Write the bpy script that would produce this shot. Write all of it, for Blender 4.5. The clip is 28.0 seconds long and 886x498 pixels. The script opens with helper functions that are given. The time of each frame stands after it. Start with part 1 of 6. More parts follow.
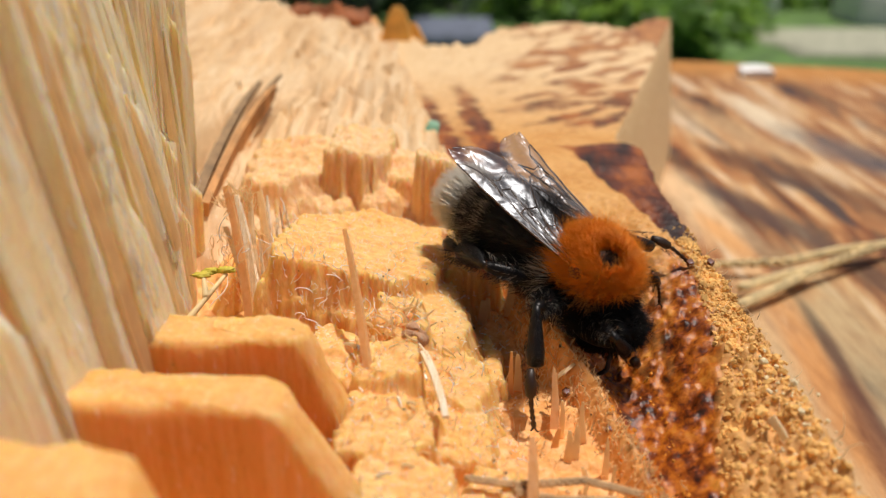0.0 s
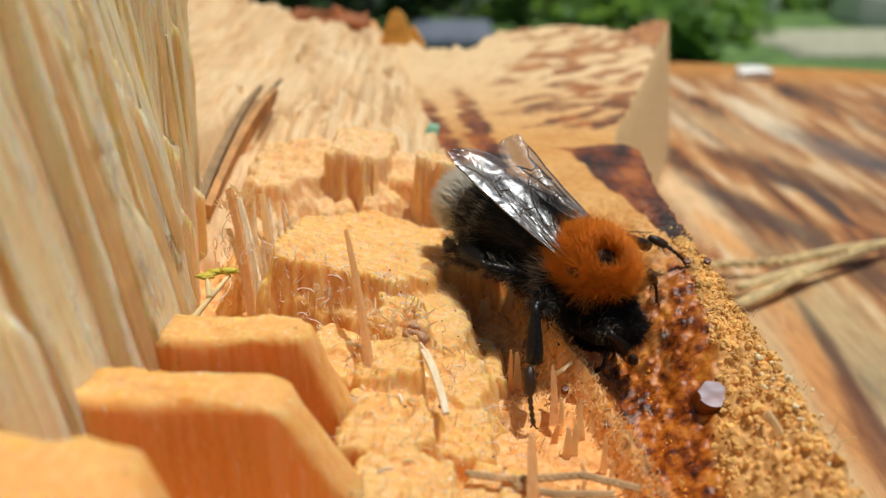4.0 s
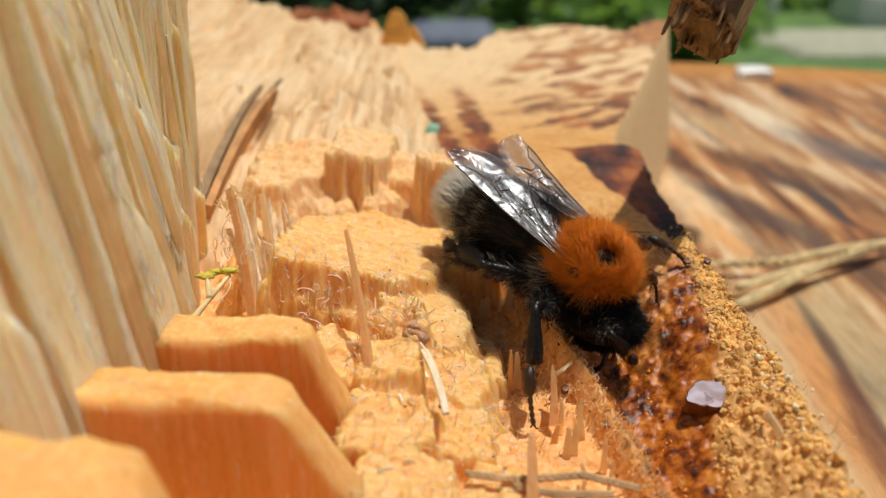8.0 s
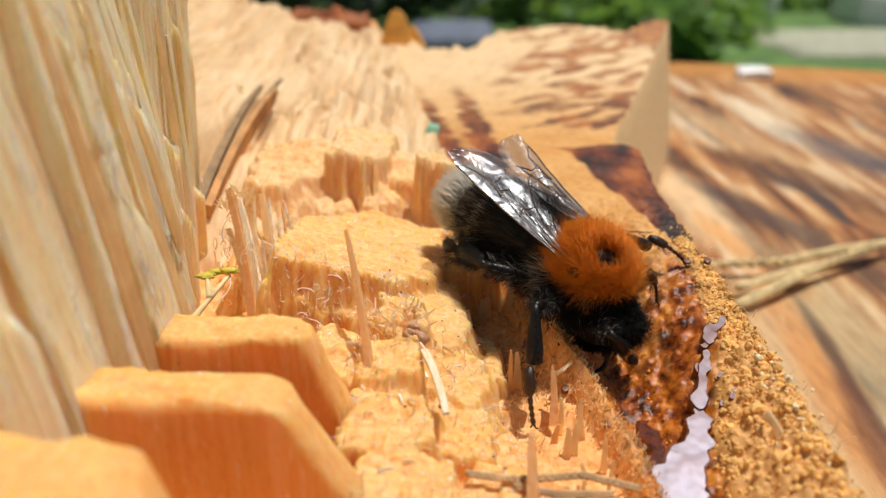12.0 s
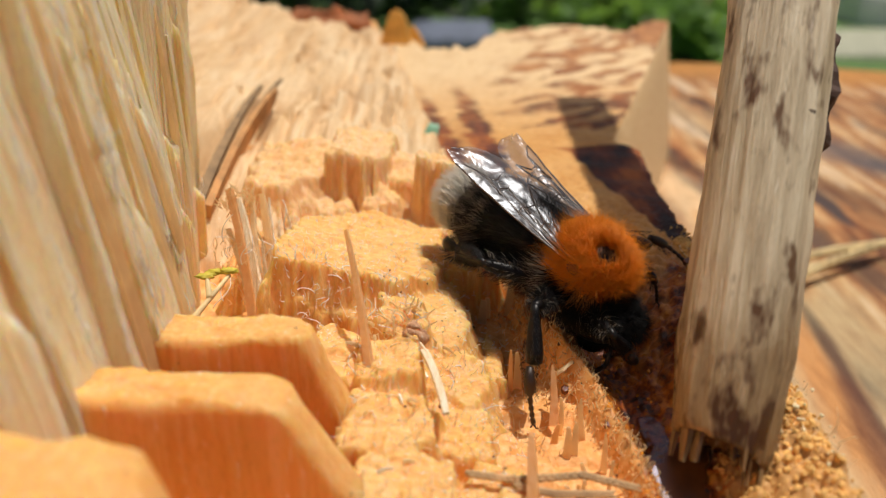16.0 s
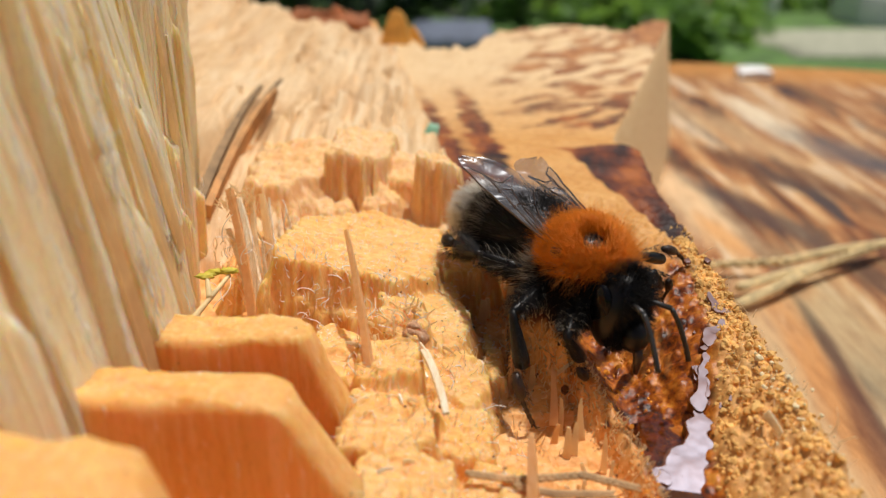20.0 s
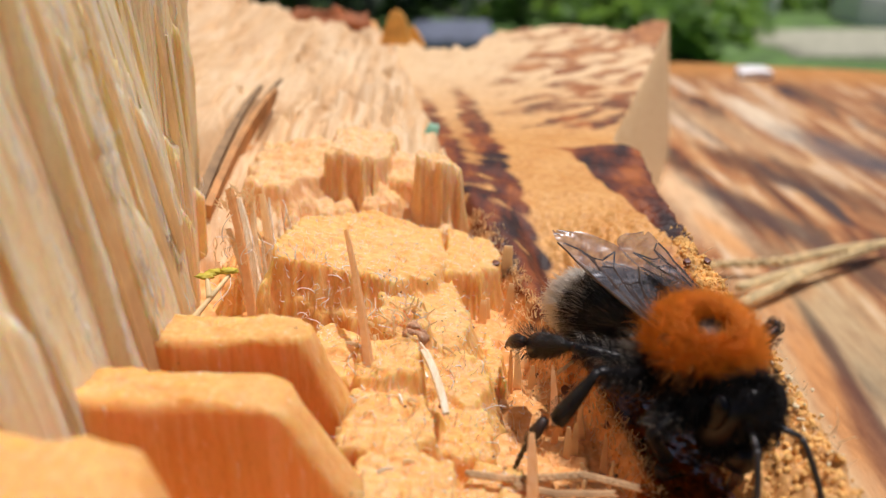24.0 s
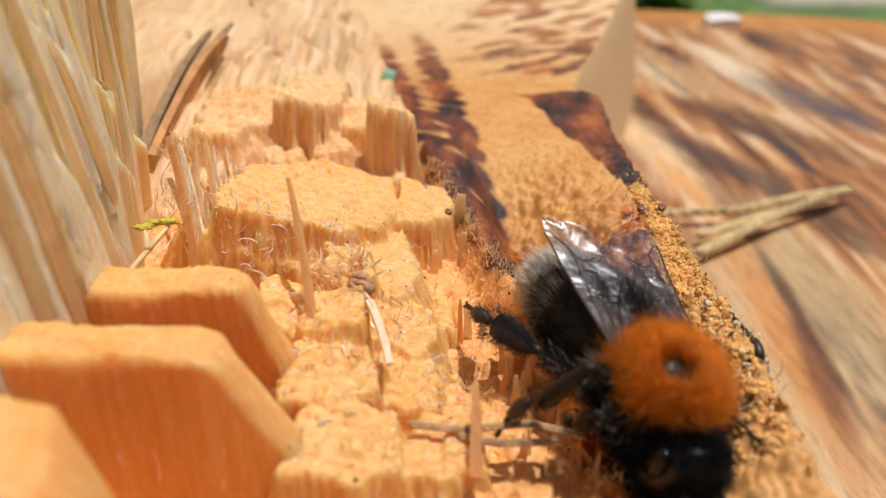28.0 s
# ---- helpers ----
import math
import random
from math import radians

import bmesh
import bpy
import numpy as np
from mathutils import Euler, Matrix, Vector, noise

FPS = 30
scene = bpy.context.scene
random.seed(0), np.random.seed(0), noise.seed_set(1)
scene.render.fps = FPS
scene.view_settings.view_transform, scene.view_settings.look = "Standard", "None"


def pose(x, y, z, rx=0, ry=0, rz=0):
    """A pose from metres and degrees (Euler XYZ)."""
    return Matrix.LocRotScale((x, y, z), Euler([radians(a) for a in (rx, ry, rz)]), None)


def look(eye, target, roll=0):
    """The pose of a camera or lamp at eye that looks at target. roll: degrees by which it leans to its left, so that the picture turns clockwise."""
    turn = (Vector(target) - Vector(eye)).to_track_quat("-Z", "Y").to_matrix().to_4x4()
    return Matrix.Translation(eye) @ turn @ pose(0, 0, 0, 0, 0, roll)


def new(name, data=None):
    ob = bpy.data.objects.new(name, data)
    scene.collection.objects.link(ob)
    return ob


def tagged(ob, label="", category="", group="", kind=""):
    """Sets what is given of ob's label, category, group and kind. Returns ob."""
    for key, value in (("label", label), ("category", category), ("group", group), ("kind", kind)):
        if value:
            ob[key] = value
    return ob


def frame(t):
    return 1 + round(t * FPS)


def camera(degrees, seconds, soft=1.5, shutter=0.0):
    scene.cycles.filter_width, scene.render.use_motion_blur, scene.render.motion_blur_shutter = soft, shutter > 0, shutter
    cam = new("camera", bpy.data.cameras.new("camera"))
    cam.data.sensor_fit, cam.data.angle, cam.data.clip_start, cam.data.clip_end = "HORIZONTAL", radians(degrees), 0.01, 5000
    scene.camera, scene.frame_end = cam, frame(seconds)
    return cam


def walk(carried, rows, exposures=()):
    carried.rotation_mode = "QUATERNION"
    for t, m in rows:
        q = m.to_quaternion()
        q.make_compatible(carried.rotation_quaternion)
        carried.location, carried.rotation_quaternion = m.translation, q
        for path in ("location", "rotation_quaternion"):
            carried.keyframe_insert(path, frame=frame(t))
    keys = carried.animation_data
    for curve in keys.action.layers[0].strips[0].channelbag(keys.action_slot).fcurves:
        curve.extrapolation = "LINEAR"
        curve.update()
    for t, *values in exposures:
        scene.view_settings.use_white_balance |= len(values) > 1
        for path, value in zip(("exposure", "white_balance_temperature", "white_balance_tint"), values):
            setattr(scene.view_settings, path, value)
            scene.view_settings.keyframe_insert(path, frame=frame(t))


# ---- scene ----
cam = camera(60, 28.0, soft=1.2)
MM = 0.001
EYE_Z = 0.460
TILT = 25.0


def at(x, y, z):
    """A place in metres from millimetres measured from the camera's resting point."""
    return Vector((x * MM, y * MM, EYE_Z + z * MM))


def cam_pose(x, y, z, down=TILT, yaw=0.0, roll=0.0):
    p = at(x, y, z)
    return pose(p.x, p.y, p.z, 90 - down, 0, yaw) @ pose(0, 0, 0, 0, 0, roll)


walk(cam, [
    (0.0, cam_pose(-0.05, 0.67, -0.14, 25.22, -0.06, 0.32)),
    (0.3, cam_pose(-0.02, 0.05, 0.02, 25.03, -0.02, 0.05)),
    (0.6, cam_pose(0, 0, 0)),
    (14.0, cam_pose(0, 0, 0)),
    (27.2, cam_pose(0, 0, 0)),
    (27.5, cam_pose(0.02, 0.20, -0.20, 25.45, -0.33, 0.0)),
    (28.0, cam_pose(1.44, 0.86, -0.72, 28.51, -2.27, 0.48)),
], [(0.0, -0.10, 6650, 12), (1.5, -0.08, 6650, 12), (2.0, -0.16, 6750, 14), (2.6, -0.18, 6450, 6), (3.5, -0.18, 6450, 5), (6.0, -0.06, 6450, 5), (7.0, -0.18, 6600, 12), (8.0, -0.14, 6500, 7), (9.0, -0.02, 6500, 8),
    (10.0, -0.10, 6750, 11), (11.0, -0.10, 6600, 7), (12.0, 0.0, 6500, 9), (14.5, -0.08, 6700, 12), (15.0, -0.24, 6800, 13), (15.6, -0.22, 6750, 12), (16.2, -0.06, 6650, 10), (17.0, -0.02, 6600, 11),
    (18.2, -0.10, 6600, 12), (19.0, -0.14, 6550, 10), (20.0, -0.10, 6500, 10), (21.0, 0.0, 6350, 11), (24.0, -0.05, 6350, 18), (27.0, -0.05, 6400, 18), (28.0, -0.12, 6600, 15)])
cam.data.dof.use_dof = True
cam.data.dof.focus_distance = 0.045
cam.data.dof.aperture_fstop = 42.0

# ---- light ----
SUN_WAY = Vector((0.22, 0.13, 0.967)).normalized()
world = bpy.data.worlds.new("sky")
scene.world = world
world.use_nodes = True
wn, wl = world.node_tree.nodes, world.node_tree.links
sky = wn.new("ShaderNodeTexSky")
sky.sky_type = 'NISHITA'
sky.sun_disc = False
sky.dust_density = 3.5
sky.sun_elevation = math.asin(SUN_WAY.z)
sky.sun_rotation = math.atan2(SUN_WAY.x, SUN_WAY.y)
wl.new(sky.outputs["Color"], wn["Background"].inputs["Color"])
wn["Background"].inputs["Strength"].default_value = 0.055
sun_data = bpy.data.lights.new("sun", 'SUN')
sun_data.energy = 3.5
sun_data.angle = radians(0.6)
sun_data.color = (1.0, 0.95, 0.89)
sun = new("sun", sun_data)
sun.matrix_world = look(SUN_WAY * 30, (0, 0, 0))


# ---- materials ----
def ramp_node(nt, stops, fac):
    r = nt.nodes.new("ShaderNodeValToRGB")
    while len(r.color_ramp.elements) < len(stops):
        r.color_ramp.elements.new(0.5)
    for e, (p, c) in zip(r.color_ramp.elements, stops):
        e.position, e.color = p, (*c, 1)
    nt.links.new(fac, r.inputs["Fac"])
    return r.outputs["Color"]


def noise_node(nt, scale, stretch=(1, 1, 1), detail=4.0, rough=0.6, turn=(0, 0, 0), distort=0.0):
    tc = nt.nodes.new("ShaderNodeTexCoord")
    mp = nt.nodes.new("ShaderNodeMapping")
    mp.inputs["Scale"].default_value = stretch
    mp.inputs["Rotation"].default_value = turn
    n = nt.nodes.new("ShaderNodeTexNoise")
    n.inputs["Scale"].default_value = scale
    n.inputs["Detail"].default_value = detail
    n.inputs["Roughness"].default_value = rough
    n.inputs["Distortion"].default_value = distort
    nt.links.new(tc.outputs["Object"], mp.inputs["Vector"])
    nt.links.new(mp.outputs["Vector"], n.inputs["Vector"])
    return n.outputs["Fac"]


def mix_node(nt, a, b, fac, mode='MIX'):
    m = nt.nodes.new("ShaderNodeMix")
    m.data_type, m.blend_type = 'RGBA', mode
    for s, v in ((6, a), (7, b)):
        if isinstance(v, tuple):
            m.inputs[s].default_value = (*v, 1)
        else:
            nt.links.new(v, m.inputs[s])
    if isinstance(fac, float):
        m.inputs[0].default_value = fac
    else:
        nt.links.new(fac, m.inputs[0])
    return m.outputs[2]


def base_material(name, rough=0.6):
    m = bpy.data.materials.new(name)
    m.use_nodes = True
    b = m.node_tree.nodes["Principled BSDF"]
    b.inputs["Roughness"].default_value = rough
    return m, m.node_tree, b


def bump_on(nt, b, fac, strength, dist):
    u = nt.nodes.new("ShaderNodeBump")
    u.inputs["Strength"].default_value = strength
    u.inputs["Distance"].default_value = dist
    nt.links.new(fac, u.inputs["Height"])
    nt.links.new(u.outputs["Normal"], b.inputs["Normal"])


def wood_material(name, pale, mid, deep, fibre=(1, 1, 0.05), scale=2600.0, stain=None, rough=0.62, sss=0.0, bump=0.5, wet_end=False, broad=(160.0, (1, 1, 0.5), 0.4)):
    """Torn or cut softwood: fibres, broad tone and specks."""
    m, nt, b = base_material(name, rough)
    fine = noise_node(nt, scale, fibre, 5.0, 0.65)
    wide = noise_node(nt, broad[0], broad[1], 3.0, 0.5)
    c1 = ramp_node(nt, [(0.34, deep), (0.5, mid), (0.63, pale)], fine)
    c2 = ramp_node(nt, [(0.3, mid), (0.7, pale)], wide)
    c = mix_node(nt, c1, c2, broad[2])
    micro = noise_node(nt, 7000.0, (1, 1, 0.25), 2.0, 0.6)
    c = mix_node(nt, c, ramp_node(nt, [(0.32, (0.62, 0.55, 0.46)), (0.5, (1, 1, 1)), (0.72, (1.0, 1.0, 1.0))], micro), 0.25, 'MULTIPLY')
    c = mix_node(nt, c, (0.95, 0.85, 0.68), ramp_node(nt, [(0.0, (0, 0, 0)), (0.66, (0, 0, 0)), (0.74, (0.7, 0.7, 0.7))], noise_node(nt, 3800.0, (1, 1, 0.12), 2.0, 0.6)))
    speck = noise_node(nt, 1500.0, (1, 1, 1), 2.0, 0.5)
    c = mix_node(nt, c, (0.06, 0.03, 0.015), ramp_node(nt, [(0.0, (0, 0, 0)), (0.765, (0, 0, 0)), (0.80, (0.9, 0.9, 0.9))], speck))
    if stain:
        c = mix_node(nt, c, stain[0], ramp_node(nt, [(stain[1], (0, 0, 0)), (stain[1] + 0.12, (1, 1, 1))], noise_node(nt, stain[2], stain[3], 3.0, 0.6)))
    if wet_end:
        tc = nt.nodes.new("ShaderNodeTexCoord")
        sep = nt.nodes.new("ShaderNodeSeparateXYZ")
        nt.links.new(tc.outputs["Object"], sep.inputs[0])
        add = nt.nodes.new("ShaderNodeMath")
        add.operation = 'MULTIPLY_ADD'
        add.inputs[1].default_value = 0.007
        nt.links.new(noise_node(nt, 500.0, (1, 1, 0.3)), add.inputs[0])
        nt.links.new(sep.outputs["Z"], add.inputs[2])
        soak = ramp_node(nt, [(0.0068, (1, 1, 1)), (0.0120, (0, 0, 0))], add.outputs[0])
        c = mix_node(nt, c, mix_node(nt, c, (0.46, 0.34, 0.22), 1.0, 'MULTIPLY'), soak)
        nt.links.new(ramp_node(nt, [(0.0, (rough, rough, rough)), (1.0, (0.2, 0.2, 0.2))], soak), b.inputs["Roughness"])
    nt.links.new(c, b.inputs["Base Color"])
    if sss:
        b.inputs["Subsurface Weight"].default_value = sss
        b.inputs["Subsurface Radius"].default_value = (0.0028, 0.0014, 0.0003)
        b.inputs["Subsurface Scale"].default_value = 1.0
    bump_on(nt, b, fine, bump, 0.0004)
    return m


def let_through(m, share, tint):
    """Thin wood lets some of the sun through."""
    nt = m.node_tree
    b, out = nt.nodes["Principled BSDF"], nt.nodes["Material Output"]
    tr = nt.nodes.new("ShaderNodeBsdfTranslucent")
    tr.inputs["Color"].default_value = (*tint, 1)
    mx = nt.nodes.new("ShaderNodeMixShader")
    mx.inputs[0].default_value = share
    nt.links.new(b.outputs[0], mx.inputs[1])
    nt.links.new(tr.outputs[0], mx.inputs[2])
    nt.links.new(mx.outputs[0], out.inputs["Surface"])


def plain_material(name, color, rough=0.5, var=0.25, scale=900.0, metallic=0.0, coat=0.0):
    m, nt, b = base_material(name, rough)
    dark = tuple(v * (1 - var) for v in color)
    light = tuple(min(1, v * (1 + var)) for v in color)
    nt.links.new(ramp_node(nt, [(0.3, dark), (0.7, light)], noise_node(nt, scale)), b.inputs["Base Color"])
    b.inputs["Metallic"].default_value = metallic
    b.inputs["Coat Weight"].default_value = coat
    return m


TORN = wood_material("torn_wood", (0.89, 0.60, 0.26), (0.83, 0.43, 0.115), (0.70, 0.28, 0.045), fibre=(0.6, 1, 0.05), sss=0.4, bump=0.35)
BLOCK = wood_material("cut_block_wood", (0.87, 0.53, 0.22), (0.83, 0.40, 0.10), (0.75, 0.29, 0.045), sss=0.6, bump=0.35)
TORNPALE = wood_material("pale_torn_wood", (0.92, 0.66, 0.38), (0.86, 0.50, 0.20), (0.75, 0.36, 0.10), fibre=(0.6, 1, 0.05), sss=0.3, bump=0.6)
SLIVER = wood_material("torn_sliver", (0.90, 0.68, 0.42), (0.85, 0.55, 0.26), (0.72, 0.38, 0.13), bump=0.6)
WALL = wood_material("fibre_wall_wood", (0.99, 0.93, 0.71), (0.98, 0.74, 0.38), (0.92, 0.52, 0.17), fibre=(1, 1, 0.025), scale=1500.0, bump=1.0, sss=0.4, broad=(420.0, (1, 1, 0.03), 0.55))
RIDGE = wood_material("ridge_wood", (0.87, 0.68, 0.43), (0.74, 0.48, 0.23), (0.46, 0.22, 0.07), fibre=(1, 0.06, 0.2), scale=900.0, sss=0.0, bump=0.9, broad=(220.0, (1, 0.12, 0.3), 0.5))
CRUMB = plain_material("crumbly_wood", (0.80, 0.46, 0.14), 0.8, 0.28, 700.0)
WETCRUMB = plain_material("soaked_crumbs", (0.60, 0.23, 0.03), 0.2, 0.5, 1200.0)
CHIP = plain_material("pale_chip", (0.84, 0.68, 0.44), 0.55)
FIBRE = plain_material("loose_fibre", (0.88, 0.68, 0.42), 0.6)
let_through(SLIVER, 0.6, (0.98, 0.72, 0.40))
let_through(FIBRE, 0.7, (0.98, 0.84, 0.60))
let_through(CHIP, 0.6, (0.98, 0.90, 0.72))


def streak(nt, x, y, turn, length, width):
    """A ragged long spot on the sawn face; gives its mask."""
    tc = nt.nodes.new("ShaderNodeTexCoord")
    mp = nt.nodes.new("ShaderNodeMapping")
    mp.vector_type = 'TEXTURE'
    mp.inputs["Location"].default_value = (x * MM, y * MM, 0)
    mp.inputs["Rotation"].default_value = (0, 0, radians(turn))
    mp.inputs["Scale"].default_value = (length * 1.4 * MM, width * 2.0 * MM, 1000)
    nt.links.new(tc.outputs["Object"], mp.inputs["Vector"])
    far = nt.nodes.new("ShaderNodeVectorMath")
    far.operation = 'LENGTH'
    nt.links.new(mp.outputs["Vector"], far.inputs[0])
    rag = nt.nodes.new("ShaderNodeMath")
    rag.operation = 'MULTIPLY_ADD'
    rag.inputs[1].default_value = 1.3
    nt.links.new(noise_node(nt, 330.0, (1, 0.22, 1), 4.0, 0.65, (0, 0, radians(14))), rag.inputs[0])
    nt.links.new(far.outputs["Value"], rag.inputs[2])
    return ramp_node(nt, [(1.1 / 2, (1, 1, 1)), (1.75 / 2, (0, 0, 0))], half(nt, rag.outputs[0]))


def half(nt, value):
    m = nt.nodes.new("ShaderNodeMath")
    m.operation = 'MULTIPLY'
    m.inputs[1].default_value = 0.5
    nt.links.new(value, m.inputs[0])
    return m.outputs[0]


def sawn_material():
    """The broad sawn face of the stump: streaks along the saw's way in tan, brown and grey-black."""
    m, nt, b = base_material("sawn_wood", 0.72)
    s1 = noise_node(nt, 190.0, (1, 0.14, 1), 4.0, 0.62, (0, 0, radians(8)), 0.5)
    s2 = noise_node(nt, 700.0, (1, 0.06, 1), 3.0, 0.6, (0, 0, radians(10)))
    c = ramp_node(nt, [(0.39, (0.06, 0.02, 0.008)), (0.45, (0.28, 0.09, 0.022)), (0.505, (0.48, 0.20, 0.06)), (0.56, (0.68, 0.42, 0.19)), (0.62, (0.88, 0.71, 0.48))], s1)
    c = mix_node(nt, c, ramp_node(nt, [(0.40, (0.22, 0.07, 0.02)), (0.58, (0.62, 0.36, 0.14))], s2), 0.35)
    s3 = noise_node(nt, 120.0, (1, 0.17, 1), 3.0, 0.55, (0, 0, radians(6)))
    c = mix_node(nt, c, (0.035, 0.03, 0.033), ramp_node(nt, [(0.565, (0, 0, 0)), (0.63, (0.9, 0.9, 0.9))], s3))
    # broad single streaks of resin, rot and clean wood: centre, heading, half length, half width in millimetres
    for x, y, turn, length, width, tone in (
            (33, 55, -95, 26, 4.5, (0.72, 0.50, 0.26)), (44, 70, -95, 18, 3.0, (0.52, 0.39, 0.20)), (38.6, 108, -87, 18, 2.4, (0.86, 0.63, 0.36)),
            (67.5, 157, -87, 18, 2.4, (0.86, 0.73, 0.50)), (57, 150, -74, 24, 3.0, (0.60, 0.38, 0.18)), (39, 97, -79, 7, 1.1, (0.70, 0.34, 0.10)),
            (47.4, 105, -70, 15, 1.9, (0.035, 0.028, 0.032)), (74, 136, -77, 15, 3.2, (0.10, 0.09, 0.095)), (42.3, 127, -70, 5, 1.4, (0.09, 0.035, 0.014)),
            (53, 127, -68, 12, 1.7, (0.11, 0.04, 0.014)), (62, 118, -70, 16, 1.8, (0.16, 0.06, 0.02)), (37.2, 62, -97, 17, 1.3, (0.60, 0.24, 0.05)),
            (40.2, 65, -96, 12, 0.5, (0.03, 0.025, 0.02)), (38.5, 57.5, -101, 10, 0.9, (0.13, 0.028, 0.008)), (54, 84, -80, 9, 1.6, (0.06, 0.03, 0.02))):
        c = mix_node(nt, c, mix_node(nt, tone, c, 0.25), streak(nt, x - 37, y - 22, turn, length, width))
    tc = nt.nodes.new("ShaderNodeTexCoord")
    flat = nt.nodes.new("ShaderNodeVectorMath")
    flat.operation = 'MULTIPLY'
    flat.inputs[1].default_value = (1, 1, 0)
    nt.links.new(tc.outputs["Object"], flat.inputs[0])
    rad = nt.nodes.new("ShaderNodeVectorMath")
    rad.operation = 'LENGTH'
    nt.links.new(flat.outputs[0], rad.inputs[0])
    c = mix_node(nt, c, (0.58, 0.25, 0.045), ramp_node(nt, [(0.172, (0, 0, 0)), (0.186, (0.85, 0.85, 0.85))], rad.outputs["Value"]))
    grain = noise_node(nt, 1500.0, (1, 0.15, 1), 5.0, 0.7, (0, 0, radians(8)))
    c = mix_node(nt, c, ramp_node(nt, [(0.34, (0.55, 0.42, 0.32)), (0.52, (1, 1, 1)), (0.68, (1.0, 1.0, 1.0))], grain), 0.55, 'MULTIPLY')
    nt.links.new(c, b.inputs["Base Color"])
    bump_on(nt, b, grain, 0.5, 0.0006)
    return m


SAWN = sawn_material()


def ledge_material():
    """Sawn and crumbly orange wood; "brown" marks resin stains and the bee's painted shade, "wet" the wet trough, also
    dimmed for that shade.
    """
    m, nt, b = base_material("sawn_ledge_wood", 0.6)
    fine = noise_node(nt, 1700.0, (1, 1, 1), 5.0, 0.68)
    broad = noise_node(nt, 260.0, (1, 1, 1), 3.0, 0.5)
    c = mix_node(nt, ramp_node(nt, [(0.28, (0.42, 0.15, 0.03)), (0.5, (0.66, 0.31, 0.075)), (0.72, (0.82, 0.50, 0.19))], fine),
                 ramp_node(nt, [(0.3, (0.56, 0.25, 0.05)), (0.7, (0.80, 0.47, 0.16))], broad), 0.45)

    def mask(name, freq, soft, rag=0.9):
        at_node = nt.nodes.new("ShaderNodeAttribute")
        at_node.attribute_name = name
        add = nt.nodes.new("ShaderNodeMath")
        add.operation = 'ADD'
        nt.links.new(at_node.outputs["Fac"], add.inputs[0])
        sub = nt.nodes.new("ShaderNodeMath")
        sub.operation = 'MULTIPLY_ADD'
        sub.inputs[1].default_value, sub.inputs[2].default_value = rag, -rag / 2
        nt.links.new(noise_node(nt, freq, (1, 1, 1), 5.0, 0.65), sub.inputs[0])
        nt.links.new(sub.outputs[0], add.inputs[1])
        return ramp_node(nt, [(0.5 - soft, (0, 0, 0)), (0.5 + soft, (1, 1, 1))], add.outputs[0])

    paleness = nt.nodes.new("ShaderNodeAttribute")
    paleness.attribute_name = "paleness"
    c = mix_node(nt, c, ramp_node(nt, [(0.3, (0.66, 0.42, 0.18)), (0.5, (0.84, 0.60, 0.32)), (0.7, (0.90, 0.72, 0.46))], fine), paleness.outputs["Fac"])
    torn = nt.nodes.new("ShaderNodeAttribute")
    torn.attribute_name = "torn"
    c = mix_node(nt, c, ramp_node(nt, [(0.28, (0.66, 0.25, 0.045)), (0.5, (0.84, 0.42, 0.13)), (0.72, (0.90, 0.58, 0.29))], fine), torn.outputs["Fac"])
    brown = mask("brown", 900.0, 0.18, 0.45)
    stain = ramp_node(nt, [(0.36, (0.025, 0.008, 0.005)), (0.5, (0.15, 0.032, 0.007)), (0.66, (0.40, 0.115, 0.018))], noise_node(nt, 420.0, (1, 0.35, 1), 4.0, 0.55))
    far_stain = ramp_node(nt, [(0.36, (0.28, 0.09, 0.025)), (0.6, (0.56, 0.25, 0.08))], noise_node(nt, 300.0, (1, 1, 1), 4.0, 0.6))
    c = mix_node(nt, c, mix_node(nt, stain, far_stain, paleness.outputs["Fac"]), brown)
    wet = mask("wet", 700.0, 0.22)
    # colours of wet wood, darkened further to hold the bee's shade
    wet_shade = ramp_node(nt, [(0.36, (0.035, 0.008, 0.003)), (0.45, (0.22, 0.045, 0.005)), (0.55, (0.50, 0.140, 0.012)), (0.68, (0.72, 0.30, 0.045))], noise_node(nt, 800.0, (1, 1, 1), 5.0, 0.7))
    c = mix_node(nt, c, wet_shade, wet)
    nt.links.new(c, b.inputs["Base Color"])
    nt.links.new(ramp_node(nt, [(0.0, (0.62, 0.62, 0.62)), (1.0, (0.36, 0.36, 0.36))], wet), b.inputs["Roughness"])
    bump_on(nt, b, fine, 0.35, 0.0003)
    return m


LEDGE = ledge_material()
BARK = plain_material("bark", (0.16, 0.09, 0.055), 0.85, 0.5, 200.0)
GRASS = plain_material("grass", (0.09, 0.18, 0.035), 0.7, 0.5, 9.0)
LEAF = plain_material("leaf", (0.10, 0.18, 0.04), 0.5, 0.5, 20.0)
STONE = plain_material("grey_stone", (0.14, 0.165, 0.22), 0.8, 0.3, 30.0)
GRAVEL = plain_material("gravel", (0.40, 0.40, 0.29), 0.9, 0.4, 60.0)
STICKWOOD = wood_material("peeled_stick", (0.86, 0.74, 0.53), (0.62, 0.50, 0.32), (0.28, 0.18, 0.09), fibre=(1, 1, 0.05), scale=1500.0, stain=((0.16, 0.08, 0.035), 0.535, 700.0, (1, 1, 0.4)), rough=0.45, bump=1.0, wet_end=True)
DARKBARK = plain_material("stick_bark", (0.07, 0.035, 0.022), 0.75, 0.5, 700.0)
ORANGE_FUR = plain_material("orange_fur", (0.78, 0.25, 0.004), 0.55, 0.25, 900.0)
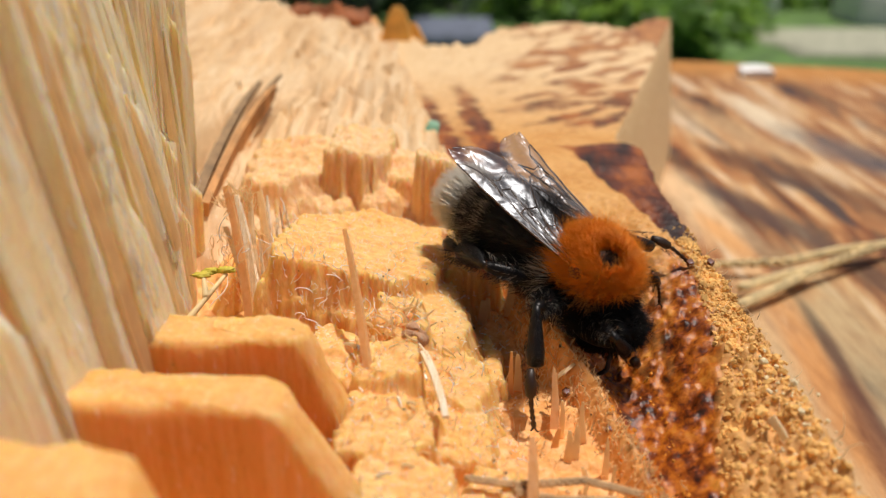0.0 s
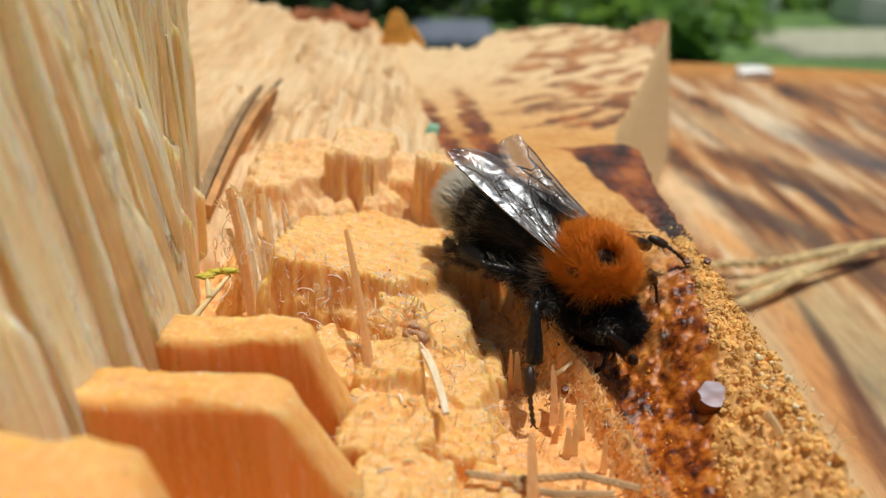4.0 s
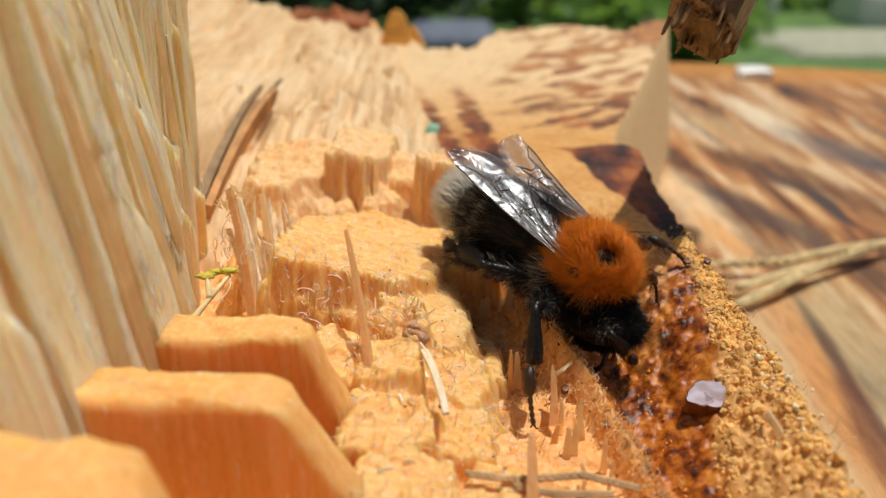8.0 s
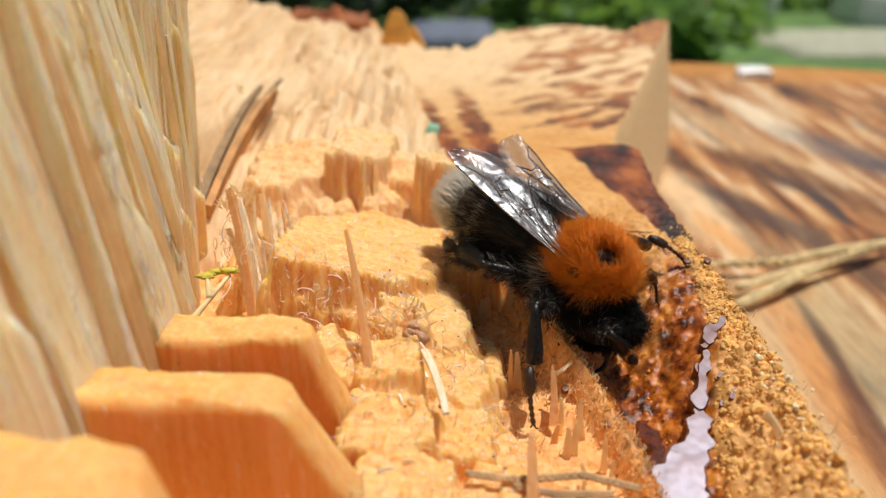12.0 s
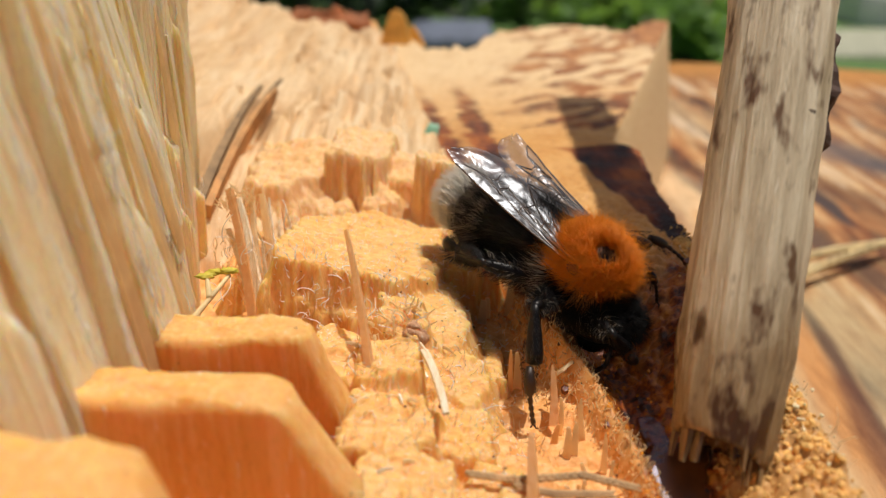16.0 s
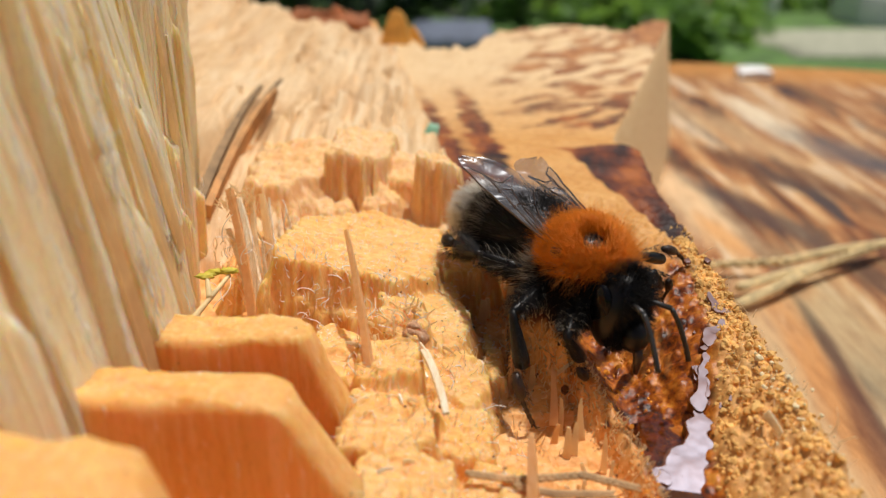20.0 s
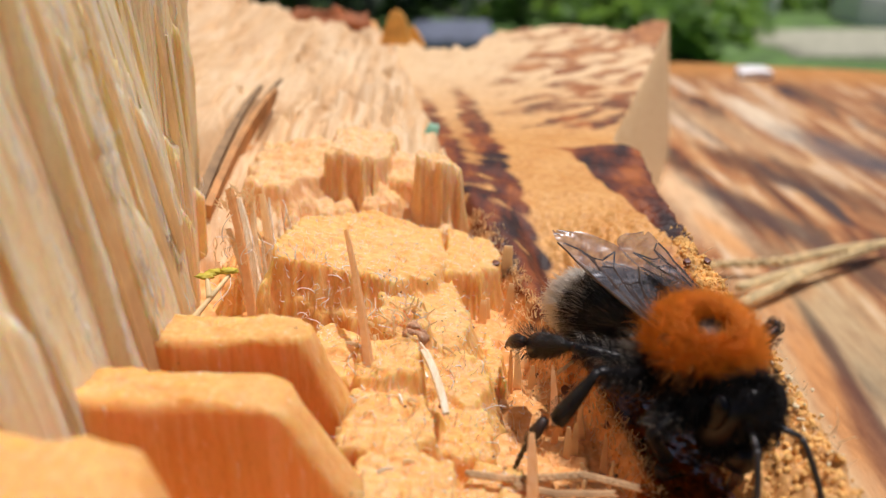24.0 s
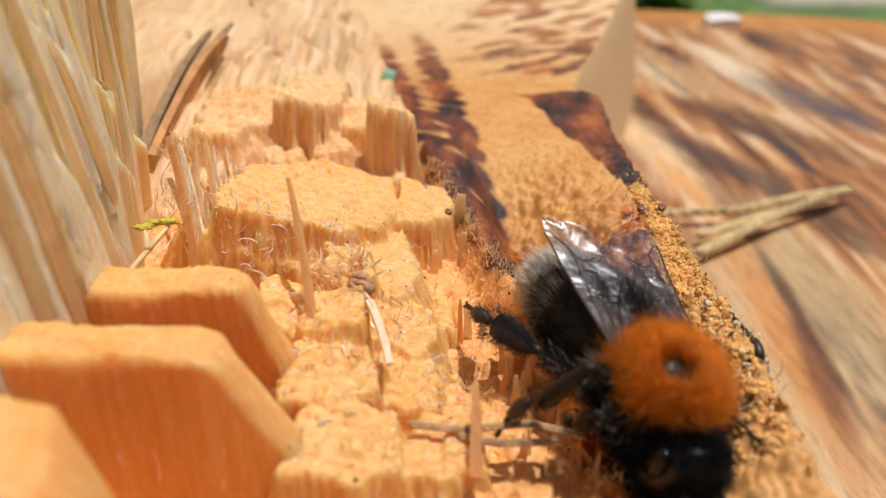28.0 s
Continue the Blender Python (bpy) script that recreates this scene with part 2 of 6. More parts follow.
let_through(ORANGE_FUR, 0.35, (0.95, 0.36, 0.01))
BLACK_FUR = plain_material("black_fur", (0.007, 0.006, 0.0055), 0.75, 0.4, 1500.0)
BLACK_FUR.node_tree.nodes["Principled BSDF"].inputs["Specular IOR Level"].default_value = 0.25
WHITE_FUR = plain_material("white_fur", (0.92, 0.89, 0.82), 0.6, 0.08, 1500.0)
let_through(WHITE_FUR, 0.65, (0.97, 0.95, 0.90))
SHELL = plain_material("black_shell", (0.008, 0.007, 0.007), 0.30, 0.4, 1200.0)
SHELL.node_tree.nodes["Principled BSDF"].inputs["Specular IOR Level"].default_value = 0.3


# ---- building helpers ----
def part(name, bm, material, parent, label="", smooth=True):
    me = bpy.data.meshes.new(name)
    if smooth:
        for f in bm.faces:
            f.smooth = True
    bm.to_mesh(me)
    bm.free()
    me.materials.append(material)
    ob = new(name, me)
    ob.parent = parent
    if label:
        ob["label"] = label
    return ob


def thing(name, place, label, category, group="", kind=""):
    e = new(name)
    e.empty_display_size = 0.01
    e.location = place
    return tagged(e, label, category, group, kind)


def nz(x, y, z):
    return noise.noise((x, y, z))


def fbm(x, y, z):
    return noise.noise((x, y, z)) + 0.5 * noise.noise((2.1 * x, 2.1 * y, 2.1 * z)) + 0.25 * noise.noise((4.3 * x, 4.3 * y, 4.3 * z))


STUMP = Vector((0.037, 0.022, 0.0))


def sl(x, y, z):
    """Stump space from millimetres round the camera's resting point."""
    return at(x, y, z) - STUMP


def grid_mesh(points):
    """A bmesh sheet through rows of points of equal length."""
    bm = bmesh.new()
    rows = [[bm.verts.new(p) for p in row] for row in points]
    for a, b in zip(rows, rows[1:]):
        for i in range(len(a) - 1):
            bm.faces.new((a[i], a[i + 1], b[i + 1], b[i]))
    return bm


def resample(poly, step):
    out = []
    n = len(poly)
    for i in range(n):
        a, b = Vector(poly[i]), Vector(poly[(i + 1) % n])
        k = max(1, int((b - a).length / step))
        out += [a.lerp(b, j / k) for j in range(k)]
    return out


def torn_block(name, foot, top, tilt=(0, 0), base=-33.0, rnd=0.6, rough=0.12, fibre=0.10, flare=(0, 0), seed=0.0,
               material=None, parent=None, step=0.3, label="", jag=0.0, lump=0.3, rings=0.0, scoop=0.0):
    """A lump of wood with upright fibres: footprint in millimetres, height of its top, and how the top tilts.
    flare: how far the foot spreads sideways for each millimetre of depth; jag: how uneven the torn top is."""
    pts = resample(foot, step)
    # soften the plan's corners
    for _ in range(2):
        pts = [(pts[i - 1] + pts[i] * 2 + pts[(i + 1) % len(pts)]) / 4 for i in range(len(pts))]
    cx = sum((p.x for p in pts)) / len(pts)
    cy = sum((p.y for p in pts)) / len(pts)
    reach = min((p - Vector((cx, cy))).length for p in pts)
    fx, fy = foot[0]
    bm = bmesh.new()

    def height(x, y):
        h = top + tilt[0] * (x - fx) + tilt[1] * (y - fy)
        h += rough * 2.6 * fbm(x * 0.6 + seed, y * 0.6, 3.1) + rough * 0.5 * nz(x * 4, y * 4, seed)
        if rings:
            h += rings * math.sin(y * 4.2 + x * 0.5 + 1.2 * nz(x * 0.4, y * 0.4, 2)) + 0.6 * rings * math.sin(y * 9 + x)
        if jag:
            h += jag * nz(x * 2.2 + seed, y * 2.2, 7.7) + 0.5 * jag * nz(x * 6 + seed, y * 6, 1.7)
        return h

    hoops = []
    levels = [1.0, 0.8, 0.62, 0.46, 0.33, 0.22, 0.13, 0.06, 0.0]
    for lv in levels:
        ring = []
        for p in pts:
            h = height(p.x, p.y) - rnd
            z = h + (base - h) * lv
            out = Vector((p.x - cx, p.y - cy)).normalized()
            d = fibre * (nz(p.x * 3.1 + seed, p.y * 3.1, z * 0.16) + 0.35 * nz(p.x * 8 + seed, p.y * 8, z * 0.3)) + 3.2 * fibre * nz(p.x * 0.55, p.y * 0.55 + seed, z * 0.22)
            depth = max(0.0, h - z)
            d -= scoop * max(0.0, -out.y) * math.sin(math.pi * min(1.0, depth / 4.5))
            ring.append(bm.verts.new(sl(p.x + out.x * d + flare[0] * depth * (1 if out.x * flare[0] > 0 else 0),
                                        p.y + out.y * d + flare[1] * depth * (1 if out.y * flare[1] > 0 else 0), z)))
        hoops.append(ring)
    for k in range(1, 4):
        a = k / 3 * math.pi / 2
        s = 1 - min(0.5, rnd * (1 - math.cos(a)) / reach)
        ring = []
        for p in pts:
            x, y = cx + (p.x - cx) * s, cy + (p.y - cy) * s
            ring.append(bm.verts.new(sl(x, y, height(x, y) - rnd * (1 - math.sin(a)))))
        hoops.append(ring)
    s0 = s
    steps = max(3, min(14, int(reach / 0.35)))
    for k in range(1, steps):
        q = s0 * (1 - k / steps)
        hoops.append([bm.verts.new(sl(cx + (p.x - cx) * q, cy + (p.y - cy) * q, height(cx + (p.x - cx) * q, cy + (p.y - cy) * q))) for p in pts])
    for a, b in zip(hoops, hoops[1:]):
        for i in range(len(a)):
            j = (i + 1) % len(a)
            bm.faces.new((a[i], a[j], b[j], b[i]))
    c = bm.verts.new(sl(cx, cy, height(cx, cy)))
    a = hoops[-1]
    for i in range(len(a)):
        bm.faces.new((a[i], a[(i + 1) % len(a)], c))
    bm.normal_update()
    k = 1 / MM
    moves = []
    for v in bm.verts:
        p = v.co * k
        up = abs(v.normal.z)
        d = lump * fbm(p.x * 0.42 + seed, p.y * 0.42, p.z * 0.3) + 0.10 * fbm(p.x * 2.1, p.y * 2.1, p.z * (0.25 + 2 * up) + seed)
        d += 0.05 * nz(p.x * 7, p.y * 7, p.z * (0.5 + 6 * up))
        moves.append(v.normal * (d * MM))
    for v, d in zip(bm.verts, moves):
        v.co += d
    return part(name, bm, material or TORN, parent, label)


def blade(bm, a, b, wide, thick, bend=(0, 0, 0), tip=0.15, segs=6, conv=None):
    """A splinter from a to b (millimetres), four-sided and tapering, added to bm."""
    conv = conv or sl
    a, b, bend = Vector(a), Vector(b), Vector(bend)
    way = (b - a).normalized()
    side = way.cross(Vector((0.2, 1, 0.1))).normalized()
    other = way.cross(side)
    last = None
    for i in range(segs + 1):
        t = i / segs
        c = a.lerp(b, t) + bend * (4 * t * (1 - t))
        k = (1 - t) ** 0.6 * (1 - tip) + tip
        ring = [bm.verts.new(conv(*(c + side * sx * wide * k / 2 + other * sy * thick * k / 2))) for sx, sy in ((-1, -1), (1, -1), (1, 1), (-1, 1))]
        if last:
            for j in range(4):
                bm.faces.new((last[j], last[(j + 1) % 4], ring[(j + 1) % 4], ring[j]))
        else:
            bm.faces.new(ring[::-1])
        last = ring
    bm.faces.new(last)


def mm_local(x, y, z):
    return Vector((x, y, z)) * MM


def ball(bm, centre, radii, turn=None, u=24, v=14, wob=0.0):
    """An ellipsoid in millimetres added to bm; turn is a matrix."""
    turn = turn or Matrix.Identity(3)
    rows = []
    for j in range(1, v):
        b = math.pi * j / v
        row = []
        for i in range(u):
            a = 2 * math.pi * i / u
            d = Vector((math.cos(b), math.sin(b) * math.cos(a), math.sin(b) * math.sin(a)))
            k = 1 + wob * nz(d.x * 3, d.y * 3, d.z * 3 + centre[0])
            row.append(bm.verts.new((turn @ Vector((d.x * radii[0], d.y * radii[1], d.z * radii[2])) * k + Vector(centre)) * MM))
        rows.append(row)
    for a, b in zip(rows, rows[1:]):
        for i in range(u):
            j = (i + 1) % u
            bm.faces.new((a[i], a[j], b[j], b[i]))
    for row, sx in ((rows[0], 1), (rows[-1], -1)):
        c = bm.verts.new((turn @ Vector((sx * radii[0], 0, 0)) + Vector(centre)) * MM)
        for i in range(u):
            j = (i + 1) % u
            bm.faces.new((row[j], row[i], c) if sx > 0 else (row[i], row[j], c))


def tube(bm, pts, radii, sides=8, conv=mm_local):
    """A round limb through points in millimetres."""
    last = None
    for k, (p, r) in enumerate(zip(pts, radii)):
        p = Vector(p)
        way = (Vector(pts[min(k + 1, len(pts) - 1)]) - Vector(pts[max(k - 1, 0)])).normalized()
        side = way.cross(Vector((0.31, 0.9, 0.17))).normalized()
        other = way.cross(side)
        ring = [bm.verts.new(conv(*(p + (side * math.cos(2 * math.pi * i / sides) + other * math.sin(2 * math.pi * i / sides)) * r))) for i in range(sides)]
        if last:
            for i in range(sides):
                j = (i + 1) % sides
                bm.faces.new((last[i], last[j], ring[j], ring[i]))
        else:
            bm.faces.new(ring[::-1])
        last = ring
    bm.faces.new(last)


# ---- stump ----
stump = thing("tree_stump", STUMP, "freshly cut softwood tree stump with a torn hinge of orange fibres", "tree stump")
SAW_Z = -43.6


def stump_base():
    bm = bmesh.new()
    n, rings = 160, []

    def rim(a):
        return 200 * (1 + 0.012 * math.sin(3 * a + 1) + 0.008 * math.sin(7 * a) + 0.004 * math.sin(23 * a))

    prof = [(1.0, SAW_Z), (1.012, SAW_Z - 4), (1.02, SAW_Z - 60), (1.06, SAW_Z - 250), (1.25, -470)]
    for s, z in prof:
        rings.append([bm.verts.new(sl(37 + math.cos(2 * math.pi * i / n) * rim(2 * math.pi * i / n) * s,
                                        22 + math.sin(2 * math.pi * i / n) * rim(2 * math.pi * i / n) * s, z)) for i in range(n)])
    for a, b in zip(rings, rings[1:]):
        for i in range(n):
            bm.faces.new((a[i], b[i], b[(i + 1) % n], a[(i + 1) % n]))
    part("bark", bm, BARK, stump, "rough brown bark")
    bm = bmesh.new()
    rows = []
    for k in range(1, 41):
        s = (k / 40)
        rows.append([bm.verts.new(sl(37 + math.cos(2 * math.pi * i / n) * rim(2 * math.pi * i / n) * s * 0.999,
                                     22 + math.sin(2 * math.pi * i / n) * rim(2 * math.pi * i / n) * s * 0.999,
                                     SAW_Z + 0.3 * fbm(3 * s * math.cos(2 * math.pi * i / n), 3 * s * math.sin(2 * math.pi * i / n), 0))) for i in range(n)])
    for a, b in zip(rows, rows[1:]):
        for i in range(n):
            bm.faces.new((a[i], b[i], b[(i + 1) % n], a[(i + 1) % n]))
    bm.faces.new(rows[0])
    part("sawn_face", bm, SAWN, stump, "streaked brown and tan sawn face")


stump_base()


def lerp_table(table, v):
    for (a, fa), (b, fb) in zip(table, table[1:]):
        if v <= b:
            return fa + (fb - fa) * max(0.0, (v - a) / (b - a))
    return table[-1][1]


EDGE = [(8, 17.0), (33, 17.8), (50, 17.5), (60, 17.6), (66, 18.2), (70, 18.6), (72.5, 16.6), (76, 17.4), (134, 38.0), (150, 40.0)]
COURSE = [(8, 10.6), (27, 11.2), (30, 11.8), (33, 12.8), (36, 13.9), (40, 14.7), (46, 15.6)]
TROUGH = [(8, 12.2), (30, 11.6), (34, 10.9), (40, 9.9), (48, 8.3), (60, 6)]
SEAM = [(8, 11.5), (25, 10.8), (32, 9.6), (38, 7.2), (46, 5.2), (58, 2.1), (78, -1.4), (134, -9.0), (150, -11)]


def bell(d):
    return math.exp(-d * d)


def ledge_marks(x, y):
    """How brown with resin and how wet the ledge is there, 0 to 1; both also darken the trough for the bee's shade."""
    seam, edge = lerp_table(SEAM, y), lerp_table(EDGE, y)
    d = x - seam
    brown = 0.0
    if 44 < y < 71.5:
        width = lerp_table([(44, 0.0), (48, 0.9), (54, 2.2), (62, 4.4), (70, 6.6), (71.5, 7.0)], y)
        brown = max(brown, min(1.0, (x - (edge - width)) * 1.6 + 0.4))
    if 40 < y < 104:
        hatch = 1.0 + 0.3 * math.sin(y * 2.4 + x * 1.2) + 0.35 * nz(x * 0.5, y * 0.5, 31)
        fade = min(1, max(0, (108 - y) / 30))
        s1 = bell((d - 0.7 - 0.4 * nz(0, y * 0.3, 1)) / 1.5)
        s2 = bell((d - lerp_table([(40, 1.2), (48, 2.6), (58, 3.6), (70, 4.4), (90, 5.6)], y) - 0.5 * nz(0, y * 0.3, 5)) / (1.05 + 0.014 * (y - 45)))
        brown = max(brown, (0.95 * s1 + 1.15 * s2) * hatch * fade, 0.40 * bell((d - 2.5) / 2.8) * fade)
    if y > 70 and d > 3:
        p, q = x * 0.80 + y * 0.60, y * 0.80 - x * 0.60
        dash = nz(p * 0.16, q * 0.55, 3.0) + 0.7 * nz(p * 0.30, q * 0.9, 8.0) + 0.5 * nz(p * 0.05, q * 0.12, 1.0)
        brown = max(brown, min(0.9, 0.47 + 0.8 * dash) * min(1.0, (y - 70) / 10) * (0.45 + 0.55 * min(1.0, max(0.0, (x - lerp_table(SEAM, y) - 6) / 14))))
        brown = max(brown, 1.1 * bell((edge - x - 1) / 5) * min(1.0, max(0.0, (y - 114) / 8)))
    near = 1 / (1 + math.exp((y - 47) / 2.0))
    trough = lerp_table(TROUGH, y)
    course = lerp_table(COURSE, y)
    wet = 1.3 * near * max(bell((x - course) / lerp_table([(27, 1.9), (33, 1.5), (40, 1.2), (46, 0.9)], y)), 1.05 * bell((x - trough) / 2.0))
    # widens the wet tone, which also paints shade beside the bee
    if trough - 0.8 < x < course:
        wet = max(wet, 0.72 * near * min(1.0, (x - trough + 0.8) * 1.5, (course - x) * 1.5 + 0.6))
    # brown added under the bee's head as painted shadow
    brown = max(brown, 0.75 * bell((x - trough + 0.2) / 1.7) * bell((y - 36.5) / 4.5))
    torn = min(1.0, max(0.0, (trough - 1.2 - x) / 1.5)) * near + min(1.0, max(0.0, (seam - x) / 1.0)) * (1 - near)
    # paler along the far ledge and on the outer crumbly bank
    paleness = min(1.0, max(0.0, (y - 74) / 30)) * 0.9 + near * 0.2 * min(1.0, max(0.0, (x - course - 1.5) / 1.5)) * (0.6 + 0.8 * nz(x * 0.4, y * 0.4, 17))
    return max(0.0, brown), wet, torn, max(0.0, paleness)


def ledge_height(x, y):
    seam, edge = lerp_table(SEAM, y), lerp_table(EDGE, y)
    z = -22.4 + 0.25 * nz(x * 0.2, y * 0.2, 0)
    z += 2.4 * min(1.0, max(0.0, (y - 102) / 28)) * min(1.0, max(0.0, (x + 6) / 8))
    if y > 108:
        # the ragged far end of the ledge
        end = lerp_table([(-40, 140), (-12, 132), (-6, 134), (-3, 120), (4, 116), (8, 126), (14, 129), (22, 131), (30, 127), (35, 134), (40, 138)], x) + 1.6 * nz(x * 0.7, 0, 4)
        z -= 1.4 * max(0.0, y - end)
    near = 1 / (1 + math.exp((y - 54) / 2.5))
    if x > seam - 1.5:
        trough = lerp_table(TROUGH, y)
        d = (x - trough) / (1.9 if x < trough else 4.2)
        z -= near * (4.1 + 0.5 * nz(0, y * 0.2, 2)) * bell(d)
        crumb = abs(nz(x * 0.8, y * 0.8, 1.0)) * 1.2 + 0.42 * abs(nz(x * 1.4, y * 1.1, 4.0)) + 0.30 * nz(x * 1.1, y * 0.8, 14.0) + 0.22 * abs(nz(x * 2.4, y * 2.0, 7.0)) + 0.08
        right = min(1.0, max(0.35, (x - trough) / 2.5))
        z += near * 0.6 * right * (crumb - 0.5) - near * 1.1 * bell((x - seam - 0.4) / 1.4)
        if near > 0.02 and x > trough - 0.5:
            lump = noise.voronoi((x * 1.9, y * 1.6, 0.3))[0][0] * 0.62 + noise.voronoi((x * 3.8, y * 3.1, 4.3))[0][0] * 0.28
            z += near * min(1.0, (x - trough + 0.5) / 1.5) * (0.50 - lump) * (1 - 0.65 * bell((x - lerp_table(COURSE, y)) / 1.7))
        z += 0.10 * math.sin((y * 0.9 + x * 0.35) * 1.9) * (1 - near)
        z += 0.06 * fbm(x * 2, y * 2, 5)
    fade = min(1.0, max(0.0, (seam - x) / 1.2))
    if fade > 0:
        c = noise.cell_vector((x * 0.55 + 0.3 * nz(x, y, 0), y * 0.55, 1.0))
        z2 = lerp_table([(8, -26.5), (44, -26.4), (56, -25.0), (66, -23.5), (150, -22.5)], y) + 0.9 * (c.x - 0.5) * 2 * 0.6 + 0.15 * fbm(x * 2, y * 2, 2)
        z = z * (1 - fade) + z2 * fade
    return z


def ledge():
    ys = [8 + 0.5 * i for i in range(30)] + [23 + 0.17 * i for i in range(190)]
    while ys[-1] < 148:
        ys.append(ys[-1] + 0.25 + max(0, ys[-1] - 55) * 0.012)
    pts, marks = [], []
    for y in ys:
        edge = lerp_table(EDGE, y)
        xs = [-40 + 1.2 * i for i in range(22)]
        xs += [-13 + 20.0 * i / 60 for i in range(60)]
        xs += [7 + (edge - 7) * i / 90 for i in range(91)]
        row = []
        for x in xs:
            x = x + (0.35 * nz(y * 0.8, 0, 0) + 0.25 * nz(y * 2.5, 0, 3)) * (1 if x > edge - 0.2 else 0)
            row.append(sl(x, y, ledge_height(x, y)))
            marks.append(ledge_marks(x, y))
        thin = lerp_table([(8, 6), (60, 5), (72, 4.5), (76, 4.0), (134, 2.0), (150, 2.0)], y)
        z0 = ledge_height(edge, y)
        drop = z0 - SAW_Z + 1
        side = ((0.25, -0.4), (0.1, -0.55 * thin), (-0.2, -thin), (-5, -thin * 1.2 - 3), (-11, -drop))
        if y > 74.5:
            side = ((0.2, -0.5), (0.8, -0.2 * drop), (1.6, -0.45 * drop), (2.6, -0.75 * drop), (3.2, -drop))
        for q, (dx, dz) in enumerate(side):
            row.append(sl(edge + dx + 0.3 * nz(y * 1.3, q, 9), y, z0 + dz))
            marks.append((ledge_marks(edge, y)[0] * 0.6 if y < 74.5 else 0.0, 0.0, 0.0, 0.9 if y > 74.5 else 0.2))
        pts.append(row)
    last = [p.copy() for p in pts[-1]]
    pts.append([Vector((p.x, p.y + 0.002, min(p.z, sl(0, 0, SAW_Z - 1).z))) for p in last])
    first = [Vector((p.x, p.y - 0.0005, min(p.z, sl(0, 0, SAW_Z - 1).z))) for p in pts[0]]
    pts.insert(0, first)
    n = len(pts[0])
    marks = marks[:n] + marks + marks[-n:]
    ob = part("hinge_ledge", grid_mesh(pts), LEDGE, stump, "orange sawn ledge with a crumbly wet trough")
    for k, name in enumerate(("brown", "wet", "torn", "paleness")):
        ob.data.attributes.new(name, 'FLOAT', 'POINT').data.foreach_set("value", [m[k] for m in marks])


ledge()

# blocks of torn fibre, from the camera outwards
BLOCKS = [
    # foot, top, tilt, keywords
    ([(-34, 20.6), (-9.8, 19.6), (-8.4, 17.0), (-7.6, 11.5), (-34, 11.5)], -15.3, (0.0, 0.02), dict(rnd=0.8, rough=0.08, flare=(0.35, 0), seed=1, fibre=0.05, lump=0.22)),
    ([(-19, 27.4), (-6.6, 26.9), (-6.0, 25.6), (-6.4, 24.4), (-19, 24.6)], -18.0, (0.0, 0.0), dict(rnd=0.6, rough=0.06, flare=(0.55, 0.0), seed=2, fibre=0.05, lump=0.2)),
    ([(-15, 32.6), (-6.6, 32.2), (-5.8, 31.0), (-6.3, 30.0), (-15, 30.0)], -18.55, (0.02, 0.0), dict(rnd=0.5, rough=0.06, flare=(0.35, 0.0), seed=3, fibre=0.05, lump=0.2)),
]
for foot, top, tilt, kw in BLOCKS:
    torn_block("torn_block", foot, top, tilt, parent=stump, material=BLOCK, **kw)



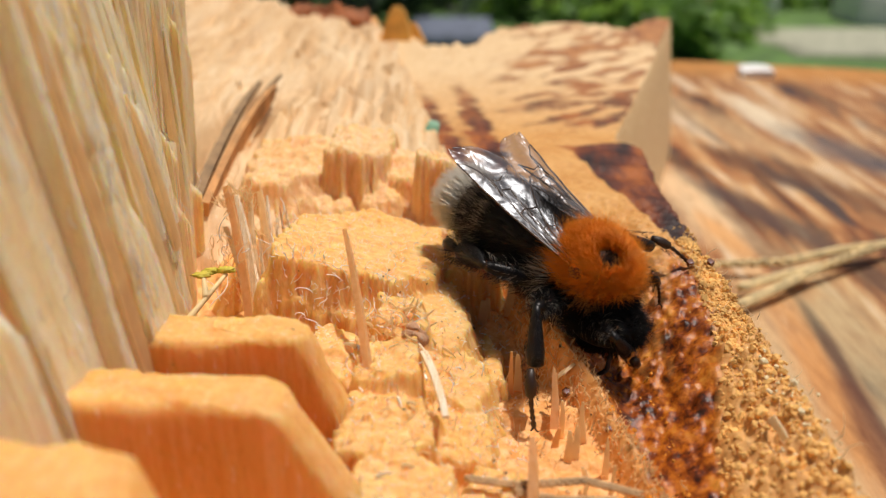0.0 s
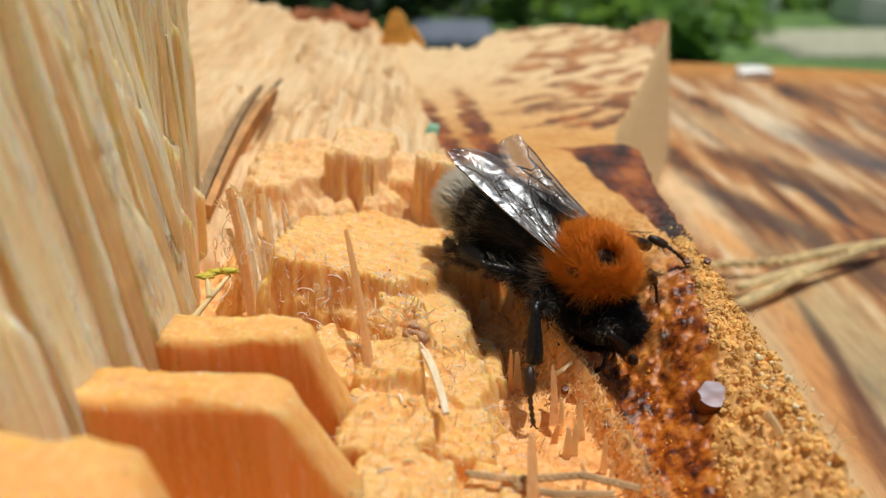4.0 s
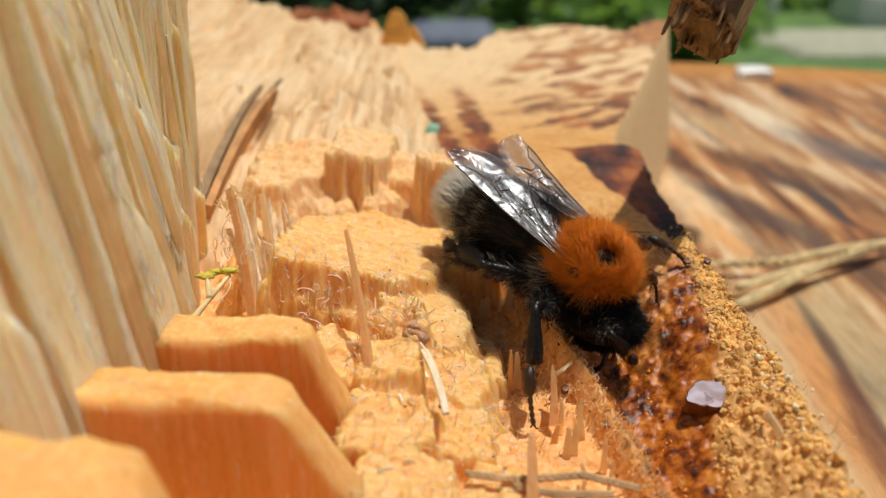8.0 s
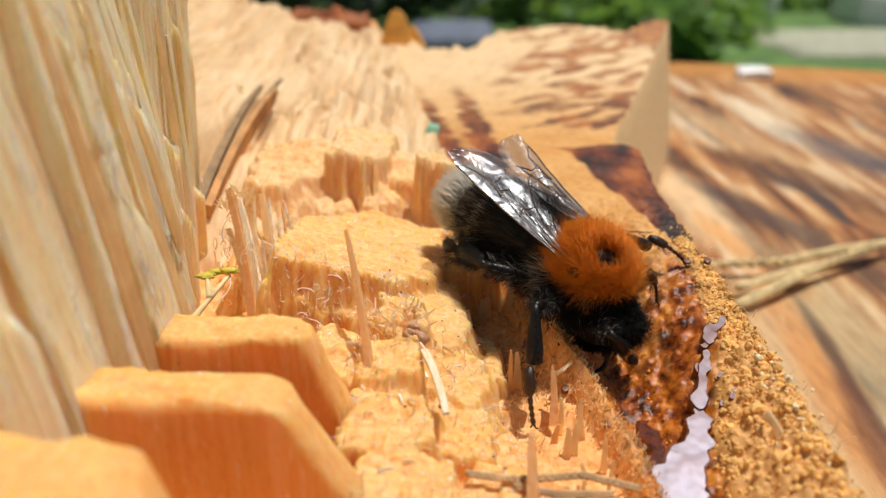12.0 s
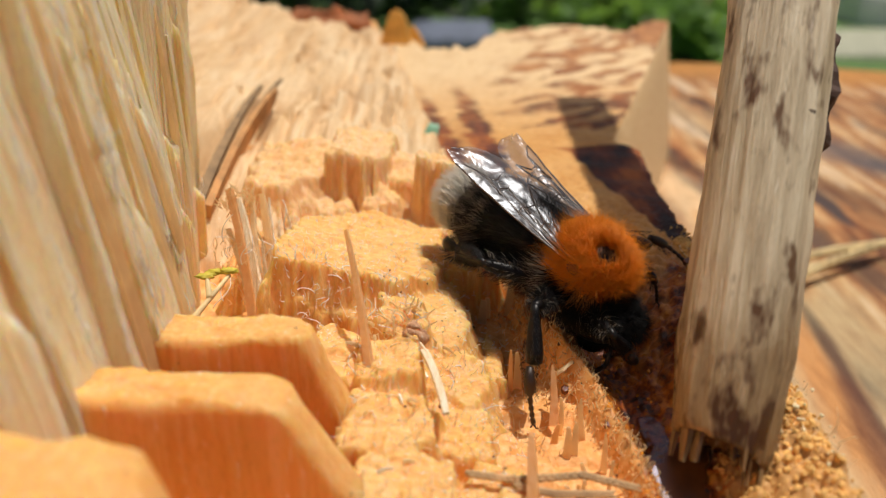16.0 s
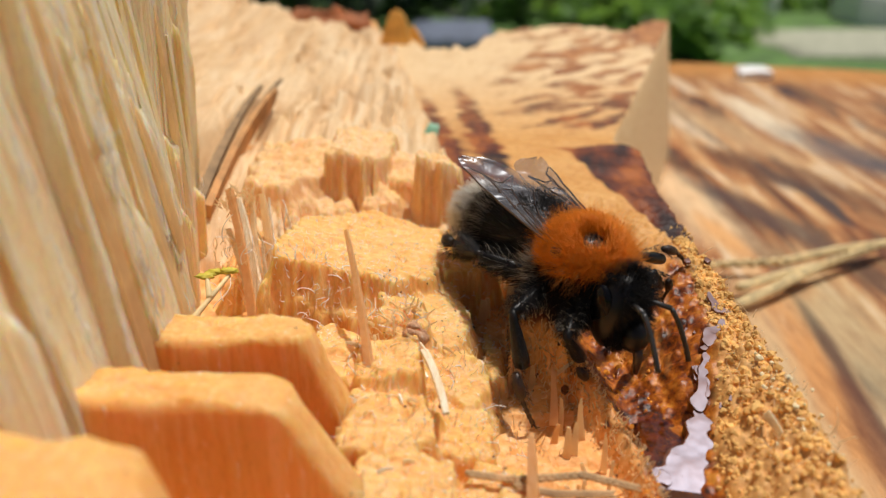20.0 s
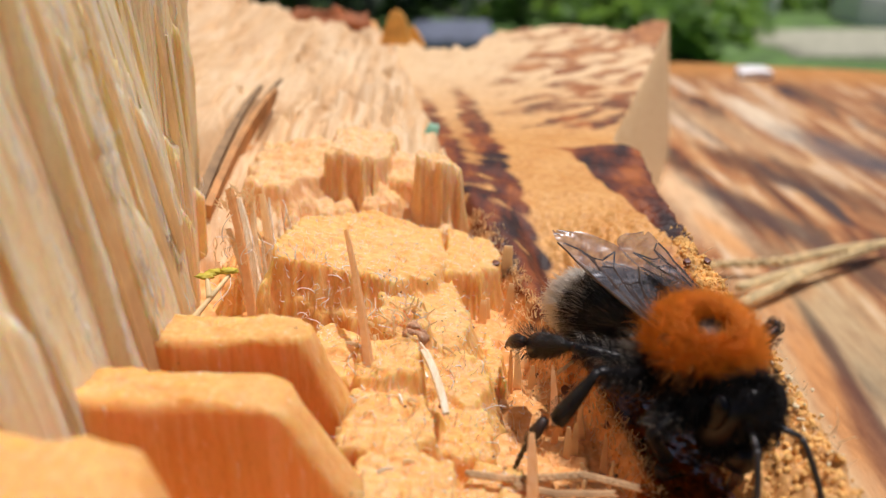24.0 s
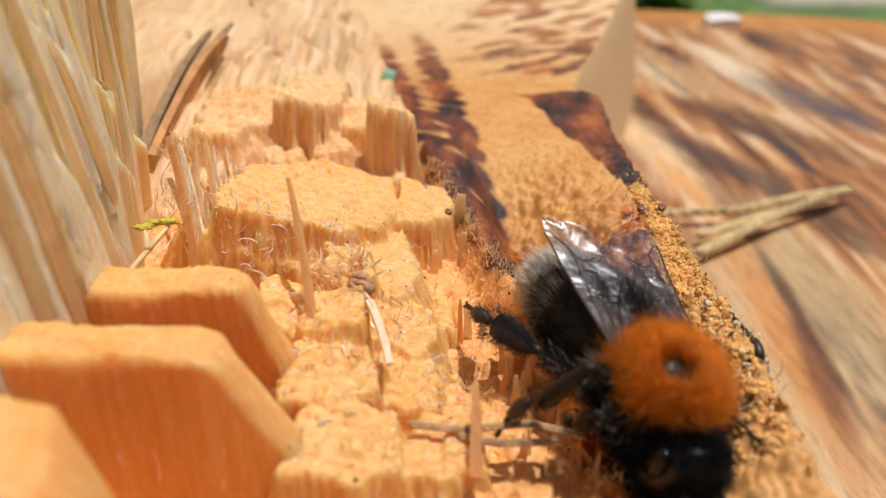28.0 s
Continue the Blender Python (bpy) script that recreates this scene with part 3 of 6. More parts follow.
# one stepped mass of torn wood: plan, height of the top, its tilt, and the steepness of its sides
STEPS = [
    ([(-9.8, 39.5), (-6, 39.2), (-2.6, 39.8), (-0.6, 42.0), (0.2, 46), (-0.2, 52), (-6, 52), (-9.5, 47)], -18.5, (-0.28, -0.12), 3.6),
    ([(-9.2, 38.5), (-5.4, 38.3), (-3.2, 38.6), (-3.0, 42), (-9.0, 42)], -21.2, (-0.22, 0.5), 4.0),
    ([(-2.6, 37.0), (0.2, 36.4), (1.4, 37.6), (1.6, 40.2), (0.6, 44), (-2.0, 42)], -22.2, (-0.24, 0.05), 2.2),
    ([(-3.4, 36.6), (-2.0, 36.0), (-0.8, 36.8), (-1.2, 39), (-3.6, 39)], -21.6, (-0.15, 0.35), 3.4),
    ([(-4.6, 32.3), (-2.2, 31.8), (-1.2, 32.6), (-1.4, 35.6), (-4.5, 35.8)], -22.2, (0.16, 0.08), 5.0),
    ([(-5.0, 28.4), (-2.4, 27.9), (-0.7, 28.7), (-0.2, 30.6), (-0.9, 32.2), (-4.6, 32.0)], -22.9, (-0.10, 0.12), 4.0),
    ([(-1.0, 33.2), (1.4, 32.6), (2.6, 33.8), (2.4, 36.2), (0.6, 37.4), (-0.8, 36.4)], -23.4, (-0.20, 0.10), 2.4),
    ([(-1.0, 29.6), (0.9, 29.0), (2.6, 29.9), (2.6, 32.6), (1.4, 33.4), (-0.6, 32.8)], -24.2, (-0.16, 0.06), 3.0),
    ([(-4.6, 24.2), (-1.6, 23.6), (0.9, 24.8), (0.5, 27.8), (-1.4, 28.4), (-3.8, 27.8)], -23.4, (-0.10, 0.10), 4.0),
    ([(0.2, 25.4), (2.6, 24.8), (4.4, 25.8), (3.8, 28.4), (1.8, 29.0)], -24.6, (-0.08, 0.05), 3.0),
    ([(2.4, 36.4), (3.4, 36.2), (3.6, 39.4), (2.6, 41.6)], -25.2, (-0.1, 0.05), 2.5),
    ([(-7.0, 33.4), (-4.6, 33.2), (-4.2, 36.8), (-7.0, 37.6)], -22.8, (-0.1, 0.2), 3.0),
    ([(0.2, 44.8), (2.4, 45.0), (2.6, 50), (0.4, 52)], -22.3, (-0.15, 0.0), 5.0),
    ([(2.2, 46.0), (4.0, 46.4), (3.8, 51.5), (2.2, 52)], -23.0, (-0.1, 0.0), 5.0),
    ([(-14.4, 46.8), (-10.8, 46.0), (-10, 52), (-14.8, 54)], -23.4, (0.0, 0.0), 2.0),
    ([(-1.9, 55.2), (-0.2, 54.8), (1.5, 55.4), (1.6, 57.8), (-1.7, 58)], -17.7, (-0.40, -0.25), 9.0),
    ([(-8.9, 57.6), (-7.8, 57.0), (-5.2, 57.0), (-4.4, 57.8), (-3.9, 64), (-9.0, 64)], -18.3, (-0.12, 0.02), 7.0),
    ([(-9.6, 54.6), (-6.8, 55.2), (-7.8, 57.4), (-10.4, 58)], -22.6, (0.0, 0.3), 1.2),
    ([(-6.4, 55.6), (-5.0, 54.8), (-3.6, 55.6), (-4.2, 58.2), (-6.2, 58)], -22.0, (0.15, 0.25), 1.4),
    ([(-4.2, 57.4), (-2.2, 57.0), (-1.6, 62), (-4.2, 63)], -20.4, (-0.1, 0.1), 3.0),
    ([(-15.5, 56.4), (-12, 55.6), (-9.0, 58.0), (-9.2, 64), (-15.5, 64)], -20.6, (0.05, 0.14), 1.6),
    ([(-12.0, 52.2), (-8.6, 52.6), (-3.0, 53.2), (0.8, 53.8), (0.8, 58), (-12.0, 58)], -23.6, (0.0, 0.15), 1.8),
]


def outside(px, py, poly):
    """Distance outside a plan, less than nothing inside it."""
    best, inside = 1e9, False
    n = len(poly)
    for i in range(n):
        ax, ay = poly[i]
        bx, by = poly[(i + 1) % n]
        ex, ey = bx - ax, by - ay
        t = ((px - ax) * ex + (py - ay) * ey) / (ex * ex + ey * ey)
        t = 0.0 if t < 0 else 1.0 if t > 1 else t
        dx, dy = px - ax - t * ex, py - ay - t * ey
        d = dx * dx + dy * dy
        if d < best:
            best = d
        if (ay > py) != (by > py) and px < ex * (py - ay) / ey + ax:
            inside = not inside
    d = math.sqrt(best)
    return -d if inside else d


def step_height(x, y):
    # fibres make the sides of the steps run in fine upright ribs
    rag = 1.0 if y < 53 else 1.8
    jx = x + rag * 0.34 * nz(x * 0.9, y * 0.9, 2.0) + 0.12 * nz(x * 2.6, y * 2.6, 5.0) + 0.05 * nz(x * 7, y * 7, 8.0)
    jy = y + rag * 0.34 * nz(x * 0.9, y * 0.9, 12.0) + 0.12 * nz(x * 2.6, y * 2.6, 15.0)
    jy += 0.22 * nz(x * 1.9, y * 0.2, 25.0) + 0.16 * nz(x * 4.4, y * 0.3, 18.0)
    jx += 0.18 * nz(x * 0.2, y * 1.9, 35.0) + 0.12 * nz(x * 0.3, y * 4.4, 38.0)
    z = -28.5
    for k, (plan, top, tilt, steep) in enumerate(STEPS):
        cx, cy = plan[0]
        reach = 2.6
        if jx < min(p[0] for p in plan) - reach or jx > max(p[0] for p in plan) + reach or jy < min(p[1] for p in plan) - reach or jy > max(p[1] for p in plan) + reach:
            continue
        d = outside(jx, jy, plan)
        h = top + tilt[0] * (x - cx) + tilt[1] * (y - cy)
        if d > 0:
            h -= 0.18 + steep * d + (0.25 if d > 0.1 else 2.5 * d)
        else:
            h -= 0.18 * math.exp(d * 4.5)
        if k == 0:
            h += 0.08 * math.sin(y * 4.2 + x * 0.5 + 1.4 * nz(x * 0.4, y * 0.4, 2)) + 0.05 * math.sin(y * 9 + x + 2 * nz(x * 0.5, y * 0.5, 4))
        if h > z:
            z = h
    if y > 53:
        z += 0.4 * fbm(x * 0.7, y * 0.5, 21.0) * min(1.0, (y - 53) / 2) + 0.12 * abs(nz(x * 2.0, y * 1.2, 9.0))
    cell = noise.cell_vector((jx * 1.15 + 0.2 * nz(y * 2, x * 2, 1), jy * 0.8, 3.0))
    z += (0.34 if y < 37 else 0.18) * (cell.x - 0.5) + 0.05 * (noise.cell_vector((jx * 3.1, jy * 2.3, 9.0)).y - 0.5)
    z += 0.22 * fbm(x * 0.5, y * 0.5, 3.0) + 0.05 * fbm(x * 1.7, y * 1.7, 6.0) + 0.012 * nz(x * 6, y * 6, 1.0)
    return z



def torn_steps():
    pts = []
    y = 23.2
    while y < 66:
        row, x = [], -16.0
        while x < 5.4:
            row.append(sl(x, y, step_height(x, y)))
            x += 0.105
        pts.append(row)
        y += 0.09 if y < 42 else 0.15
    near = [row for row in pts if row[0].y < sl(0, 53.4, 0).y]
    part("torn_steps", grid_mesh(near), TORN, stump, "stepped mass of torn orange wood")
    part("torn_slope", grid_mesh(pts[len(near) - 1:]), TORNPALE, stump, "paler torn blocks at the foot of the ridge")


torn_steps()

# the far ridge of torn fibre
def ridge_height(d, y):
    """Height at d millimetres left of the seam."""
    rise = lerp_table([(0, 0.0), (2, 0.9), (6, 2.4), (12, 3.4), (18, 3.4), (25, 5.2), (40, 6.0)], d)
    far = (y - 60) / 74
    z = -23.0 + rise * (0.85 + 0.05 * far) - 0.4 * far
    x = lerp_table(SEAM, y) - d
    tear = 1 - abs(nz(d * 0.20, y * 0.07, 2.0)) * 2.2
    z += 0.7 * tear + 0.35 * fbm(d * 0.35, y * 0.2, 4.0)
    # strands run down towards the hinge, with torn ends between them
    z += 0.55 * (1 - abs(nz(x * 0.55, y * 0.05, 6.0)) * 2.4) + 0.25 * (1 - abs(nz(x * 1.5, y * 0.10, 16.0)) * 2.2)
    end = noise.cell_vector((x * 0.45 + 0.4 * nz(x * 0.6, y * 0.1, 1), y * 0.11 + 0.7 * nz(x * 0.7, 3.0, 2), 8.0))
    z += 0.6 * (end.y - 0.5)
    z += max(0.0, min(1.0, (d - 14) / 5)) * max(0.0, (y - 108) / 26) * (1.6 + 2.2 * abs(nz(x * 0.25, 7.0, 1.0)) + 1.0 * nz(x * 0.9, 3.0, 2.0))
    z -= 2.2 * bell((x + 12.4) / 1.0) * bell((y - 88) / 5) + 1.6 * bell((x + 7.6) / 0.8) * bell((y - 83) / 4) + 1.2 * bell((x + 9.6) / 0.5) * bell((y - 76) / 6)
    z -= 0.30 * max(0.0, 68 - y) + 0.5 * max(0.0, 54 - y)
    z -= 4.0 * bell((x + 20.5 - 0.16 * (y - 61)) / 1.8) * bell((y - 69) / 11)
    c = noise.cell_vector((d * 0.16 + 0.5 * nz(d * 0.2, y * 0.12, 0), y * 0.085 + 0.3 * nz(d * 0.2, y * 0.1, 3), 5.0))
    return z + 0.5 * (c.x - 0.5) * min(1, d / 4)


def ridge():
    ys, y = [], 51.0
    while y < 136:
        ys.append(y)
        y += 0.30 + max(0, y - 56) * 0.006
    pts = []
    for y in ys:
        row = []
        for i in range(190):
            d = 38 * (i / 189) ** 1.25 - 0.6
            x = lerp_table(SEAM, y) - d
            row.append(sl(x, y, ridge_height(d, y) if d > 0 else -26))
        pts.append(row)
    pts.append([Vector((p.x, p.y + 0.001, sl(0, 0, SAW_Z).z)) for p in pts[-1]])
    pts.insert(0, [Vector((p.x, p.y - 0.0008, sl(0, 0, -30).z)) for p in pts[0]])
    part("torn_ridge", grid_mesh(pts), RIDGE, stump, "pale hill of torn wood fibre")


ridge()

torn_block("bark_mound", [(-27, 130), (-13, 130), (-12, 135), (-26, 136)], -18.6, base=-30.0, rnd=1.5, rough=0.5, lump=1.2, step=0.8, seed=60, parent=stump, material=plain_material("red_bark", (0.36, 0.12, 0.04), 0.8, 0.4, 300.0), label="red-brown bark at the far rim")

# tall fibre wall
WALL_PLAN = [(-15.5, 14), (-15.3, 22), (-14.9, 26), (-13.7, 31.8), (-13.4, 33.2), (-15.4, 37), (-17.3, 43), (-18.8, 48), (-20.2, 57), (-20.8, 61), (-22.8, 65), (-32, 67)]
# torn sheets that lie on the wall: where along it they begin and end, the height of the torn top at both ends, and how proud they stand
WALL_SHEETS = [(19.9, 43.5, -4.5, -23.0, 0.8), (23.5, 34.0, -9.0, -21.0, 0.4), (14.6, 19.5, 8.0, 8.0, 0.7), (10.4, 13.2, 4.0, -7.0, 0.5), (16.2, 17.8, -3.0, -12.0, 0.4),
               (17.6, 19.2, -12.0, -16.0, 0.4), (31.0, 39.0, 2.0, -9.0, 0.5), (38.0, 46.0, 1.0, -12.0, 0.6), (7.0, 11.0, -11.0, -15.0, 0.4)]
WALL_RUN = [0.0]
for (ax, ay), (bx, by) in zip(WALL_PLAN, WALL_PLAN[1:]):
    WALL_RUN.append(WALL_RUN[-1] + math.hypot(bx - ax, by - ay))


def wall_point(run, z):
    """A place on the torn wall: run along its foot and height, in millimetres."""
    x = lerp_table([(r, p[0]) for r, p in zip(WALL_RUN, WALL_PLAN)], run)
    y = lerp_table([(r, p[1]) for r, p in zip(WALL_RUN, WALL_PLAN)], run)
    a, b = max(0.0, run - 1.6), min(WALL_RUN[-1], run + 1.6)
    tx = lerp_table([(r, p[0]) for r, p in zip(WALL_RUN, WALL_PLAN)], b) - lerp_table([(r, p[0]) for r, p in zip(WALL_RUN, WALL_PLAN)], a)
    ty = lerp_table([(r, p[1]) for r, p in zip(WALL_RUN, WALL_PLAN)], b) - lerp_table([(r, p[1]) for r, p in zip(WALL_RUN, WALL_PLAN)], a)
    size = math.hypot(tx, ty)
    nx, ny = ty / size, -tx / size
    out = lerp_table([(0, 0.07), (9, 0.10), (20, 0.15), (34, -0.07), (60, -0.1)], run) * (-20 - z) + 0.35 * nz(run * 0.18, z * 0.02, 4.0)
    # straight flat staves of fibre stand side by side, each a little proud of the next, slightly aslant
    u = run + 0.035 * z + 0.10 * nz(z * 0.03, run * 0.12, 2.0)
    for pitch, deep, seed in ((2.1, 0.20, 0.0), (0.85, 0.16, 5.0), (0.36, 0.11, 9.0)):
        q = u / pitch + 0.45 * nz(u / pitch * 0.8, seed, 1.0)
        k = math.floor(q)
        f = q - k
        here, prev = noise.cell_vector((k + 0.5, seed, 0.5)), noise.cell_vector((k - 0.5, seed, 0.5))
        low = prev.x if z > -26 + 40 * prev.y else 0.5 * prev.x
        high = here.x if z > -26 + 40 * here.y else 0.5 * here.x
        w = min(1.0, f * pitch / 0.16)
        out += deep * (low + (high - low) * w * w * (3 - 2 * w))
    for s0, s1, z0, z1, proud in WALL_SHEETS:
        if s0 < run < s1:
            top = z0 + (z1 - z0) * (run - s0) / (s1 - s0) + 1.6 * nz(run * 0.9, z0, 3.0) + 0.8 * nz(run * 3.1, z0, 6.0)
            out += proud * min(1.0, max(0.0, (top - z) / 0.5)) * min(1.0, (run - s0) / 0.25, (s1 - run) / 0.25)
    out += 0.05 * nz(u * 2.6, z * 0.03, 7.0) + 0.05 * nz(u * 6.5, z * 0.05, 8.0) + 0.03 * fbm(run * 1.7, z * 0.9, 9.0)
    return x + nx * out, y + ny * out, z


def fibre_wall():
    cols = [0.5 * i for i in range(8)] + [4 + 0.11 * i for i in range(410)] + [49 + 0.5 * i for i in range(25)]
    rows = []
    for run in cols:
        row = [sl(*wall_point(run, -30 + 0.42 * i)) for i in range(86)]
        x, y, z = wall_point(run, 6.0)
        row += [sl(x - 6, y + 2, z + 0.5), sl(x - 18, y + 6, z), sl(x - 18, y + 6, -30)]
        rows.append(row)
    part("fibre_wall", grid_mesh(rows), WALL, stump, "tall wall of torn layered fibre")


fibre_wall()

# ---- garden ----
bm = bmesh.new()
bmesh.ops.create_grid(bm, x_segments=60, y_segments=60, size=400)
ground = part("ground", bm, GRASS, None)
tagged(ground, "mown green lawn round the stump", "lawn", kind="structure")


def leaf_mass(name, place, size, count, seed, label, material=LEAF, leaf=0.05):
    rnd = random.Random(seed)
    t = thing(name, place, label, "shrub")
    bm = bmesh.new()
    for i in range(count):
        u = Vector((rnd.gauss(0, 1), rnd.gauss(0, 1), rnd.gauss(0, 1))).normalized() * rnd.uniform(0.55, 1.0) * (1 + 0.25 * math.sin(5 * i))
        c = Vector((u.x * size[0], u.y * size[1], abs(u.z) * size[2]))
        q = Euler((rnd.uniform(-1, 1), rnd.uniform(-1, 1), rnd.uniform(0, 6.3))).to_matrix()
        s = leaf * rnd.uniform(0.6, 1.4)
        vs = [bm.verts.new(c + q @ Vector(v) * s) for v in ((-1, 0, 0), (0, -0.5, 0.1), (1, 0, 0), (0, 0.5, 0.1))]
        bm.faces.new(vs)
    part("foliage", bm, material, t, smooth=False)
    bm = bmesh.new()
    bmesh.ops.create_cone(bm, cap_ends=True, segments=8, radius1=0.05, radius2=0.02, depth=size[2], matrix=Matrix.Translation((0, 0, size[2] / 2)))
    part("trunk", bm, BARK, t)
    return t


BRIGHTLEAF = plain_material("bright_leaf", (0.13, 0.26, 0.045), 0.5, 0.6, 25.0)
let_through(BRIGHTLEAF, 0.4, (0.30, 0.50, 0.08))
# leaf colour darkened to stand for shrubs in shadow
SHADELEAF = plain_material("shaded_leaf", (0.018, 0.045, 0.012), 0.5, 0.5, 20.0)
leaf_mass("shrub", (-0.95, 3.5, 0), (1.35, 0.8, 1.7), 3600, 1, "dense shrub at the lawn's edge, shade put into its leaf colour", SHADELEAF, 0.06)
leaf_mass("shrub", (0.9, 4.6, 0), (1.0, 0.7, 1.3), 2600, 2, "bright green leafy shrub behind the stump", BRIGHTLEAF)
leaf_mass("shrub", (2.6, 5.2, 0), (1.2, 0.8, 1.2), 2600, 3, "green leafy shrub beyond the gravel path", BRIGHTLEAF)
leaf_mass("shrub", (-3.6, 4.5, 0), (1.8, 0.9, 1.9), 2600, 4, "dense shrub at the lawn's edge, shade put into its leaf colour", SHADELEAF, 0.06)


def slab(name, x0, x1, y0, y1, h, material, label, category, seed=0, kind=""):
    """A low uneven slab on the lawn, in metres."""
    bm = bmesh.new()
    n = 24
    top = []
    for s, z in ((1.0, -0.02), (1.0, h * 0.6), (0.94, h), (0.5, h * 1.02)):
        ring = []
        for i in range(n):
            a = 2 * math.pi * i / n
            q = max(abs(math.cos(a)), abs(math.sin(a))) ** 0.8
            w = 1 + 0.10 * nz(math.cos(a) * 2, math.sin(a) * 2, seed)
            ring.append(bm.verts.new(((x0 + x1) / 2 + (x1 - x0) / 2 * math.cos(a) / q * s * w, (y0 + y1) / 2 + (y1 - y0) / 2 * math.sin(a) / q * s * w, z)))
        top.append(ring)
    for a, b in zip(top, top[1:]):
        for i in range(n):
            bm.faces.new((a[i], a[(i + 1) % n], b[(i + 1) % n], b[i]))
    bm.faces.new(top[-1])
    return tagged(part(name, bm, material, None), label, category, kind=kind)


slab("stone", -0.11, 0.17, 2.42, 2.8, 0.05, STONE, "blue-grey flat stone lying on the lawn", "stone", 1)
slab("gravel_path", 1.03, 4.6, 2.35, 2.85, 0.012, GRAVEL, "pale gravel path across the lawn", "path", 2, "structure")
PALESTONE = plain_material("pale_stone", (0.80, 0.80, 0.76), 0.8, 0.1, 30.0)
for k, (x, y, r) in enumerate(((1.30, 3.35, 0.08), (1.68, 3.1, 0.13), (1.9, 3.15, 0.15), (2.2, 3.3, 0.10))):
    tagged(slab("boulder", x - r, x + r, y - r, y + r, r * 1.1, PALESTONE, "", "", 5 + k), "pale round boulder edging the gravel path", "boulder", "boulders by the path")
for k, (x, y, w) in enumerate(((0.45, 3.2, 0.35), (1.0, 3.35, 0.4), (1.75, 3.55, 0.5), (2.3, 3.3, 0.35), (0.1, 3.7, 0.4), (0.85, 2.6, 0.14), (0.95, 2.85, 0.2), (0.6, 2.95, 0.2), (0.75, 2.4, 0.1))):
    leaf_mass("plant_clump", (x, y, 0), (w, min(0.25, w), 0.34 if w > 0.3 else 0.16), 420, 20 + k, "low bright green leafy plant clump", BRIGHTLEAF, 0.04)
post = thing("fence_post", (-0.52, 3.0, 0), "weathered thin wooden post standing in the lawn", "post")
bm = bmesh.new()
bmesh.ops.create_cone(bm, cap_ends=True, segments=10, radius1=0.028, radius2=0.024, depth=1.3, matrix=Matrix.Translation((0, 0, 0.65)))
part("shaft", bm, plain_material("grey_timber", (0.16, 0.13, 0.10), 0.8), post)
bm = bmesh.new()
bmesh.ops.create_cone(bm, cap_ends=True, segments=10, radius1=0.034, radius2=0.01, depth=0.05, matrix=Matrix.Translation((0, 0, 1.325)))
part("cap", bm, STONE, post)

# ---- stick ----
stick = thing("stick", at(14, 36, -24), "peeled weathered stick with dark bark patches and a frayed end", "stick")


def build_stick():
    bm = bmesh.new()
    n, rings = 56, []
    for k in range(81):
        z = 130 * (k / 80) ** 1.5
        ring = []
        for i in range(n):
            a = 2 * math.pi * i / n
            r = 2.7 + 0.22 * nz(math.cos(a) * 1.2, math.sin(a) * 1.2, z * 0.08) + 0.12 * nz(math.cos(a) * 5, math.sin(a) * 5, z * 0.1) + 0.07 * nz(math.cos(a) * 11, math.sin(a) * 11, z * 0.15)
            if z < 6.0:
                r *= 0.84 + 0.16 * (z / 6.0) ** 0.6
            r += 0.14 * nz(math.cos(a) * 3, math.sin(a) * 3, z * 0.5) - 0.10 * max(0.0, nz(math.cos(a) * 4, math.sin(a) * 4, z * 0.35 + 9))
            e = (0.15 * nz(math.cos(a) * 3, math.sin(a) * 3, 5) - 0.8 * math.sin(a)) if k == 0 else -0.7 * math.sin(a) * max(0, 1 - z / 3)
            ring.append(bm.verts.new(mm_local(r * math.cos(a) + 0.25 * math.sin(z * 0.12), r * math.sin(a), z + e)))
        rings.append(ring)
    for a, b in zip(rings, rings[1:]):
        for i in range(n):
            bm.faces.new((a[i], a[(i + 1) % n], b[(i + 1) % n], b[i]))
    c = bm.verts.new(mm_local(0, 0, 0.6))
    for i in range(n):
        bm.faces.new((rings[0][(i + 1) % n], rings[0][i], c))
    bm.faces.new(rings[-1])
    part("shaft", bm, STICKWOOD, stick, "peeled grey-tan wood with brown flecks")
    # frayed fibres round the chewed end
    r = random.Random(12)
    for _ in range(26):
        a, q = r.uniform(0, 6.28), r.uniform(1.3, 2.3)
        bm = bmesh.new()
        x, y, low = q * math.cos(a), q * math.sin(a), r.uniform(-1.3, 0.0) - 0.5 * math.sin(a)
        blade(bm, (x, y, r.uniform(0.8, 2.4)), (x * r.uniform(0.85, 1.12), y * r.uniform(0.85, 1.12), low), r.uniform(0.3, 0.9), r.uniform(0.15, 0.35), (0, 0, 0), r.uniform(0.2, 0.7), 4, mm_local)
        part("frayed_fibre", bm, STICKWOOD, stick, smooth=False)


build_stick()


PALECHIP = wood_material("fresh_chip", (0.95, 0.86, 0.68), (0.92, 0.74, 0.48), (0.78, 0.50, 0.24), fibre=(1, 0.08, 0.2), bump=0.9)
WHITECHIP = plain_material("bleached_chip", (0.92, 0.91, 0.87), 0.6, 0.1)
POINT = plain_material("orange_point", (0.86, 0.44, 0.10), 0.6, 0.3, 400.0)
STRAWDARK = plain_material("dark_splinter", (0.30, 0.19, 0.09), 0.7, 0.4, 600.0)


# ---- splinters, fringes and crumbs on the stump ----
def splinter(a, b, wide, thick, bend=(0, 0, 0), material=None, tip=0.15, label="", name="splinter", segs=7):
    bm = bmesh.new()
    blade(bm, a, b, wide, thick, bend, tip, segs)
    return part(name, bm, material or FIBRE, stump, label, smooth=False)


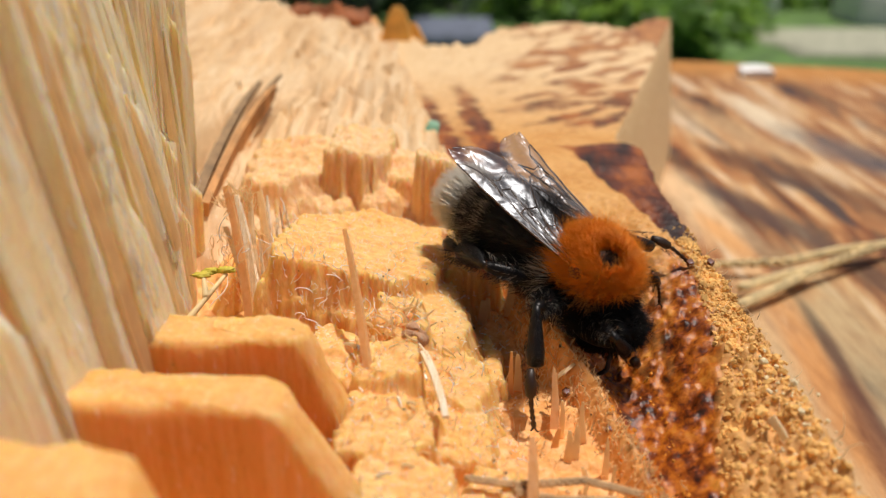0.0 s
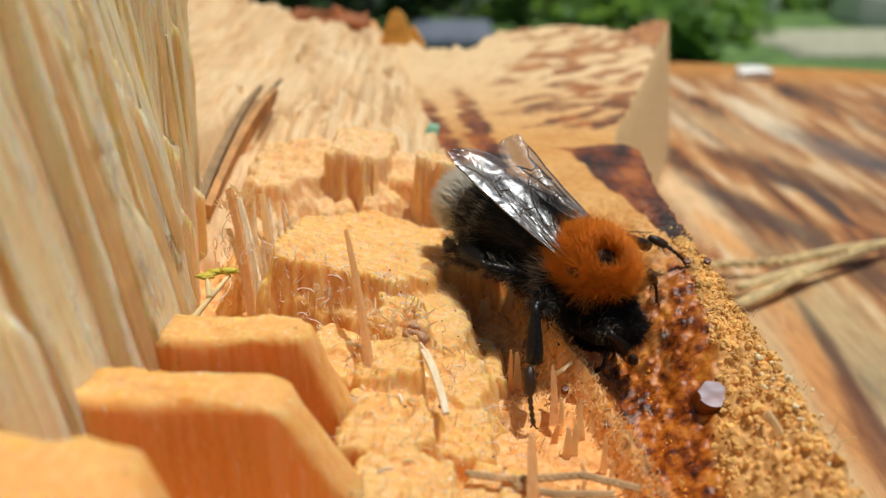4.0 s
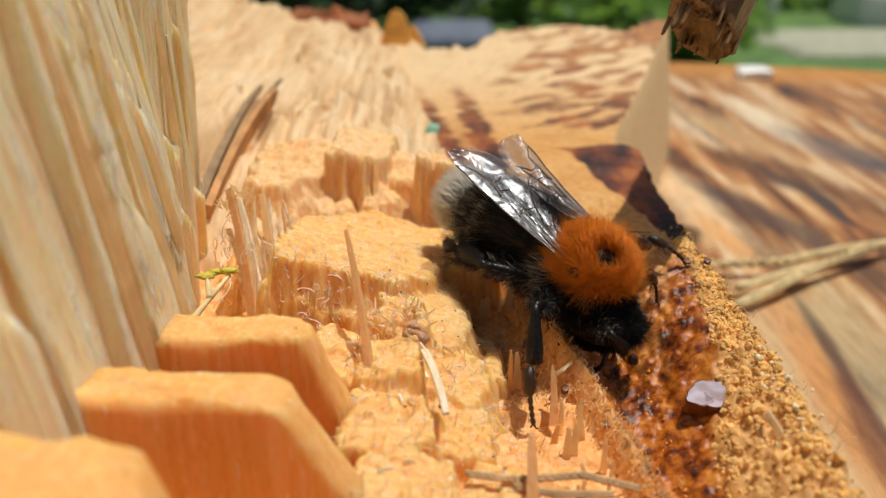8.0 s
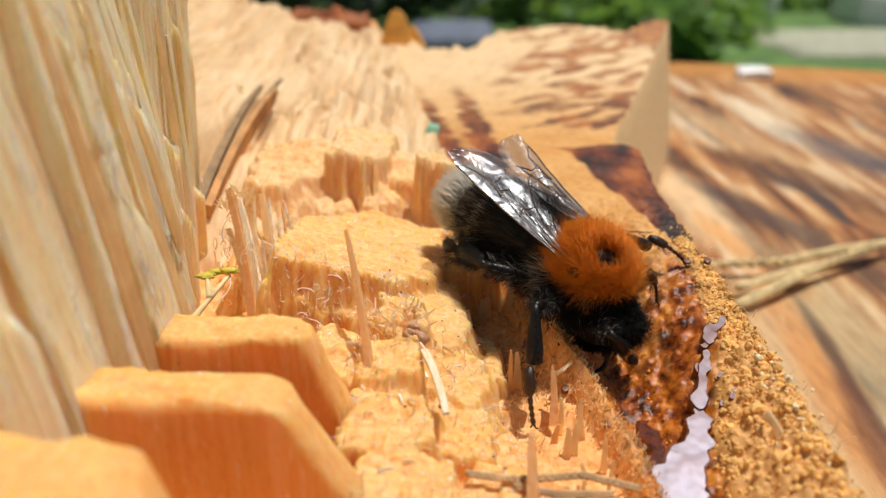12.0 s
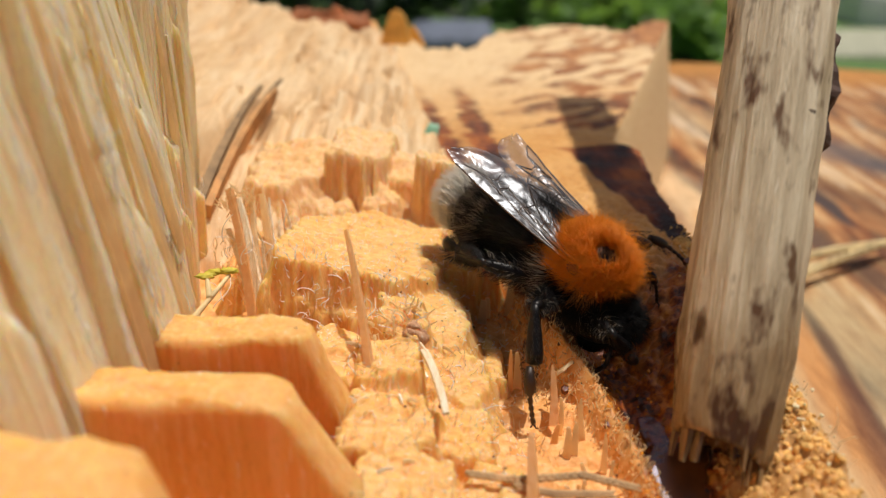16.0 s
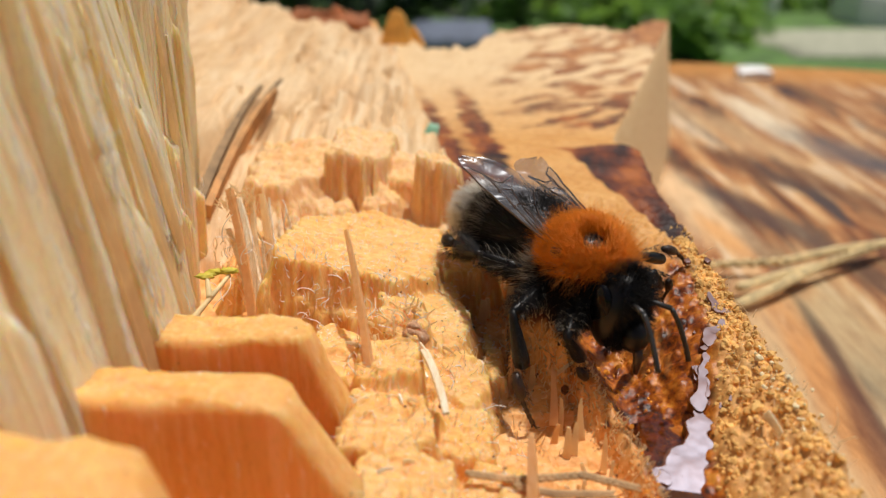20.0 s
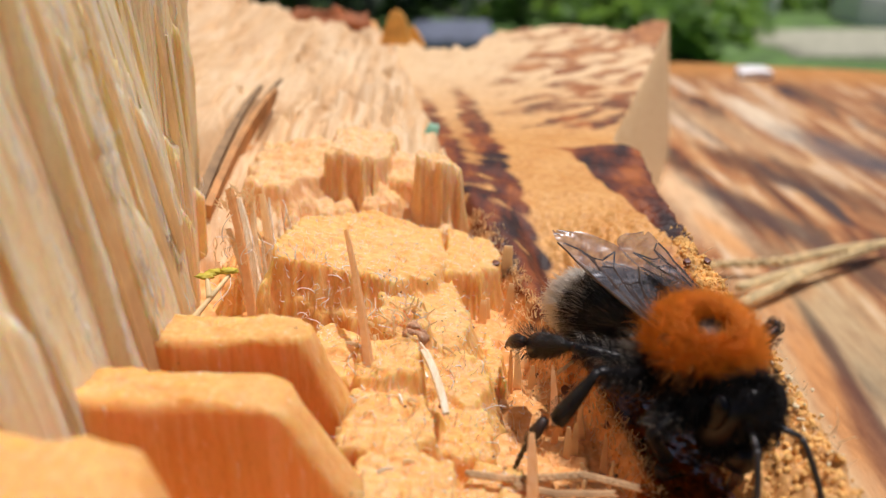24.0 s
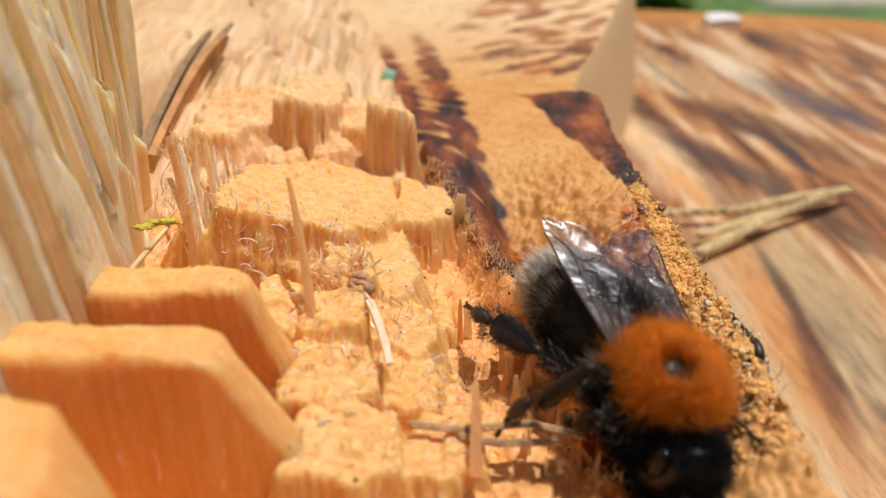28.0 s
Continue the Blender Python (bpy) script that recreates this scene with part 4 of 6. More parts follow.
splinter((-3.4, 30.9, -24.2), (-5.45, 39.4, -17.2), 0.5, 0.32, (0.2, 0, 0.15), SLIVER, 0.4, "long upright splinter")
splinter((3.9, 25.0, -25.0), (4.05, 28.2, -22.4), 0.55, 0.4, (0, 0, 0), SLIVER, 0.45)
splinter((3.9, 37.0, -27.0), (3.85, 36.9, -23.5), 0.35, 0.3, (0, 0, 0), SLIVER, 0.3)
splinter((6.0, 33.6, -26.2), (6.0, 35.4, -23.5), 0.5, 0.35, (0.05, 0, 0), SLIVER, 0.2)
splinter((-11.6, 40.7, -25.5), (-14.0, 47.0, -17.6), 0.7, 0.35, (0.25, 0, 0.3), SLIVER, 0.6, "fibrous torn strip")
splinter((-11.0, 40.5, -25.5), (-13.2, 46.4, -18.0), 0.6, 0.3, (0.2, 0, 0.2), PALECHIP, 0.5, "pale fibrous torn strip")
splinter((-10.9, 41.4, -25.0), (-12.6, 47.4, -18.6), 0.5, 0.3, (-0.2, 0, 0.2), CHIP, 0.5)
splinter((-10.5, 40.9, -25.0), (-12.3, 49.0, -17.9), 0.5, 0.3, (0.3, 0, 0.1), FIBRE, 0.1)
splinter((-19.0, 55.0, -22.2), (-19.0, 80.0, -18.5), 0.9, 0.8, (0, 0, 0.9), STRAWDARK, 0.4, "dark leaning splinter")
splinter((-18.4, 62.0, -21.3), (-17.4, 83.0, -18.4), 0.8, 0.7, (0, 0, 0.7), STRAWDARK, 0.3, "dark leaning splinter")
# the shade between wall and ridge is put into this sheet's brown
splinter((-18.0, 54.0, -22.7), (-17.4, 79.0, -19.2), 2.6, 0.6, (0, 0, 1.0), plain_material("shaded_sheet", (0.52, 0.26, 0.09), 0.7, 0.35, 500.0), 0.6, "leaning sheet of torn wood with shade in its brown colour", "torn_sheet")
splinter((-1.0, 34.0, -21.7), (0.15, 29.6, -22.4), 0.22, 0.40, (0.08, 0, 0.2), PALECHIP, 0.8, "pale flat wood chip", "wood_chip")
splinter((-1.35, 34.9, -21.7), (-0.2, 31.0, -22.2), 0.22, 0.1, (0.2, 0, 0.25), PALECHIP, 0.3, "pale flat wood chip", "wood_chip")
splinter((7.2, 37.0, -24.6), (6.5, 35.8, -24.3), 0.9, 0.2, (0, 0, 0.1), CHIP, 0.6, "pale flat wood chip", "wood_chip")
splinter((15.7, 30.4, -23.0), (16.0, 29.2, -23.3), 0.5, 0.15, (0, 0, 0.05), CHIP, 0.6, "pale flat wood chip", "wood_chip")
splinter((76.0, 198.0, -42.9), (84.0, 197.5, -42.5), 2.4, 6.0, (0, 0, 0.4), WHITECHIP, 0.8, "pale flat wood chip", "wood_chip")

splinter((-8.2, 127, -25), (-7.4, 127.5, -17.2), 6.0, 1.8, (0.3, 0, 0), POINT, 0.2, "orange torn point", "torn_point")
splinter((-4.6, 131, -24), (-5.4, 131, -20.2), 3.4, 1.2, (0, 0, 0), POINT, 0.2, "orange torn point", "torn_point")

splinter((-1.4, 73.0, -22.6), (-0.8, 74.2, -20.9), 1.5, 0.25, (0, 0, 0.2), plain_material("leaf_scrap", (0.20, 0.42, 0.27), 0.5), 0.6, "scrap of blue-green leaf", "leaf_scrap")
rs = random.Random(5)
for _ in range(16):
    x, y = rs.uniform(-14, -10.2), rs.uniform(41.5, 48)
    splinter((x, y, -26), (x - rs.uniform(0.2, 1.6), y + rs.uniform(1, 5), rs.uniform(-22, -18.6)), rs.uniform(0.15, 0.5), rs.uniform(0.12, 0.3), (rs.uniform(-0.3, 0.4), 0, 0.2), rs.choice((FIBRE, PALECHIP, SLIVER)), rs.uniform(0.3, 0.8))
# stubs beside the bee's trough
for _ in range(16):
    y = rs.uniform(25.5, 37.5)
    x = lerp_table(SEAM, y) - rs.uniform(0.6, 4.2)
    h = rs.uniform(0.9, 2.6)
    z = ledge_height(x, y) - 0.5
    splinter((x, y, z), (x + rs.uniform(-0.2, 0.2), y + rs.uniform(0.1, 0.5), z + h + 0.3), rs.uniform(0.25, 0.6), rs.uniform(0.15, 0.3), (rs.uniform(-0.1, 0.1), 0, 0), rs.choice((SLIVER, FIBRE)), rs.uniform(0.1, 0.4))
# upright slivers in front of the far post of fibres
for _ in range(8):
    x, y = rs.uniform(1.5, 5.0), rs.uniform(44, 52)
    z = ledge_height(x, y) - 0.5
    splinter((x, y, z), (x + rs.uniform(-0.2, 0.2), y + 0.3, z + rs.uniform(1.2, 2.6)), rs.uniform(0.3, 0.8), rs.uniform(0.2, 0.4), (0, 0, 0), FIBRE, rs.uniform(0.4, 0.9))
# loose strips hanging on the tall wall
for k in range(18):
    run = rs.uniform(7, 45)
    low, high = rs.uniform(-26, -14), rs.uniform(-12, 5)
    a, b = wall_point(run, low), wall_point(run + rs.uniform(-0.8, 0.4), high)
    wide = rs.uniform(0.15, 0.5)
    splinter((a[0] + 0.05, a[1], a[2]), (b[0] + rs.uniform(-0.1, 0.15), b[1], b[2]), wide, rs.uniform(0.3, 0.9), (rs.uniform(0, 0.25), 0, 0), rs.choice((WALL, WALL, FIBRE)), rs.uniform(0.1, 0.6), segs=9, name="fibre_strip")
# torn strips on the far ridge
for k in range(34):
    y = rs.uniform(66, 132)
    d = rs.uniform(0.3, 26) * rs.uniform(0.3, 1)
    x = lerp_table(SEAM, y) - d
    z = ridge_height(d, y)
    h = rs.uniform(0.2, 1.3)
    splinter((x, y, z - 3), (x + rs.uniform(-0.8, 0.8), y + rs.uniform(1.5, 5), z + h), rs.uniform(0.8, 3.2), rs.uniform(0.4, 1.0), (rs.uniform(-0.3, 0.3), 0, 0.2), RIDGE, rs.uniform(0.1, 0.6), name="torn_strip")


KNOT = wood_material("knot_wood", (0.74, 0.44, 0.26), (0.56, 0.28, 0.14), (0.34, 0.14, 0.07), bump=0.8)
# twisted curl of fibre with a hole, and a scrap of bark
bm = bmesh.new()
tube(bm, [(-1.55 + (0.62 - 0.012 * a) * math.cos(a * 0.5), 34.9 + 0.07 * a, -21.75 + (0.55 - 0.01 * a) * math.sin(a * 0.5)) for a in range(19)], [0.20 + 0.09 * math.sin(a * 1.7) for a in range(19)], 10, sl)
for v in bm.verts:
    p = v.co / MM
    v.co += Vector((nz(p.x * 3, p.y * 3, p.z * 3), nz(p.x * 3 + 7, p.y * 3, p.z * 3), nz(p.x * 3, p.y * 3 + 7, p.z * 3))) * 0.00018
part("curl", bm, KNOT, stump, "brown curl of torn fibre")
splinter((-5.3, 31.4, -23.2), (-4.3, 31.8, -23.0), 0.5, 0.35, (0, 0, 0.1), DARKBARK, 0.4, "dark scrap of bark", "bark_scrap", 3)
# small loose chips between the blocks
for _ in range(36):
    x, y = rs.uniform(-5, 6), rs.uniform(24.5, 39)
    z = max(ledge_height(x, y), step_height(x, y)) + rs.uniform(0.0, 0.15)
    a, ln = rs.uniform(0, 6.3), rs.uniform(0.25, 1.0)
    splinter((x, y, z), (x + ln * math.cos(a), y + ln * math.sin(a), z + rs.uniform(-0.3, 0.4)), rs.uniform(0.08, 0.3), rs.uniform(0.04, 0.1), (0, 0, 0.08), rs.choice((FIBRE, CHIP, WHITECHIP)), 0.4, name="wood_chip", segs=3)


def fringe(name, count, place, size, thick, material, label, seed, lean=0.5):
    """Fine loose fibres, too many to count."""
    r = random.Random(seed)
    bm = bmesh.new()
    for _ in range(count):
        p = Vector(place(r))
        way = Vector((r.gauss(0, lean), r.gauss(-0.1, lean), 1)).normalized() * r.uniform(*size)
        blade(bm, p, p + way, thick * r.uniform(0.6, 1.4), thick, (r.gauss(0, 0.15), r.gauss(0, 0.15), r.gauss(0, 0.1)), 0.3, 3)
    return tagged(part(name, bm, material, stump, label, smooth=False), kind="stuff")


def ground_at(x, y):
    """The higher of the ledge and the stepped mass."""
    return max(ledge_height(x, y), step_height(x, y)) if x < 5.3 else ledge_height(x, y)


def on_ledge(r, x0, x1, y0, y1):
    x, y = r.uniform(x0, x1), r.uniform(y0, y1)
    return (x, y, ground_at(x, y) - 0.1)


def on_seam(r):
    y = r.uniform(25, 56)
    x = lerp_table(SEAM, y) + r.gauss(-0.5, 0.7)
    return (x, y, ledge_height(x, y) - 0.2)


def on_top(r):
    x, y = r.uniform(-9.6, -0.6), r.uniform(39.6, 51)
    return (x, y, -18.55 - 0.28 * (x + 9.8) - 0.12 * (y - 39.5))


fringe("seam_fringe", 1300, on_seam, (0.25, 0.8), 0.07, FIBRE, "short pale torn fibres", 1, 0.35)
fringe("front_fuzz", 160, lambda r: (lambda x, y: (x, y, step_height(x, y) - 0.05))(r.uniform(-9.6, -1.5), r.uniform(38.3, 40.2)), (0.2, 0.8), 0.03, WHITECHIP, "fine short fibres", 2, 0.35)
fringe("strip_tuft", 90, lambda r: (r.uniform(-14.4, -12.2), r.uniform(46, 47.6), r.uniform(-19.6, -17.8)), (0.4, 1.2), 0.06, FIBRE, "frayed top of the torn strip", 10, 0.5)


def on_wall(r):
    # half the white fibres follow the creases to imitate their bright highlights
    run = r.choice((19.5, 13.2, 17.0)) + r.gauss(0, 0.25) if r.random() < 0.5 else r.uniform(6, 45)
    return wall_point(run, r.uniform(-25, 0))


fringe("wall_fibre_glints", 420, on_wall, (0.6, 2.6), 0.05, WHITECHIP, "white loose fibres on the torn wall, half of them standing for crease highlights", 13, 0.06)
fringe("loose_fibre_mass", 2200, lambda r: on_ledge(r, -9.8, 5, 24.5, 53), (0.12, 0.5), 0.028, WHITECHIP, "tiny bright flecks of loose fibre", 12, 1.4)
fringe("step_fuzz", 220, lambda r: on_ledge(r, -4.8, 3, 24.5, 39), (0.15, 0.6), 0.035, CHIP, "fine loose fibres", 11, 1.0)
fringe("top_fuzz", 90, on_top, (0.2, 0.5), 0.04, FIBRE, "fine loose fibres", 3, 0.7)
fringe("block_fuzz", 420, lambda r: on_ledge(r, -5, 6, 24, 38), (0.3, 1.2), 0.04, FIBRE, "fine loose fibres", 4, 0.7)
fringe("left_fuzz", 200, lambda r: (r.uniform(-15, -9.5), r.uniform(42, 50), r.uniform(-24, -20.5)), (0.5, 1.6), 0.045, FIBRE, "fine curled fibres", 5, 0.5)
fringe("rim_fuzz", 120, lambda r: on_ledge(r, 15.5, 18.2, 26, 50), (0.3, 1.2), 0.035, CHIP, "fine pale hairs of wood", 6, 1.0)
fringe("twisted_tuft", 40, lambda r: (r.gauss(-2.2, 0.8), r.gauss(36.8, 0.8), r.gauss(-22.0, 0.5)), (0.6, 1.6), 0.12, FIBRE, "twisted tuft of torn fibre", 7, 0.9)


def curled_fibre(r, x, y, z, size):
    """One thin curling thread of torn fibre standing at a place in millimetres."""
    a, twist = r.uniform(0, 6.3), r.uniform(0.25, 0.6) * r.choice((-1, 1))
    p, way, pts = Vector((x, y, z)), Vector((r.gauss(0, 0.4), r.gauss(-0.2, 0.3), 1)).normalized(), []
    for _ in range(12):
        pts.append(p.copy())
        p += way * size / 12
        way = (way + Vector((math.cos(a), math.sin(a) * 0.6, -0.25)) * abs(twist) * 0.55).normalized()
        a += twist
    bm = bmesh.new()
    tube(bm, pts, [0.035 * (1 - 0.5 * k / 12) for k in range(12)], 5, sl)
    part("curled_fibre", bm, WHITECHIP, stump, "thin pale curl of torn fibre")


rc = random.Random(77)
for _ in range(22):
    x, y = rc.uniform(-14.2, -9.6), rc.uniform(41, 46)
    curled_fibre(rc, x, y, rc.uniform(-23.5, -19.5), rc.uniform(1.2, 2.8))
for _ in range(26):
    x, y = rc.uniform(-8.5, -1.0), rc.uniform(36.0, 40.0)
    curled_fibre(rc, x, y, step_height(x, y) - 0.05, rc.uniform(0.8, 1.8))
for _ in range(16):
    x, y = rc.uniform(-4.5, 5.0), rc.uniform(26.0, 36.0)
    curled_fibre(rc, x, y, ground_at(x, y) - 0.05, rc.uniform(0.6, 1.4))


def crumbs(name, count, place, size, material, label, seed):
    """Loose crumbs of wood as joined uneven lumps."""
    r = random.Random(seed)
    bm = bmesh.new()
    for _ in range(count):
        p = Vector(place(r))
        s = r.uniform(*size) * (1.6 if r.random() < 0.12 else 1)
        q = Euler((r.uniform(0, 6), r.uniform(0, 6), r.uniform(0, 6))).to_matrix()
        dims = Vector((s * r.uniform(0.7, 1.4), s * r.uniform(0.6, 1.1), s * r.uniform(0.5, 1.0)))
        vs = []
        for j, ring in enumerate(((0, 1), (0.75, 5), (0.85, 5), (0, 1))):
            zz = (1.0, 0.45, -0.45, -1.0)[j]
            for i in range(ring[1]):
                a = 2 * math.pi * (i + 0.5 * (j % 2)) / ring[1]
                k = r.uniform(0.75, 1.2)
                v = Vector((ring[0] * math.cos(a) * dims.x, ring[0] * math.sin(a) * dims.y, zz * dims.z)) * k
                vs.append(bm.verts.new(sl(*(p + q @ v))))
        for i in range(5):
            j = (i + 1) % 5
            bm.faces.new((vs[0], vs[1 + i], vs[1 + j]))
            bm.faces.new((vs[1 + i], vs[6 + i], vs[6 + j], vs[1 + j]))
            bm.faces.new((vs[6 + i], vs[11], vs[6 + j]))
    return tagged(part(name, bm, material, stump, label, smooth=False), kind="stuff")


def on_rim(r):
    y = r.uniform(25, 52)
    x = lerp_table(EDGE, y) - abs(r.gauss(0, 1.1)) + 0.3
    return (x, y, ledge_height(min(x, lerp_table(EDGE, y)), y) - 0.05)


def on_bank(r):
    """The dry crumbly bank between the wet run and the edge."""
    y = r.uniform(24.5, 50)
    x0 = lerp_table([(24, 12.6), (30, 13.4), (36, 15.2), (46, 16.4)], y)
    x = x0 + (lerp_table(EDGE, y) - x0) * r.random() ** 0.8
    return (x, y, ledge_height(x, y) + r.uniform(-0.12, 0.02))


def on_rim_pale(r):
    x, y = r.gauss(17.0, 0.45), r.gauss(30.5, 2.4)
    return (x, y, ledge_height(x, y) + r.uniform(-0.1, 0.5))


crumbs("bank_crumb_mass", 1800, on_bank, (0.09, 0.26), CRUMB, "crumbly golden rotten wood", 6)
crumbs("rim_crumb_mass", 420, on_rim, (0.05, 0.13), CRUMB, "crumbly orange rotten wood", 1)
PALECRUMB = plain_material("pale_crumbs", (0.90, 0.74, 0.46), 0.7, 0.2)
crumbs("pale_crumb_mass", 60, on_rim_pale, (0.06, 0.16), PALECRUMB, "pale crumbs of wood", 2)
crumbs("trough_crumb_mass", 420, lambda r: on_ledge(r, 8.5, 12.2, 26, 44), (0.06, 0.2), WETCRUMB, "wet crumbs in the trough", 3)
crumbs("seam_crumb_mass", 1500, on_seam, (0.04, 0.12), FIBRE, "pale crumbs along the torn seam", 5)
crumbs("dust", 240, lambda r: on_ledge(r, -4, 9, 24, 46), (0.05, 0.13), DARKBARK, "dark specks of dust", 4)

# ---- loose plant bits ----
STRAW = plain_material("dry_straw", (0.70, 0.54, 0.27), 0.6, 0.35, 700.0)
LICHEN = plain_material("yellow_lichen", (0.62, 0.52, 0.06), 0.7, 0.4, 900.0)
DRYTWIG = plain_material("dry_twig", (0.50, 0.31, 0.15), 0.7, 0.4, 900.0)


def scaly_twig(name, stems, radius, material, label, scales=True):
    """A conifer twig of braided scale leaves; stems are lists of places in millimetres."""
    origin = at(*stems[0][0])
    t = thing(name, origin, label, "twig")

    def conv(x, y, z):
        return at(x, y, z) - origin

    for stem in stems:
        pts = []
        for a, b in zip(stem, stem[1:]):
            pts += [Vector(a).lerp(Vector(b), i / 8) for i in range(8)]
        pts.append(Vector(stem[-1]))
        bm = bmesh.new()
        tube(bm, pts, [radius * 0.55 * (1 - 0.5 * i / len(pts)) for i in range(len(pts))], 8, conv)
        s = part("stem", bm, material, t)
        if scales:
            bm = bmesh.new()
            for i in range(len(pts) * 2 - 2):
                k, f = divmod(i, 2)
                c = pts[k].lerp(pts[k + 1], f / 2)
                way = (pts[k + 1] - pts[k]).normalized()
                side = way.cross(Vector((0, 0, 1))).normalized()
                for sgn in (-1, 1):
                    o = (side * sgn * (1 if i % 2 else 0.25) + Vector((0, 0, 0.85 if i % 2 == 0 else 0.25)))
                    blade(bm, c + o * radius * 0.35, c + way * radius * 2.2 + o * radius * 0.85, radius * 1.1, radius * 0.7, o * 0.2 * radius, 0.15, 4, conv)
            part("scale_leaves", bm, material, s, "overlapping dry scale leaves")
    return t


scaly_twig("conifer_twig", [[(29.0, 85.5, -42.4), (42.0, 85.6, -41.8), (50.0, 88.0, -41.2), (58.0, 90.8, -41.6)],
                            [(33.0, 75.6, -42.4), (38.5, 79.0, -42.0), (45.0, 83.4, -41.6), (56.0, 89.5, -41.2)],
                            [(34.5, 79.8, -42.4), (39.5, 81.8, -42.0), (45.0, 83.6, -41.6)]], 0.6, STRAW, "dry straw-coloured conifer twig lying on the sawn face")
scaly_twig("dry_sprig", [[(1.0, 27.4, -24.1), (3.4, 27.2, -24.3), (6.4, 27.4, -24.2), (8.8, 27.0, -24.6)], [(3.2, 26.9, -24.4), (5.0, 26.4, -24.4), (7.6, 26.6, -24.6)]], 0.19, DRYTWIG, "thin dry brown conifer sprig among the torn blocks")
scaly_twig("lichen_twig", [[(-14.5, 36.0, -24.2), (-14.1, 36.5, -21.7), (-13.2, 38.2, -20.9), (-12.4, 39.8, -20.2)], [(-13.2, 38.2, -20.9), (-13.6, 39.4, -20.1)]], 0.42, STRAW, "short dry twig with yellow lichen", False)
lich = [o for o in bpy.data.objects if o.name == "lichen_twig"][0]
for k, (x, y, z) in enumerate(((-14.2, 36.3, -22.2), (-13.7, 39.4, -20.1), (-13.3, 39.9, -20.1), (-12.4, 39.9, -20.0))):
    bm = bmesh.new()
    ball_pts = at(x, y, z) - lich.location
    bmesh.ops.create_icosphere(bm, subdivisions=3, radius=0.0004)
    for v in bm.verts:
        d = v.co.normalized()
        v.co = Vector((v.co.x * 1.2, v.co.y * 0.7, v.co.z * 0.4)) * (1 + 0.7 * nz(d.x * 3, d.y * 3, d.z * 3 + k) + 0.4 * nz(d.x * 9, d.y * 9, d.z * 9 + k)) + ball_pts
    part("lichen", bm, LICHEN, lich, "yellow-green lichen tuft")

# ---- stick details ----
rs = random.Random(11)
for k, (a, z, ln, w, lift) in enumerate(((1.62, 9.0, 6.5, 0.9, 0.35), (1.55, 15.0, 9.0, 1.3, 0.8), (1.75, 22.5, 6.0, 1.2, 0.6), (1.6, 27.0, 13, 1.4, 0.7), (1.7, 39, 14, 1.5, 0.6), (1.5, 52, 22, 1.6, 0.6), (2.6, 12, 8, 1.4, 0.3))):
    bm = bmesh.new()
    rows = []
    for i in range(25):
        t = i / 24
        zz = z + ln * t
        wid = w * (0.25 + math.sin(math.pi * min(1, max(0.02, t))) ** 0.5) * (1 + 0.5 * nz(t * ln * 0.9, k, 1))
        row = []
        for j in range(8):
            q = a + (j / 7 - 0.5) * wid / 2.7 * 2
            r = 2.40 + (lift if 0 < j < 7 else 0.0) * (1 + 0.8 * nz(t * ln * 0.8, j * 0.7, k)) * min(1, 6 * t, 6 * (1 - t))
            row.append(mm_local(r * math.cos(q) + 0.25 * math.sin(zz * 0.12), r * math.sin(q), zz))
        rows.append(row)
    part("bark_patch", grid_mesh(rows), DARKBARK, stick, "dark peeling bark patch", smooth=False)
bm = bmesh.new()
for _ in range(90):
    a = rs.uniform(0, 6.3)
    r = 1.5 + rs.uniform(-0.5, 0.22)
    z0 = rs.uniform(0.3, 2.5)
    blade(bm, (r * math.cos(a), r * math.sin(a), z0), (r * 1.02 * math.cos(a), r * 1.02 * math.sin(a), z0 - rs.uniform(0.1, 0.5)), 0.3, 0.15, (0, 0, 0), 0.2, 3, mm_local)
part("frayed_end", bm, STICKWOOD, stick, "frayed wet fibres", smooth=False)


# ---- syrup ----
def syrup_material():
    m, nt, b = base_material("sugar_syrup", 0.10)
    b.inputs["Base Color"].default_value = (0.72, 0.28, 0.035, 1)
    b.inputs["Transmission Weight"].default_value = 0.95
    b.inputs["IOR"].default_value = 1.8
    b.inputs["Specular IOR Level"].default_value = 0.8
    bump_on(nt, b, noise_node(nt, 420.0, (1, 1, 1), 2.0), 0.6, 0.0008)
    return m


SYRUP = syrup_material()


def glint_film_material():
    """A thin skin of syrup made to throw the sun's glint at the camera, tinted blue to pass for sky."""
    m, nt, b = base_material("syrup_glint_film", 0.37)
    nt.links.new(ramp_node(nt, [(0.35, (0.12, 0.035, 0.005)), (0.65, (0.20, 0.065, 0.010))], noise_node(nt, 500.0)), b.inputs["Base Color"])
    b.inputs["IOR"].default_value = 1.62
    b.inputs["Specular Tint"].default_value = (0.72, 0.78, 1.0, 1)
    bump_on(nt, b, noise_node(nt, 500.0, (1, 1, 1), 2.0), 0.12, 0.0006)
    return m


GLINT_FILM = glint_film_material()
syrup = thing("sugar_syrup", at(13, 32, -27), "clear amber sugar syrup pooling in the trough", "syrup")
syrup_parts = []


# chosen from the camera and sun directions so each film glints into the view
GLINT_TILT = (17.2, -3.0)


